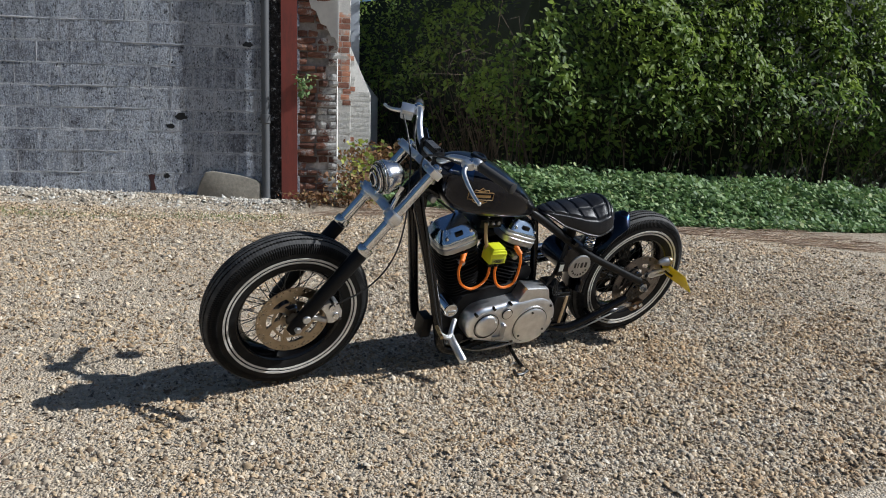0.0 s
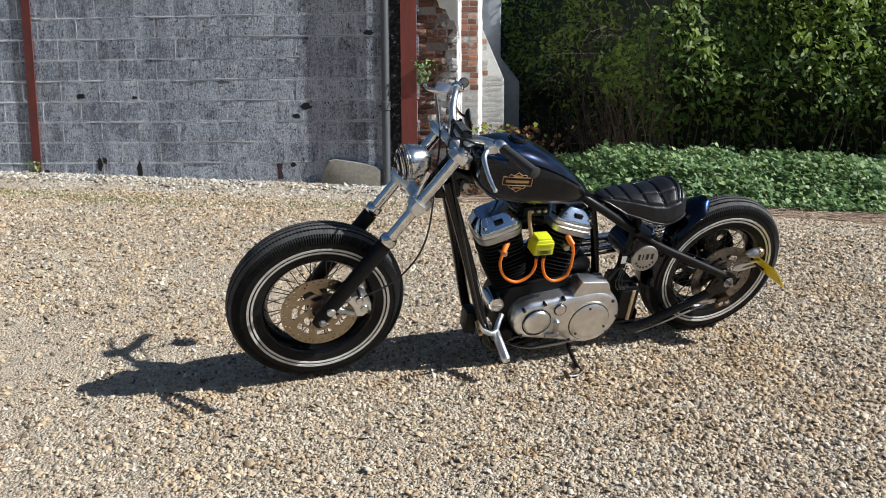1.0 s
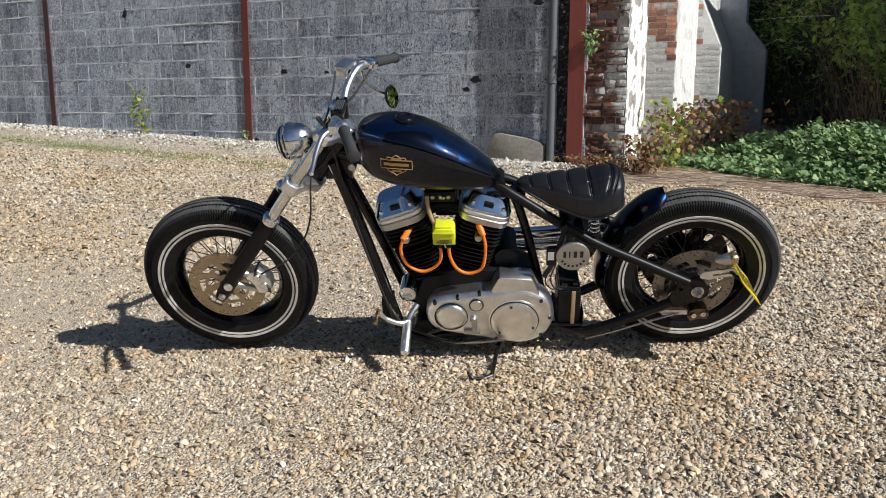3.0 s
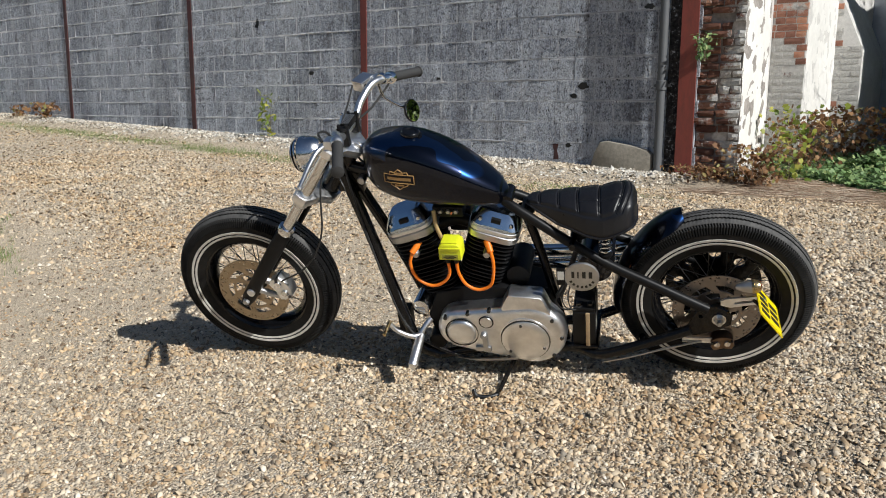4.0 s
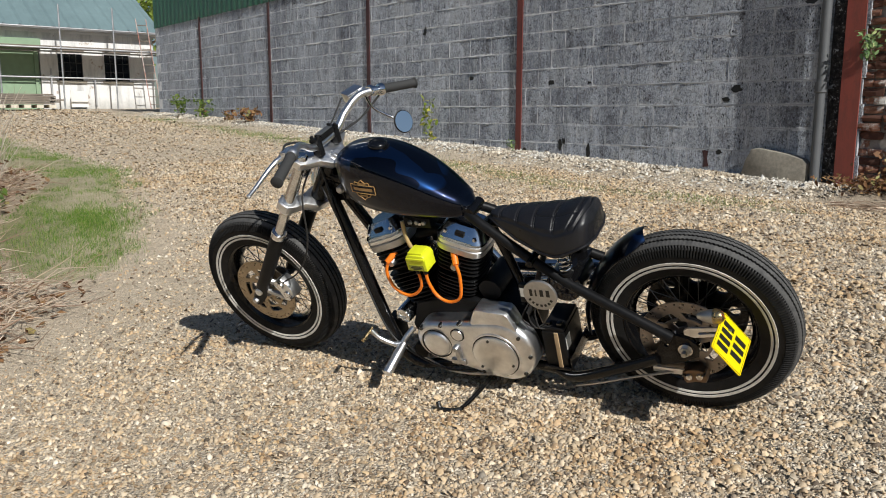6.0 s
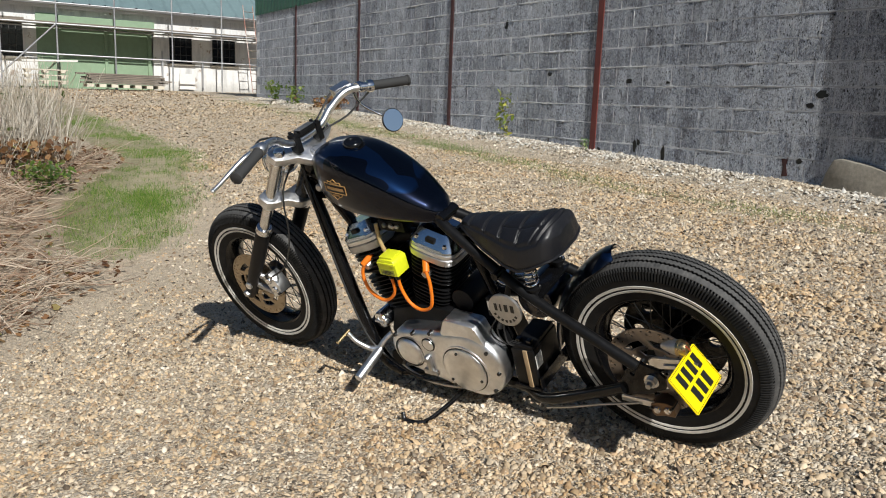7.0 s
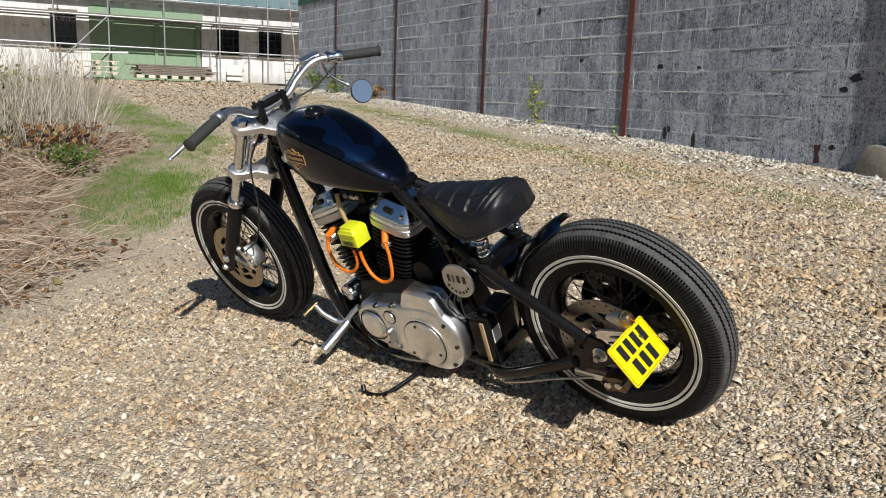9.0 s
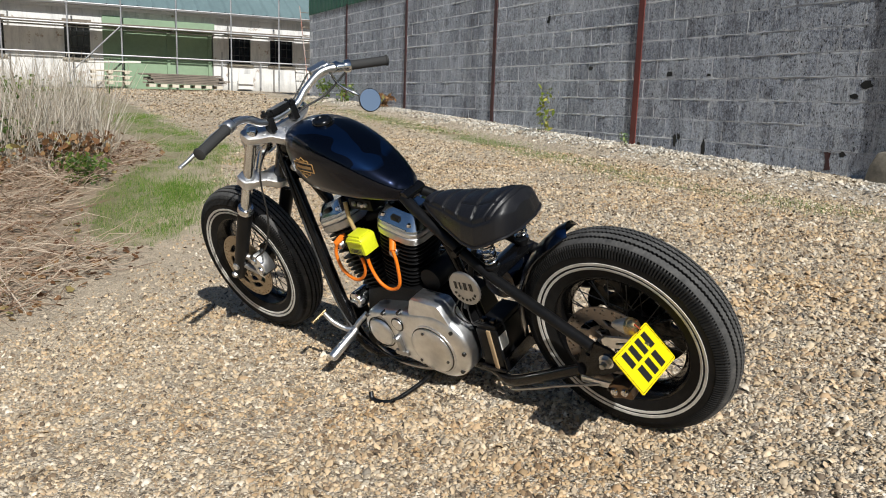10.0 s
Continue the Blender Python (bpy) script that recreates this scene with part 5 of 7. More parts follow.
P("seat_hinge", Geo().box(0.205, 0, 0.690, 0.045, 0.060, 0.020, ch=0.004).lathe([(0.0, 0.035), (0.009, 0.035), (0.010, -0.035), (0.0, -0.035)], 12, pose(0.19, 0, 0.70, 90)), DARK_METAL)
P("spring_plate", Geo().box(0.470, 0.0, 0.528, 0.060, 0.200, 0.012, ch=0.003), BLACK)
rows = []
for k in range(26):
    a = math.radians(111 + (186 - 111) * k / 25)
    fade = min(1.0, 0.18 + k / 3.2)
    row = []
    for j in range(17):
        u = -1 + 2 * j / 16
        r = 0.358 - 0.030 * abs(u) ** 2.6 + 0.022 * (1 - k / 25) ** 2.5
        row.append((0.849 + r * math.cos(a), 0.078 * u * fade ** 0.5, 0.335 + r * math.sin(a)))
    rows.append(row)
inner = [[(0.849 + (Vector((p[0] - 0.849, 0, p[2] - 0.335)) * 0.99).x, p[1] * 0.985, 0.335 + (Vector((p[0] - 0.849, 0, p[2] - 0.335)) * 0.99).z) for p in r] for r in rows]
P("rear_mudguard", Geo().grid([a + b[::-1] for a, b in zip(rows, inner)], True, True), BLUE, "short dark blue rear mudguard")
P("oil_tank", Geo().tube([(0.43, -0.03, 0.46), (0.43, 0.11, 0.46)], 0.062, 28), BLUE, "dark blue round oil tank")
P("oil_filler", Geo().lathe([(0.0, 0.022), (0.020, 0.022), (0.023, 0.015), (0.023, -0.03)], 20, Matrix.Translation((0.385, -0.035, 0.625))), SATIN)
P("hose", Geo().tube(bez([(0.385, -0.035, 0.60), (0.36, -0.06, 0.52), (0.33, -0.07, 0.42), (0.30, -0.07, 0.36)]), 0.010, 10), CABLE)

# badge disc, battery, tail lamp, plate
bd = P("round_badge", Geo().lathe([(0.0, 0.004), (0.056, 0.004), (0.0585, 0.002), (0.0585, -0.004), (0.0, -0.004)], 48, LEFT @ Matrix.Translation((0.393, 0.500, 0.145))), CAST, "round brushed metal badge with dark print")
for u, w in ((-0.030, 0.010), (-0.013, 0.005), (0.007, 0.012), (0.029, 0.012)):
    part("printed_bar", Geo().box(0.393 + u, -0.1497, 0.510, w, 0.0010, 0.026), PLATE_BLACK, bd, "dark printed bar")
for k in range(7):
    a = math.radians(-150 + 20 * k)
    part("printed_bar", Geo().box(0, 0, 0, 0.008, 0.0010, 0.009, Matrix.Translation((0.393 + 0.043 * math.cos(a), -0.1497, 0.503 + 0.043 * math.sin(a))) @ pose(0, 0, 0, 0, -math.degrees(a) - 90, 0)), PLATE_BLACK, bd)
bat = P("battery_box", Geo().box(0.395, -0.031, 0.245, 0.082, 0.160, 0.145, ch=0.005), SATIN, "black battery box with a bare wood strip")
part("strap_strip", Geo().box(0.408, -0.1145, 0.240, 0.014, 0.006, 0.160, pose(0, 0, 0), 0.001), BOARD, bat, "bare wood strip")
part("battery_lid", Geo().box(0.395, -0.031, 0.322, 0.074, 0.150, 0.020, ch=0.004), SATIN, bat)
for k in (-1, 1):
    part("battery_post", Geo().box(0.395 + 0.020 * k, -0.085, 0.338, 0.018, 0.020, 0.016, ch=0.003), DARK_METAL, bat)
P("battery_tray", Geo().box(0.395, -0.020, 0.166, 0.100, 0.200, 0.010, ch=0.002).box(0.447, -0.020, 0.190, 0.005, 0.190, 0.050, ch=0.001), BLACK)
part("battery_label", Geo().box(0.4368, -0.084, 0.268, 0.0012, 0.040, 0.052), STICKER, bat, "pale worn label")
P("relay", Geo().box(0.318, -0.105, 0.475, 0.030, 0.022, 0.070, ch=0.003), SATIN)
P("relay_label", Geo().box(0.318, -0.1168, 0.482, 0.022, 0.0010, 0.034), STICKER)
lamp_a, lamp_b = Vector((0.902, -0.140, 0.474)), Vector((0.967, -0.146, 0.484))
tl = P("tail_lamp", Geo().lathe([(0.0, -0.012), (0.008, -0.010), (0.016, 0.008), (0.0215, 0.030), (0.0225, 0.045)], 24, along(lamp_a, lamp_b)), CAST, "small bullet tail lamp")
lens = part("lamp_lens", Geo().lathe([(0.0225, 0.045), (0.0215, 0.058), (0.014, 0.067), (0.0, 0.070)], 24, along(lamp_a, lamp_b)), BRASS, tl, "brass lens hood with red slots")
for k in (-1, 0, 1):
    part("lens_slot", Geo().box(0.011 * k, 0, 0.0665 - 0.004 * abs(k), 0.0045, 0.030 - 0.008 * abs(k), 0.008, along(lamp_a, lamp_b) @ pose(0, 0, 0, 0, 0, 30), 0.001), AMBER, lens, "dark red slot")
part("lamp_ring", Geo().lathe([(0.0215, 0.040), (0.024, 0.041), (0.024, 0.048), (0.0215, 0.049)], 24, along(lamp_a, lamp_b), True), BRASS, tl)
P("lamp_bracket", plate([(0.850, 0.398), (0.880, 0.390), (0.985, 0.412), (0.990, 0.430), (0.955, 0.438), (0.862, 0.424), (0.848, 0.414)], [[(0.892, 0.404), (0.950, 0.416), (0.950, 0.425), (0.892, 0.413)]], 0.008), POLISHED, "slotted alloy bracket", at=Matrix(((1, 0, 0, 0), (0, 0, -1, -0.136), (0, 1, 0, 0), (0, 0, 0, 1))))
px, pz = Vector((0.017, 0.998, -0.057)).normalized(), Vector((-0.626, 0.055, 0.778)).normalized()
pn = px.cross(pz)
PM = Matrix.Translation((0.993, -0.178, 0.412)) @ Matrix((px, pz, pn)).transposed().to_4x4()
np_ = P("number_plate", Geo().prism([(x * 0.0900, y * 0.0610) for x, y in ((-1, -0.93), (-0.95, -1), (0.95, -1), (1, -0.93), (1, 0.93), (0.95, 1), (-0.95, 1), (-1, 0.93))], 0.0, 0.0028, PM), PLATE_YELLOW, "bright yellow rear number plate with dark bars")
for row, n, w in ((0.0265, 4, 0.136), (-0.0265, 3, 0.110)):
    for k in range(n):
        part("printed_bar", Geo().box(-w / 2 + w * (k + 0.5) / n, row, 0.0036, w / n * 0.62, 0.043, 0.0010, PM), PLATE_BLACK, np_, "black printed bar")
g = Geo()
for a, b in (((-1, -1), (1, -1)), ((1, -1), (1, 1)), ((1, 1), (-1, 1)), ((-1, 1), (-1, -1))):
    g.box((a[0] + b[0]) / 2 * 0.0855, (a[1] + b[1]) / 2 * 0.0565, 0.0032, abs(a[0] - b[0]) * 0.0855 + 0.001, abs(a[1] - b[1]) * 0.0565 + 0.001, 0.0006, PM)
part("plate_border", g, PLATE_BLACK, np_)
P("plate_stem", Geo().tube([(0.950, -0.140, 0.425), (0.965, -0.150, 0.415), (0.987, -0.168, 0.404)], 0.006, 8), BLACK)

# brakes
def caliper(m, mat, label):
    c = P("brake_caliper", Geo().prism([(-0.050, -0.020), (-0.040, -0.036), (0.0, -0.030), (0.040, -0.036), (0.052, -0.018), (0.046, 0.022), (0.020, 0.034), (-0.020, 0.034), (-0.046, 0.022)], -0.026, 0.030, m, 0.006), mat, label)
    for x in (-0.022, 0.022):
        part("piston_cap", Geo().lathe([(0.0, 0.009), (0.013, 0.008), (0.016, 0.003), (0.016, -0.005)], 20, m @ Matrix.Translation((x, 0.002, 0.030))), CHROME, c)
    for x in (-0.043, 0.043):
        part("caliper_bolt", Geo().lathe([(0.0, 0.010), (0.006, 0.010), (0.007, -0.06)], 8, m @ Matrix.Translation((x, 0.012, 0.028))), DARK_METAL, c)
    return c


caliper(LEFT @ Matrix.Translation((-0.756, 0.380, 0.085)) @ pose(0, 0, 0, 0, 0, -62), POLISHED, "polished front brake caliper")
P("caliper_bracket", Geo().tube([(-0.79, -0.10, 0.40), (-0.82, -0.112, 0.42)], 0.012, 8).tube([(-0.775, -0.10, 0.335), (-0.855, -0.112, 0.372)], 0.012, 8), CAST)
caliper(LEFT @ Matrix.Translation((0.868, 0.222, 0.105)) @ pose(0, 0, 0, 0, 0, 10) @ Matrix.Diagonal((0.76, 0.76, 0.9, 1)), steel("worn_caliper_metal", (0.24, 0.165, 0.11), 0.45), "worn brown rear brake caliper")
P("caliper_arm", Geo().box(0.80, -0.118, 0.225, 0.13, 0.008, 0.022, ch=0.003), POLISHED)
P("rear_brake_rod", Geo().tube(bez([(0.46, -0.128, 0.108), (0.56, -0.140, 0.150), (0.68, -0.142, 0.198), (0.80, -0.12, 0.222)]), 0.0042, 8), CAST)
P("front_brake_hose", Geo().tube(bez([(-0.440, 0.205, 1.070), (-0.446, 0.13, 1.02), (-0.466, 0.03, 0.95), (-0.505, -0.07, 0.85), (-0.515, -0.105, 0.776), (-0.530, -0.118, 0.655), (-0.570, -0.125, 0.560), (-0.640, -0.125, 0.480), (-0.725, -0.120, 0.430), (-0.750, -0.110, 0.410)]), 0.0035, 8), CABLE, "thin black brake hose")
P("clutch_cable", Geo().tube(bez([(-0.410, -0.225, 1.055), (-0.450, -0.150, 1.050), (-0.460, -0.05, 1.00), (-0.44, -0.03, 0.90), (-0.400, -0.07, 0.72), (-0.330, -0.115, 0.45), (-0.265, -0.14, 0.25), (-0.18, -0.14, 0.16), (-0.05, -0.14, 0.105), (0.08, -0.14, 0.120)]), 0.004, 8), CABLE, "black clutch cable")
P("throttle_cable", Geo().tube(bez([(-0.325, 0.290, 1.045), (-0.375, 0.20, 0.99), (-0.42, 0.08, 0.96), (-0.40, 0.05, 0.85), (-0.20, 0.04, 0.70), (-0.08, 0.08, 0.63)]), 0.004, 8), CABLE)
for k in range(3):
    P("wiring", Geo().tube(bez([(0.33 + 0.01 * k, -0.10, 0.44), (0.30 + 0.02 * k, -0.125 + 0.01 * k, 0.38), (0.33 + 0.012 * k, -0.11, 0.33), (0.36 + 0.015 * k, -0.09, 0.335)]), 0.0026, 6), CABLE)
# exhaust on the far side
for z0, x0, c in ((0.405, -0.20, 0.0), (0.345, 0.02, 0.05)):
    ex = P("exhaust_pipe", Geo().tube(bez([(x0, 0.06, 0.56), (x0 + 0.03, 0.125, 0.53), (x0 + 0.05, 0.150, 0.46), (x0 + 0.13, 0.155, z0 + 0.01), (0.25, 0.160, z0), (0.56, 0.170, z0 + 0.02)]), 0.0235, 16), CHROME, "chrome exhaust pipe")
    part("exhaust_tip", Geo().lathe([(0.0235, 0.0), (0.026, 0.004), (0.026, 0.20), (0.021, 0.20), (0.020, 0.02)], 20, along((0.55, 0.170, z0 + 0.02), (0.80, 0.178, z0 + 0.035))), SATIN, ex)

# ---- wall fittings ----
def ground_z(x, y):
    d = (WA + WB * x - y) / 1.0816
    berm = 0.06 * float(1 - sstep(0.35, 0.85, d)) if -17 < x < 1.4 else 0.0
    return float(land(x, y)) + berm


pz0 = wall_foot(-0.33) - 0.02
pipe = thing("rain_pipe", "dark grey cast rain pipe beside the steel post", "pipe", WALL_M)
part("pipe", Geo().tube([(-0.335, -0.062, pz0 + 0.06), (-0.335, -0.062, 4.6)], 0.042, 20), PIPE, pipe)
for z in (pz0 + 0.95, pz0 + 2.75):
    part("collar", Geo().lathe([(0.042, -0.05), (0.053, -0.045), (0.053, 0.045), (0.042, 0.05)], 20, Matrix.Translation((-0.335, -0.062, z))), PIPE, pipe)
    part("bracket", Geo().box(-0.335, -0.03, z, 0.16, 0.014, 0.03), PIPE, pipe)
part("shoe", Geo().tube(bez([(-0.335, -0.062, pz0 + 0.10), (-0.34, -0.085, pz0 + 0.02), (-0.36, -0.14, pz0 - 0.02)]), 0.046, 16), PIPE, pipe)
tagged(part("splash_stone", Geo().box(-0.40, -0.28, pz0 + 0.015, 0.16, 0.20, 0.07, pose(0, 0, 0, 4, -6, 0), 0.012), CONCRETE, at=WALL_M), "grey splash stone below the rain pipe", "stone")
hz = wall_foot(-0.7)
tagged(part("concrete_haunch", Geo().prism([(-1.12, hz - 0.15), (-0.40, hz - 0.15), (-0.39, hz + 0.225), (-0.44, hz + 0.265), (-0.62, hz + 0.31), (-0.90, hz + 0.35), (-0.97, hz + 0.335), (-1.03, hz + 0.22), (-1.07, hz + 0.08)], 0.0, 0.10, Matrix(((1, 0, 0, 0), (0, 0, -1, 0.0), (0, 1, 0, 0), (0, 0, 0, 1))), 0.02), CONCRETE, at=WALL_M),
       "pale rough concrete haunch against the wall's foot", "concrete block")


def blotch(s, z, r, seed, parent, tall=0.62):
    """A flat ragged patch on a block: a hole's inner shade put into black."""
    rg = np.random.default_rng(seed)
    out = [(s + r * (0.6 + 0.6 * rg.random()) * math.cos(t), z + tall * r * (0.6 + 0.6 * rg.random()) * math.sin(t)) for t in np.linspace(0, 2 * math.pi, 12, endpoint=False)]
    return part("chipped_hole", Geo().prism(out, -0.012, -0.0058, Matrix(((1, 0, 0, 0), (0, 0, -1, 0.0), (0, 1, 0, 0), (0, 0, 0, 1)))), PLATE_BLACK, parent, "flat black patch in place of a chipped hole")


for k, (x, z, r) in enumerate(((-0.08, 1.285, 0.065), (-0.19, 1.185, 0.05), (-2.46, 1.42, 0.055), (-4.88, 2.20, 0.05), (-3.88, 1.52, 0.045), (-1.88, 1.40, 0.03))):
    blotch((x - 1.05) / 0.9246, z, r, k, wall)
for k, (s, z, r, tall) in enumerate(((-3.16, 0.57, 0.030, 4.6), (-3.62, 0.655, 0.034, 2.4), (-3.56, 0.70, 0.028, 1.5), (-4.25, 0.55, 0.05, 1.0), (-5.28, 0.60, 0.022, 3.4), (-1.39, 0.65, 0.045, 0.6), (-6.40, 2.24, 0.03, 2.6), (-8.8, 0.72, 0.03, 3.0))):
    blotch(s, z, r, 50 + k, wall, tall)
# a rust patch on the blocks, added as a thin flat shape
part("rust_stain", Geo().prism([(-1.585, 0.66), (-1.505, 0.675), (-1.525, 0.60), (-1.50, 0.50), (-1.57, 0.49), (-1.56, 0.58)], -0.012, -0.0062, Matrix(((1, 0, 0, 0), (0, 0, -1, 0.0), (0, 1, 0, 0), (0, 0, 0, 1)))), DARK_STEEL, wall, "rust patch on the block wall")
for k, (s, z, r) in enumerate(((-0.235, 0.43, 0.05), (-0.215, 0.50, 0.04), (-0.245, 0.86, 0.035), (-0.21, 1.16, 0.05), (-0.235, 1.21, 0.045), (-0.225, 1.72, 0.03), (-0.22, 1.98, 0.05), (-0.52, 2.06, 0.06))):
    blotch(s, z, r, 20 + k, wall)

RUBBLE = Mat("sooty_rubble_joint", rough=0.95, spec=0.2)
_v = RUBBLE.pos(obj=False)
RUBBLE.set("Base Color", RUBBLE.ramp(RUBBLE.noise(_v, 26, 5, 0.75), ((0.40, (0.012, 0.012, 0.013)), (0.58, (0.05, 0.046, 0.044)), (0.66, (0.42, 0.42, 0.42)))))
RUBBLE.bump(RUBBLE.noise(_v, 30, 5), 1.0, 0.02)
part("rubble_joint", Geo().grid([[(q, -0.006 - 0.012 * abs(noise.noise(Vector((q * 14, z * 14, 5.5)))), z) for z in np.arange(wall_foot(-0.2) - 0.1, 3.18, 0.03)] for q in np.linspace(-0.292, -0.168, 7)]), RUBBLE.m, wall, "sooty broken joint beside the stanchion")

# ---- brick pier and the side wall behind it ----
PIER_MORTAR = plain("old_lime_mortar", (0.30, 0.27, 0.245), 0.95, grain=0.5, scale=30, bump=0.4)
pier = tagged(part("wall_pier", Geo().box(0.218, 0.475, 2.2, 0.412, 0.85, 4.4), PIER_MORTAR, at=WALL_M), "weathered red brick corner pier with flaking white wash", "wall", kind="structure")
side = tagged(part("wall_side", Geo().box(0.105, 1.35, 2.2, 0.21, 0.88, 4.4).box(0.29, 2.575, 2.2, 0.58, 1.55, 4.4).prism([(0.0, 0.0), (0.90, 0.0), (0.90, 1.80), (0.46, 2.80), (0.46, 4.4), (0.0, 4.4)], 0.0, 1.65, Matrix(((1, 0, 0, 0), (0, 0, 1, 3.35), (0, 1, 0, 0), (0, 0, 0, 1))), 0.01).box(0.17, 6.2, 2.2, 0.34, 2.4, 4.4), WASH_JOINT, at=WALL_M),
              "whitewashed old brick side wall with shallow piers", "wall", kind="structure")
tagged(part("buttress", Geo().prism([(0.34, 0.2), (1.17, 0.2), (1.17, 2.02), (0.80, 2.50), (0.80, 4.40), (0.34, 4.40)], 0.0, 0.4, Matrix(((1, 0, 0, 0), (0, 0, 1, 7.4), (0, 1, 0, 0), (0, 0, 0, 1))), 0.02), SHADED_RENDER, at=WALL_M),
       "rendered sloping buttress at the end of the side wall, shade in its grey", "buttress", kind="structure")
tagged(part("roof", Geo().box(-9, 4.6, 5.9, 19.2, 9.8, 0.06, pose(0, 0, 0, 0, 0, 0)), ROOF_METAL, at=WALL_M), "metal sheet roof of the long shed", "roof", kind="structure")
tagged(part("wall_back", Geo().box(-9, 9.3, 2.9, 18.2, 0.2, 5.8).box(-17.9, 4.7, 2.9, 0.2, 9.2, 5.8).box(-0.1, 5.4, 2.9, 0.2, 8.0, 5.8), BLOCK, at=WALL_M), "plain block walls closing the long shed", "wall", kind="structure")

# ---- stones ----
ICO = bmesh.new()
bmesh.ops.create_icosphere(ICO, subdivisions=1, radius=1.0)
PEB_V = np.array([tuple(v.co) for v in ICO.verts])
PEB_F = np.array([[v.index for v in f.verts] for f in ICO.faces if f.calc_center_median().z > -0.6])
ICO.free()


CHIP_V = np.array([(math.cos(a), math.sin(a), -0.35) for a in np.linspace(0, 2 * math.pi, 5, endpoint=False)] + [(0.35, 0.2, 0.75), (-0.4, -0.2, 0.65)])
CHIP_F = np.array([(0, 1, 5), (1, 2, 6), (1, 6, 5), (2, 3, 6), (3, 4, 6), (4, 0, 5), (4, 5, 6)])


NUB_V = np.array([(1, 0.1, -0.4), (-0.1, 0.9, -0.4), (-1, -0.1, -0.4), (0.1, -1, -0.4), (0.25, 0.15, 0.85)])
NUB_F = np.array([(0, 1, 4), (1, 2, 4), (2, 3, 4), (3, 0, 4)])
_h = np.linspace(0, 2 * math.pi, 6, endpoint=False)
ROUND_V = np.array([(math.cos(a), math.sin(a), -0.30) for a in _h] + [(0.60 * math.cos(a), 0.60 * math.sin(a), 0.72) for a in _h[::2] + 0.5])
ROUND_F = np.array([(6, 7, 8)] + [f for k in range(3) for f in ((2 * k, 2 * k + 1, 6 + k), (2 * k + 1, (2 * k + 2) % 6, 6 + k), ((2 * k + 2) % 6, 6 + (k + 1) % 3, 6 + k))])


def stones(name, xy, size, mat, flat=0.52, sink=0.30, seed=1, lift=None, shape=None):
    """Many pebbles lying on the ground, as one mesh."""
    ICO_V, ICO_F = shape or (PEB_V, PEB_F)
    rg = np.random.default_rng(seed)
    n = len(xy)
    z = land(xy[:, 0], xy[:, 1]) + (0 if lift is None else lift)
    for i in np.nonzero(np.hypot(xy[:, 0], xy[:, 1]) < 12)[0] if lift is None else ():
        p = Vector((xy[i, 0], xy[i, 1], 0))
        z[i] += 0.012 * noise.noise(p * 1.3) + 0.007 * noise.noise(p * 4.1)
    sc = np.stack([size * rg.uniform(0.75, 1.35, n), size * rg.uniform(0.6, 1.0, n), size * flat * rg.uniform(0.6, 1.1, n)], 1)
    V = ICO_V[None] * (1 + rg.uniform(-0.36, 0.36, (n, len(ICO_V), 1))) * sc[:, None]
    tx, ty, a = rg.normal(0, 0.42, n), rg.normal(0, 0.42, n), rg.uniform(0, 6.283, n)
    V[:, :, 2] += V[:, :, 0] * tx[:, None] + V[:, :, 1] * ty[:, None]
    c, s = np.cos(a)[:, None], np.sin(a)[:, None]
    X, Y = V[:, :, 0] * c - V[:, :, 1] * s, V[:, :, 0] * s + V[:, :, 1] * c
    V = np.stack([X + xy[:, :1], Y + xy[:, 1:], V[:, :, 2] + (z + sc[:, 2] * (1 - 2 * sink))[:, None]], -1).reshape(-1, 3)
    F = (ICO_F[None] + (np.arange(n) * len(ICO_V))[:, None, None]).reshape(-1, 3)
    return new(name, raw(name, V, F, mat))


def patch(n, x0, x1, y0, y1, seed):
    rg = np.random.default_rng(seed)
    return np.stack([rg.uniform(x0, x1, n), rg.uniform(y0, y1, n)], 1)


def sizes(n, seed, lo=0.0030, mid=0.0058, hi=0.0150, spread=0.42):
    rg = np.random.default_rng(seed)
    return np.clip(mid * np.exp(rg.normal(0, spread, n)), lo, hi)


def thin_by(xy, seed, scale=0.9, keep=0.35):
    """Leaves fewer stones in some worn patches."""
    rg = np.random.default_rng(seed)
    k = np.array([0.5 + 0.9 * noise.noise(Vector((x * scale, y * scale, 3.3))) for x, y in xy])
    return xy[rg.random(len(xy)) < np.clip(1.2 * k + keep, 0.45, 1) * (1 - 0.30 * sstep(0.2, -1.2, xy[:, 0]))]


near_xy = thin_by(np.concatenate([patch(104000, -2.6, 2.4, -1.35, 0.55, 11), patch(44000, -3.0, 3.0, 0.55, 2.0, 12), patch(12000, -2.4, 0.2, -2.0, -1.3, 15), patch(17000, 2.4, 3.6, -1.0, 1.6, 16)]), 5)
near_xy = near_xy[near_xy[:, 1] > verge_edge(near_xy[:, 0]) - 0.25 + 0.9 * rng.random(len(near_xy))]
tagged(stones("gravel", near_xy, sizes(len(near_xy), 21) * (0.86 + 0.12 * sstep(-0.9, 1.3, near_xy[:, 0]) + 0.22 * sstep(0.3, 1.6, near_xy[:, 1])), PEBBLE, flat=0.74, sink=0.26, seed=31, shape=(ROUND_V, ROUND_F)), "loose buff and grey pebbles on the yard", "gravel", kind="stuff")
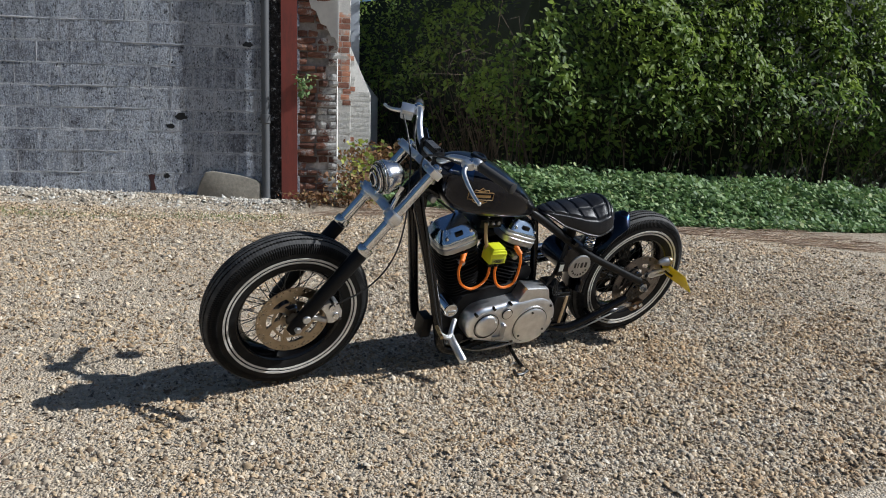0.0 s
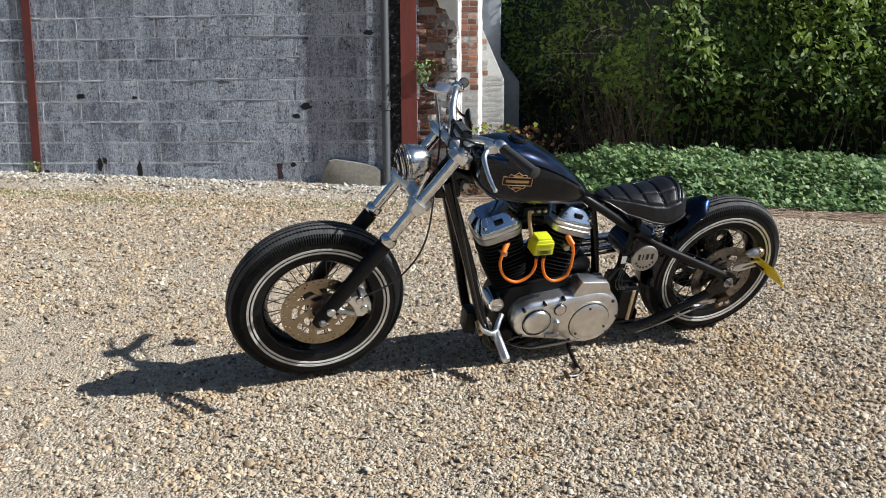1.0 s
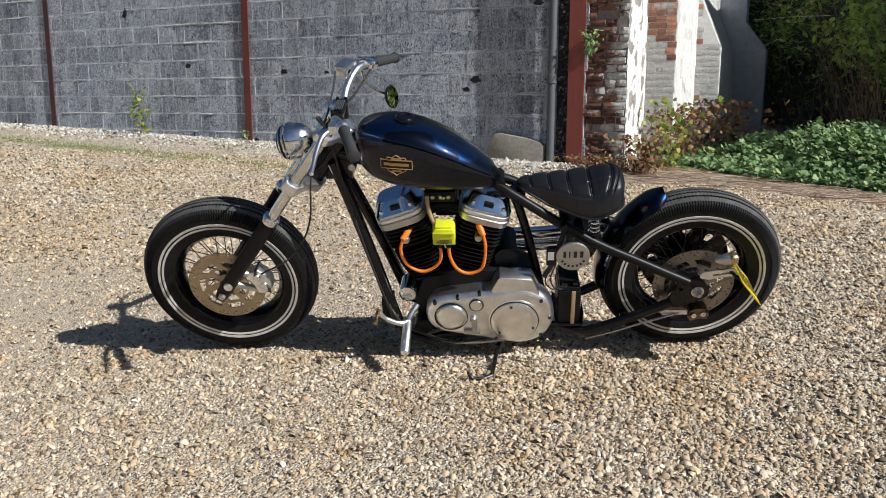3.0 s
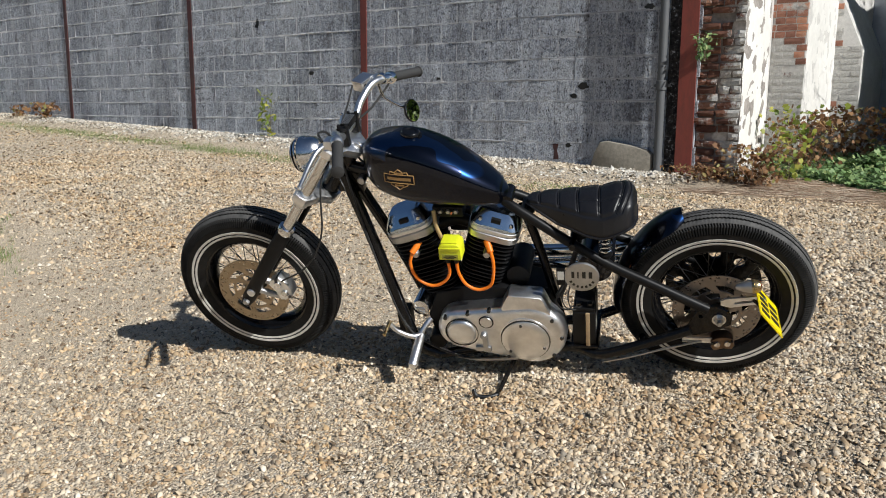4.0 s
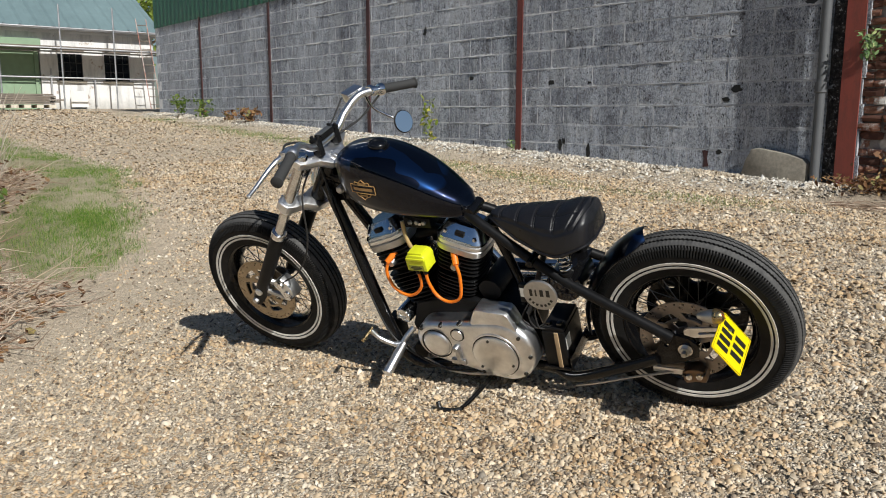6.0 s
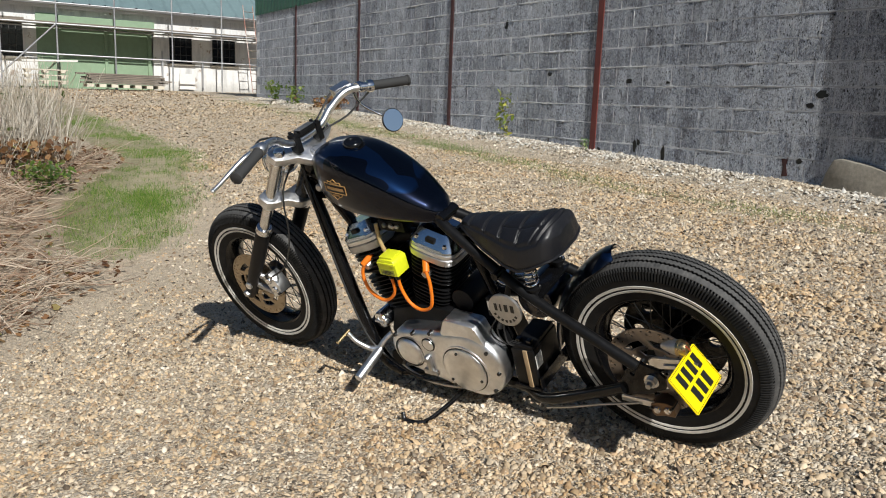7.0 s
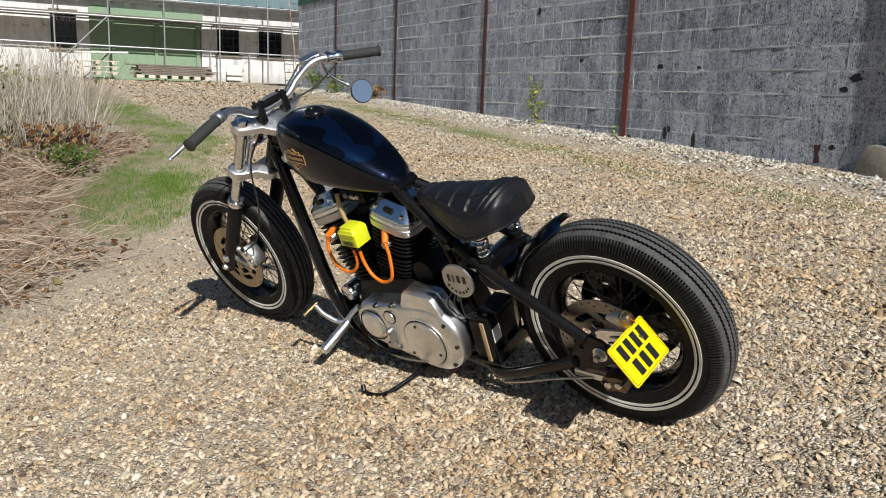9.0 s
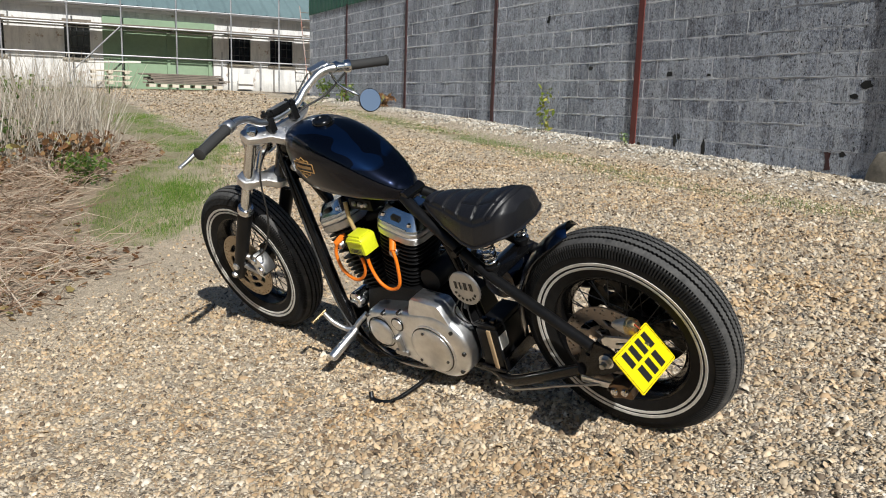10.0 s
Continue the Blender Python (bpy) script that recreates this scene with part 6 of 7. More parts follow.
far_xy = thin_by(np.concatenate([patch(110000, -6.0, 2.6, 2.0, 6.2, 13), patch(36000, -6.5, -2.6, -1.2, 4.5, 14), patch(8000, 2.6, 4.6, 0.4, 2.4, 19), patch(16000, 2.4, 6.0, 2.0, 4.8, 27)]), 6)
dd = (WA + WB * far_xy[:, 0] - far_xy[:, 1]) / 1.0816
far_xy = far_xy[(dd > 0.45) & (far_xy[:, 1] > verge_edge(far_xy[:, 0]) - 0.25 + 0.9 * rng.random(len(far_xy)))]
drive_xy = np.concatenate([patch(28000, -14.0, -5.5, 2.0, 11.0, 18), patch(12000, -24.0, -14.0, 4.0, 17.0, 20)])
dd = (WA + WB * drive_xy[:, 0] - drive_xy[:, 1]) / 1.0816
drive_xy = drive_xy[(dd > 0.5) & (drive_xy[:, 1] > verge_edge(drive_xy[:, 0]) + 0.3 * rng.random(len(drive_xy)))]
tagged(stones("drive_gravel", drive_xy, sizes(len(drive_xy), 24, 0.006, 0.0105, 0.024) * np.clip(-drive_xy[:, 0] / 10, 1, 1.8), PEBBLE, seed=35, sink=0.2, shape=(CHIP_V, CHIP_F)), "pale pebbles up the drive", "gravel", kind="stuff")
tagged(stones("gravel_far", far_xy, sizes(len(far_xy), 22, 0.0045, 0.0085, 0.018), PEBBLE, seed=32, flat=0.8, sink=0.25, shape=(NUB_V, NUB_F)), "thin scatter of pebbles farther up the drive", "gravel", kind="stuff")
big_xy = patch(130, -2.6, 3.0, -1.2, 1.8, 17)
tagged(stones("large_pebbles", big_xy, sizes(len(big_xy), 23, 0.009, 0.012, 0.020), PEBBLE, seed=33), "larger rounded pebbles lying on the gravel", "gravel", kind="stuff")
rg = np.random.default_rng(41)
sd = np.stack([rg.uniform(-17.6, 0.1, 10000), -np.abs(rg.normal(0, 0.36, 10000)) - 0.03], 1)
sd = sd[sd[:, 1] > -0.95]
bx = np.stack([1.05 + 0.9246 * sd[:, 0] + 0.381 * sd[:, 1], 5.621 - 0.381 * sd[:, 0] + 0.9246 * sd[:, 1]], 1)
bl = 0.06 * (1 - sstep(0.35, 0.85, -sd[:, 1]))
tagged(stones("ballast", bx, np.clip(rg.normal(0.017, 0.005, len(bx)), 0.008, 0.032), BALLAST, flat=0.85, seed=34, lift=bl, shape=(CHIP_V, CHIP_F)), "pale stone ballast along the wall's foot", "gravel", kind="stuff")


# ---- plants ----
def leaf_mat(name, pal, rough=0.45, trans=0.25, young_sunlit=None):
    m = Mat(name, rough=rough, spec=0.4)
    c = m.ramp(m.island(), pal)
    v = m.pos(obj=False)
    col = m.mix(m.ramp(m.noise(v, 40, 3), ((0.35, 0.0), (0.7, 0.35))), c, m.mix(0.5, c, pal[0][1]))
    if young_sunlit:
        # lighter clumps of new growth; sunlight on the tops is put in by height
        hz = m.math("MULTIPLY", m.math("SUBTRACT", m.node("ShaderNodeSeparateXYZ", Vector=v).outputs[2], 2.2), 0.05)
        col = m.mix(m.ramp(m.math("ADD", hz, m.noise(v, 1.4, 4, 0.6)), ((0.47, 0.0), (0.64, 0.8))), col, young_sunlit)
    m.set("Base Color", col)
    tr = m.node("ShaderNodeBsdfTranslucent", Color=col)
    mx = m.t.nodes.new("ShaderNodeMixShader")
    mx.inputs[0].default_value = trans
    m.t.links.new(m.p.outputs[0], mx.inputs[1])
    m.t.links.new(tr.outputs[0], mx.inputs[2])
    m.t.links.new(mx.outputs[0], m.t.nodes["Material Output"].inputs["Surface"])
    return m.m


HEDGE = leaf_mat("hedge_leaf", ((0.0, (0.055, 0.095, 0.026)), (0.45, (0.12, 0.20, 0.044)), (0.8, (0.20, 0.30, 0.06)), (1.0, (0.34, 0.40, 0.095))), 0.55, 0.46, (0.29, 0.38, 0.065))
IVY = leaf_mat("ivy_leaf", ((0.0, (0.085, 0.15, 0.055)), (0.5, (0.20, 0.32, 0.12)), (0.85, (0.32, 0.44, 0.18)), (1.0, (0.46, 0.50, 0.21))), 0.58)
GRASS = leaf_mat("grass_blade", ((0.0, (0.055, 0.125, 0.014)), (0.5, (0.135, 0.275, 0.026)), (0.80, (0.24, 0.35, 0.05)), (1.0, (0.50, 0.42, 0.21))), 0.6)
DRY = leaf_mat("dry_leaf", ((0.0, (0.10, 0.045, 0.02)), (0.5, (0.24, 0.12, 0.05)), (0.85, (0.36, 0.22, 0.10)), (1.0, (0.30, 0.30, 0.10))), 0.7, 0.15)
STRAW = leaf_mat("dry_straw", ((0.0, (0.28, 0.18, 0.12)), (0.4, (0.54, 0.39, 0.275)), (1.0, (0.80, 0.68, 0.54))), 0.7, 0.15)
REED = leaf_mat("bleached_reed", ((0.0, (0.42, 0.35, 0.26)), (0.5, (0.62, 0.55, 0.45)), (1.0, (0.84, 0.79, 0.70))), 0.7, 0.15)
YELLOW_LEAF = leaf_mat("yellow_green_leaf", ((0.0, (0.10, 0.16, 0.02)), (0.6, (0.28, 0.33, 0.05)), (1.0, (0.50, 0.46, 0.10))), 0.5)
TWIG = plain("twig_bark", (0.14, 0.10, 0.07), 0.9, grain=0.4)
# near-black: the shade inside the hedge is put into this colour
CORE = plain("shaded_thicket", (0.014, 0.020, 0.008), 1.0, grain=0.5, scale=8)

LANCE_V = np.array([(0, 0, 0), (0.30, 0.23, 0.04), (0.30, -0.23, 0.04), (0.68, 0.19, 0.0), (0.68, -0.19, 0.0), (1.0, 0.0, -0.09), (0.32, 0, -0.015), (0.68, 0, -0.045)])
LANCE_F = np.array([(0, 6, 1), (0, 2, 6), (1, 6, 7), (1, 7, 3), (2, 7, 6), (2, 4, 7), (3, 7, 5), (4, 5, 7)])
_a = [math.radians(t) for t in (-120, -85, -60, -30, 0, 30, 60, 85, 120)]
_r = (0.44, 0.44, 0.58, 0.52, 0.76, 0.52, 0.58, 0.44, 0.44)
LOBE_V = np.array([(0, 0, 0)] + [(r * math.cos(a) + 0.12, r * math.sin(a), -0.16 * r * r) for a, r in zip(_a, _r)])
LOBE_F = np.array([(0, i, i + 1) for i in range(1, 9)])
BLADE_V = np.array([(0, 0.03, 0), (0, -0.03, 0), (0.10, 0.022, 0.5), (0.10, -0.022, 0.5), (0.34, 0, 1.0)])
BLADE_F = np.array([(0, 1, 3), (0, 3, 2), (2, 3, 4)])


def leaves(name, pos, nrm, size, shape, mat, seed=1, upright=False):
    """Many leaves of one shape as one mesh: places, facing and sizes."""
    rg = np.random.default_rng(seed)
    LV, LF = shape
    n = len(pos)
    if upright:
        a = rg.uniform(0, 6.283, n)
        X = np.stack([np.cos(a), np.sin(a), rg.normal(0, 0.15, n)], 1)
        Z = np.stack([rg.normal(0, 0.22, n), rg.normal(0, 0.22, n), np.ones(n)], 1)
    else:
        Z = nrm / np.linalg.norm(nrm, axis=1, keepdims=True)
        X = np.cross(Z, rg.normal(size=(n, 3)))
        X[:, 2] -= 0.35 * np.linalg.norm(X, axis=1)
    X /= np.linalg.norm(X, axis=1, keepdims=True)
    Y = np.cross(Z, X)
    Y /= np.linalg.norm(Y, axis=1, keepdims=True)
    Z = np.cross(X, Y) if not upright else Z
    V = pos[:, None] + size[:, None, None] * (LV[None, :, :1] * X[:, None] + LV[None, :, 1:2] * Y[:, None] + LV[None, :, 2:] * Z[:, None])
    F = (LF[None] + (np.arange(n) * len(LV))[:, None, None]).reshape(-1, 3)
    return new(name, raw(name, V.reshape(-1, 3), F, mat))


def sticks(name, a, b, r, mat, bend=0.1, seed=1):
    """Many thin bent stems as one mesh: their feet, tips and radii."""
    rg = np.random.default_rng(seed)
    n = len(a)
    mid = (a + b) / 2 + rg.normal(0, 1, (n, 3)) * bend * np.linalg.norm(b - a, axis=1, keepdims=True)
    d = (b - a) / np.linalg.norm(b - a, axis=1, keepdims=True)
    u = np.cross(d, rg.normal(size=(n, 3)))
    u /= np.linalg.norm(u, axis=1, keepdims=True)
    w = np.cross(d, u)
    rings = []
    for p, k in ((a, 1.0), (mid, 0.75), (b, 0.3)):
        for t in range(3):
            an = 2.0944 * t
            rings.append(p + (r * k)[:, None] * (u * math.cos(an) + w * math.sin(an)))
    V = np.stack(rings, 1).reshape(-1, 3)
    F = []
    for q in (0, 3):
        for t in range(3):
            F.append((q + t, q + (t + 1) % 3, q + 3 + (t + 1) % 3, q + 3 + t))
    F = (np.array(F)[None] + (np.arange(n) * 9)[:, None, None]).reshape(-1, 4)
    return new(name, raw(name, V, F, mat))


# hedge: a line in plan with a bumpy front
HLINE = np.array([(1.5, 20.0), (5.4, 14.8), (5.3, 10.4), (4.75, 8.4), (4.2, 7.3), (4.55, 6.5), (5.7, 5.75), (7.7, 5.2), (10.0, 4.8), (14.0, 4.8)])
_seg = np.linalg.norm(np.diff(HLINE, axis=0), axis=1)
_cum = np.concatenate([[0], np.cumsum(_seg)])


def hedge_at(t):
    x, y = np.interp(t, _cum, HLINE[:, 0]), np.interp(t, _cum, HLINE[:, 1])
    e = 0.4
    dx = np.interp(t + e, _cum, HLINE[:, 0]) - np.interp(t - e, _cum, HLINE[:, 0])
    dy = np.interp(t + e, _cum, HLINE[:, 1]) - np.interp(t - e, _cum, HLINE[:, 1])
    k = np.hypot(dx, dy)
    return x, y, dy / k, -dx / k          # place, and the way out of the hedge


def hedge_top(x, y):
    """Height of the hedge's top: clipped low at its near end, beside the whitewashed wall."""
    low = 0.75 + 0.749 * np.maximum((0.683 * x - 0.419 * y) / 0.801 + 2.0, 0)
    return low + 4.0 * sstep(8.85, 9.4, (0.419 * x + 0.683 * y) / 0.801)


def bump2(t, z):
    return np.array([0.66 * noise.noise(Vector((a * 0.8, b * 0.9, 1.7))) + 0.40 * noise.noise(Vector((a * 2.1, b * 2.1, 5.1))) for a, b in zip(t, z)])


hedge = thing("hedge", "tall dense dark green laurel hedge behind the yard", "hedge")
rg = np.random.default_rng(51)
n = 78000
t = rg.uniform(0, _cum[-1] - 0.5, n)
z = 0.35 + 4.1 * rg.random(n) ** 0.85
hx, hy, ox, oy = hedge_at(t)
depth = rg.exponential(0.24, n)
under = np.clip((1.65 - z) / 1.2, 0, 1)
keep = (rg.random(n) > 0.75 * under)
keep &= ((rg.random(n) < 0.3) | (t > _cum[4] - 0.3))
keep &= ((rg.random(n) < 0.75) | (t > _cum[5] + 0.1))
off = bump2(t, z) - depth - 0.55 * under ** 1.5 + 0.22 * sstep(0.9, 1.7, z) - 0.30 * np.maximum(z - 1.8, 0)
gz = land(hx, hy)
keep &= gz + z < hedge_top(hx + ox * off, hy + oy * off) + rg.normal(0, 0.05, n)
pos = np.stack([hx + ox * off, hy + oy * off, gz + z], 1)[keep]
nr = np.stack([0.5 * ox + 0.4, 0.7 * oy - 0.2, 0 * ox + 0.9], 1)[keep] + rg.normal(0, 0.62, (keep.sum(), 3))
lv = leaves("leaves", pos, nr, rg.uniform(0.055, 0.140, len(pos)), (LANCE_V, LANCE_F), HEDGE, 52)
lv.parent = hedge
lv["kind"] = "stuff"
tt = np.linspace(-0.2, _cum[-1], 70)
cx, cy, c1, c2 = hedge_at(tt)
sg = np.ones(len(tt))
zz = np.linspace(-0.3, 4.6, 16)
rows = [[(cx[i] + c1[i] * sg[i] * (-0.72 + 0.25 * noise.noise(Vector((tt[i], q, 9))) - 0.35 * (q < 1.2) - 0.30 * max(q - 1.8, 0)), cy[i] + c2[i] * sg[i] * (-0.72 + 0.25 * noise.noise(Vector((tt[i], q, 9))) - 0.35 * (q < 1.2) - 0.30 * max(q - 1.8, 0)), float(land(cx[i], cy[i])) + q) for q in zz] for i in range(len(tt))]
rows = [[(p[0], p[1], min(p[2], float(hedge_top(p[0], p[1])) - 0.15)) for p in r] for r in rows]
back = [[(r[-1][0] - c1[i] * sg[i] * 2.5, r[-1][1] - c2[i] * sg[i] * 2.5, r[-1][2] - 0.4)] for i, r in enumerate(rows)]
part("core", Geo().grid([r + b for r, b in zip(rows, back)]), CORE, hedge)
k = 420
t = rg.uniform(0.5, _cum[-1] - 1, k)
hx, hy, ox, oy = hedge_at(t)
o1 = rg.uniform(-0.75, -0.25, k)
a = np.stack([hx + ox * o1, hy + oy * o1, land(hx, hy)], 1)
o2 = o1 + rg.uniform(0.0, 0.5, k)
b = np.stack([hx + ox * o2 + rg.normal(0, 0.35, k), hy + oy * o2 + rg.normal(0, 0.35, k), land(hx, hy) + rg.uniform(0.7, 2.6, k)], 1)
b[:, 2] = np.minimum(b[:, 2], hedge_top(b[:, 0], b[:, 1]))
br = sticks("branch_mass", a, b, rg.uniform(0.004, 0.013, k), TWIG, 0.06, 53)
br.parent = hedge
br["kind"] = "stuff"
# bare twigs at the hedge's near end
k = 45
a = np.stack([rg.uniform(4.0, 4.7, k), rg.uniform(6.3, 7.6, k), rg.uniform(0.6, 2.6, k)], 1)
b = a + np.stack([rg.normal(-0.55, 0.4, k), rg.normal(-0.35, 0.35, k), rg.normal(0.15, 0.5, k)], 1)
tw = sticks("twig_mass", a, b, rg.uniform(0.002, 0.005, k), TWIG, 0.12, 54)
tw.parent = hedge
tw["kind"] = "stuff"

# ivy bank in front of the hedge
IX = (1.75, 2.00, 2.35, 2.70, 3.26, 4.10, 5.20, 8.00, 13.0)
IY = (6.40, 6.20, 6.00, 5.35, 4.80, 4.00, 3.50, 3.00, 2.45)


def ivy_height(x, y):
    d = y - np.interp(x, IX, IY) + 0.35 * (x - 2.2) * (x < 2.2)
    h = 0.40 * sstep(-0.08, 1.5, d) + 0.10 * np.exp(-((x - 3.6) ** 2 + (y - 5.4) ** 2) / 0.60)
    h = h * (0.16 + 0.84 * sstep(1.6, 3.9, x - 0.30 * (y - 4.6)))
    b = np.array([noise.noise(Vector((p * 1.5, q * 1.5, 0.4))) * 0.13 + noise.noise(Vector((p * 4, q * 4, 2.0))) * 0.06 for p, q in zip(x, y)])
    b = b + np.array([0.12 * max(0.0, noise.noise(Vector((p * 2.2, q * 2.2, 7.7)))) for p, q in zip(x, y)])
    return np.where(d > -0.08, np.maximum(h + b * sstep(0.0, 0.6, d), 0.02), -1)


n = 52000
x = 1.80 + 8.6 * rg.random(n) ** 1.5
y = np.interp(x, IX, IY) - 0.05 + rg.random(n) ** 1.6 * 3.6
h = ivy_height(x, y)
ok = (h > 0) & (y < np.interp(x, HLINE[4:, 0], HLINE[4:, 1]) + 0.2)
x, y, h = x[ok], y[ok], h[ok]
ivy = thing("ivy_bank", "low bank of grey-green ivy in front of the hedge", "ivy")
pos = np.stack([x, y, land(x, y) + h * (1.06 - 0.4 * rg.random(len(x)) ** 2.2) + 0.01], 1)
nr = np.stack([rg.normal(0.35, 0.60, len(x)), rg.normal(-0.35, 0.60, len(x)), np.full(len(x), 1.0)], 1)
pos[:, 2] += np.where(rg.random(len(x)) < 0.12, rg.uniform(0, 0.09, len(x)), 0)
lv = leaves("leaves", pos, nr, rg.uniform(0.030, 0.074, len(x)), (LOBE_V, LOBE_F), IVY, 61)
lv.parent = ivy
lv["kind"] = "stuff"
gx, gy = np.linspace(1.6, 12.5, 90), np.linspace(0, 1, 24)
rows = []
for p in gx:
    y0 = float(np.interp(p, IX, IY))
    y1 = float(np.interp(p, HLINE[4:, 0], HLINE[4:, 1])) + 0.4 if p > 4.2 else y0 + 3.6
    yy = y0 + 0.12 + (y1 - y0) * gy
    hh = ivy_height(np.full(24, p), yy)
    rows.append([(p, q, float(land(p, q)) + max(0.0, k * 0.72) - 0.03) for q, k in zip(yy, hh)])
# sheet below the ivy leaves; their shade is put into its dark green
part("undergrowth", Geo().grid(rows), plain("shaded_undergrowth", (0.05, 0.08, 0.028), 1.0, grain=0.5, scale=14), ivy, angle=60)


def tuft(name, label, category, x, y, n, r, hgt, mat, shape, size, seed, flat=1.0):
    """A small plant: leaves about a few thin stems."""
    g = np.random.default_rng(seed)
    th = thing(name, label, category, Matrix.Translation((x, y, ground_z(x, y))))
    u = g.normal(0, 0.5, (n, 3)) * (r, r, 0)
    u[:, 2] = hgt * g.random(n) ** 0.8
    u[:, :2] *= (0.5 + 0.8 * u[:, 2:] / hgt)
    nr = g.normal(0, 0.8, (n, 3)) + (0, -0.4, 0.8)
    q = leaves("leaves", u, nr, g.uniform(0.6, 1.25, n) * size, shape, mat, seed + 1)
    k = max(4, n // 14)
    st = sticks("stems", np.stack([g.normal(0, r * 0.2, k), g.normal(0, r * 0.2, k), np.zeros(k) - 0.02], 1), np.stack([g.normal(0, r * 0.6, k), g.normal(0, r * 0.6, k), hgt * g.uniform(0.5, 1.0, k)], 1), np.full(k, 0.0028), TWIG, 0.05, seed + 2)
    for ob in (q, st):
        ob.parent = th
        ob["kind"] = "stuff"
    return th


LANCE, LOBE, BLADE = (LANCE_V, LANCE_F), (LOBE_V, LOBE_F), (BLADE_V, BLADE_F)
for s, b, n, r, h, mt, sh, sz, lab in ((-5.93, -0.28, 70, 0.10, 0.66, YELLOW_LEAF, LANCE, 0.085, "thin yellow-green weed growing at the wall's foot"),
                                       (-14.2, -0.35, 130, 0.20, 0.42, HEDGE, LOBE, 0.065, "green weed clump at the wall's foot"),
                                       (-15.4, -0.4, 130, 0.20, 0.48, HEDGE, LOBE, 0.065, "green weed clump at the wall's foot"),
                                       (-11.9, -0.3, 120, 0.26, 0.30, DRY, LOBE, 0.07, "dry brown weeds at the wall's foot"),
                                       (-12.8, -0.3, 90, 0.22, 0.22, DRY, LOBE, 0.06, "dry brown weeds at the wall's foot"),
                                       (-4.25, -0.22, 30, 0.06, 0.16, IVY, LANCE, 0.05, "small green weed beside a wall post"),
                                       (0.62, -0.05, 420, 0.30, 0.40, DRY, LOBE, 0.045, "dead brown creeper at the foot of the brick pier"),
                                       (0.75, 1.3, 520, 0.40, 0.62, DRY, LOBE, 0.050, "dead brown creeper along the side wall"),
                                       (1.0, 2.3, 560, 0.50, 0.70, DRY, LOBE, 0.060, "dead brown creeper along the side wall"),
                                       (0.75, 0.7, 150, 0.30, 0.75, YELLOW_LEAF, LOBE, 0.06, "yellowing creeper leaves beside the side wall"),
                                       (0.25, -0.25, 320, 0.34, 0.14, DRY, LANCE, 0.05, "dry litter below the brick pier")):
    p = wallpt(s, b)
    tuft("weed", lab, "weed", p.x, p.y, n, r, h, mt, sh, sz, int(1000 + s * 37 + b * 11))
p = wallpt(0.07, -0.06)
w = tuft("pier_plant", "small green plant rooted in the brick pier's joints", "plant", p.x, p.y, 90, 0.09, 0.24, IVY, LANCE, 0.055, 777)
w.location.z = 1.52

# grass on the verge and in front of the wall
n = 15000
x = -2.4 - 9.5 * rg.random(n) ** 1.9
v = rg.uniform(-0.3, 1.35, n)
y = verge_edge(x) - v
k = np.array([0.50 + 0.65 * noise.noise(Vector((a * 1.1, b * 1.1, 7.7))) + 0.5 * noise.noise(Vector((a * 4.7, b * 4.7, 1.7))) for a, b in zip(x, y)])
ok = rg.random(n) < np.clip(1.8 * k - 0.30, 0.08, 1) * sstep(-0.35, 0.3, v) * (1 - sstep(grass_width(x) - 0.3, grass_width(x) + 0.35, v)) * sstep(-2.8, -3.4, x)
x, y = x[ok].repeat(9), y[ok].repeat(9)
x, y = x + rg.normal(0, 0.022, len(x)), y + rg.normal(0, 0.022, len(x))
x = np.concatenate([x, rg.normal(-4.25, 0.22, 3500)])
y = np.concatenate([y, rg.normal(1.72, 0.10, 3500) - 0.45 * (x[-3500:] + 4.25)])
pos = np.stack([x, y, land(x, y)], 1)
tagged(leaves("grass_verge", pos, None, rg.uniform(0.014, 0.045, len(x)), BLADE, GRASS, 71, True), "short green grass along the drive's verge", "grass", kind="stuff")
n = 26000
s = -17 * rg.random(n)
xx = 1.05 + 0.9246 * s
d = strip_d(xx) + rg.normal(0, 0.22, n)
pos = np.array([tuple(wallpt(a, -b)) for a, b in zip(s, d)])
k = np.array([0.45 + 0.9 * noise.noise(Vector((a * 0.9, b * 1.4, 2.7))) for a, b in zip(pos[:, 0], pos[:, 1])])
pos = pos[rg.random(n) < np.clip(k, 0, 1)]
pos[:, 2] = land(pos[:, 0], pos[:, 1])
tagged(leaves("grass_strip", pos, None, rg.uniform(0.015, 0.045, len(pos)), BLADE, GRASS, 72, True), "sparse grass strip in front of the block wall", "grass", kind="stuff")

# tall dry reeds, bush and brushwood on the verge
n = 1700
x = -5.7 - 3.2 * rg.random(n) ** 1.4
y = verge_edge(x) - rg.uniform(1.35, 3.6, n)
a = np.stack([x, y, land(x, y)], 1)
b = a + np.stack([rg.normal(0.05, 0.22, n), rg.normal(0, 0.22, n), rg.uniform(0.4, 1.05, n)], 1)
tagged(sticks("dry_reeds", a, b, rg.uniform(0.003, 0.0065, n), REED, 0.05, 81), "tall pale dry stalks on the verge", "reeds", kind="stuff")
n = 2600
x = rg.uniform(-6.3, -2.2, n)
y = verge_edge(x) - grass_width(x) - rg.uniform(0.3, 2.4, n)
a = np.stack([x, y, land(x, y) + rg.uniform(0.0, 0.10, n)], 1)
an = rg.uniform(0, 6.283, n)
L = rg.uniform(0.12, 0.55, n)
b = a + np.stack([L * np.cos(an), L * np.sin(an), L * rg.uniform(-0.05, 0.5, n)], 1)
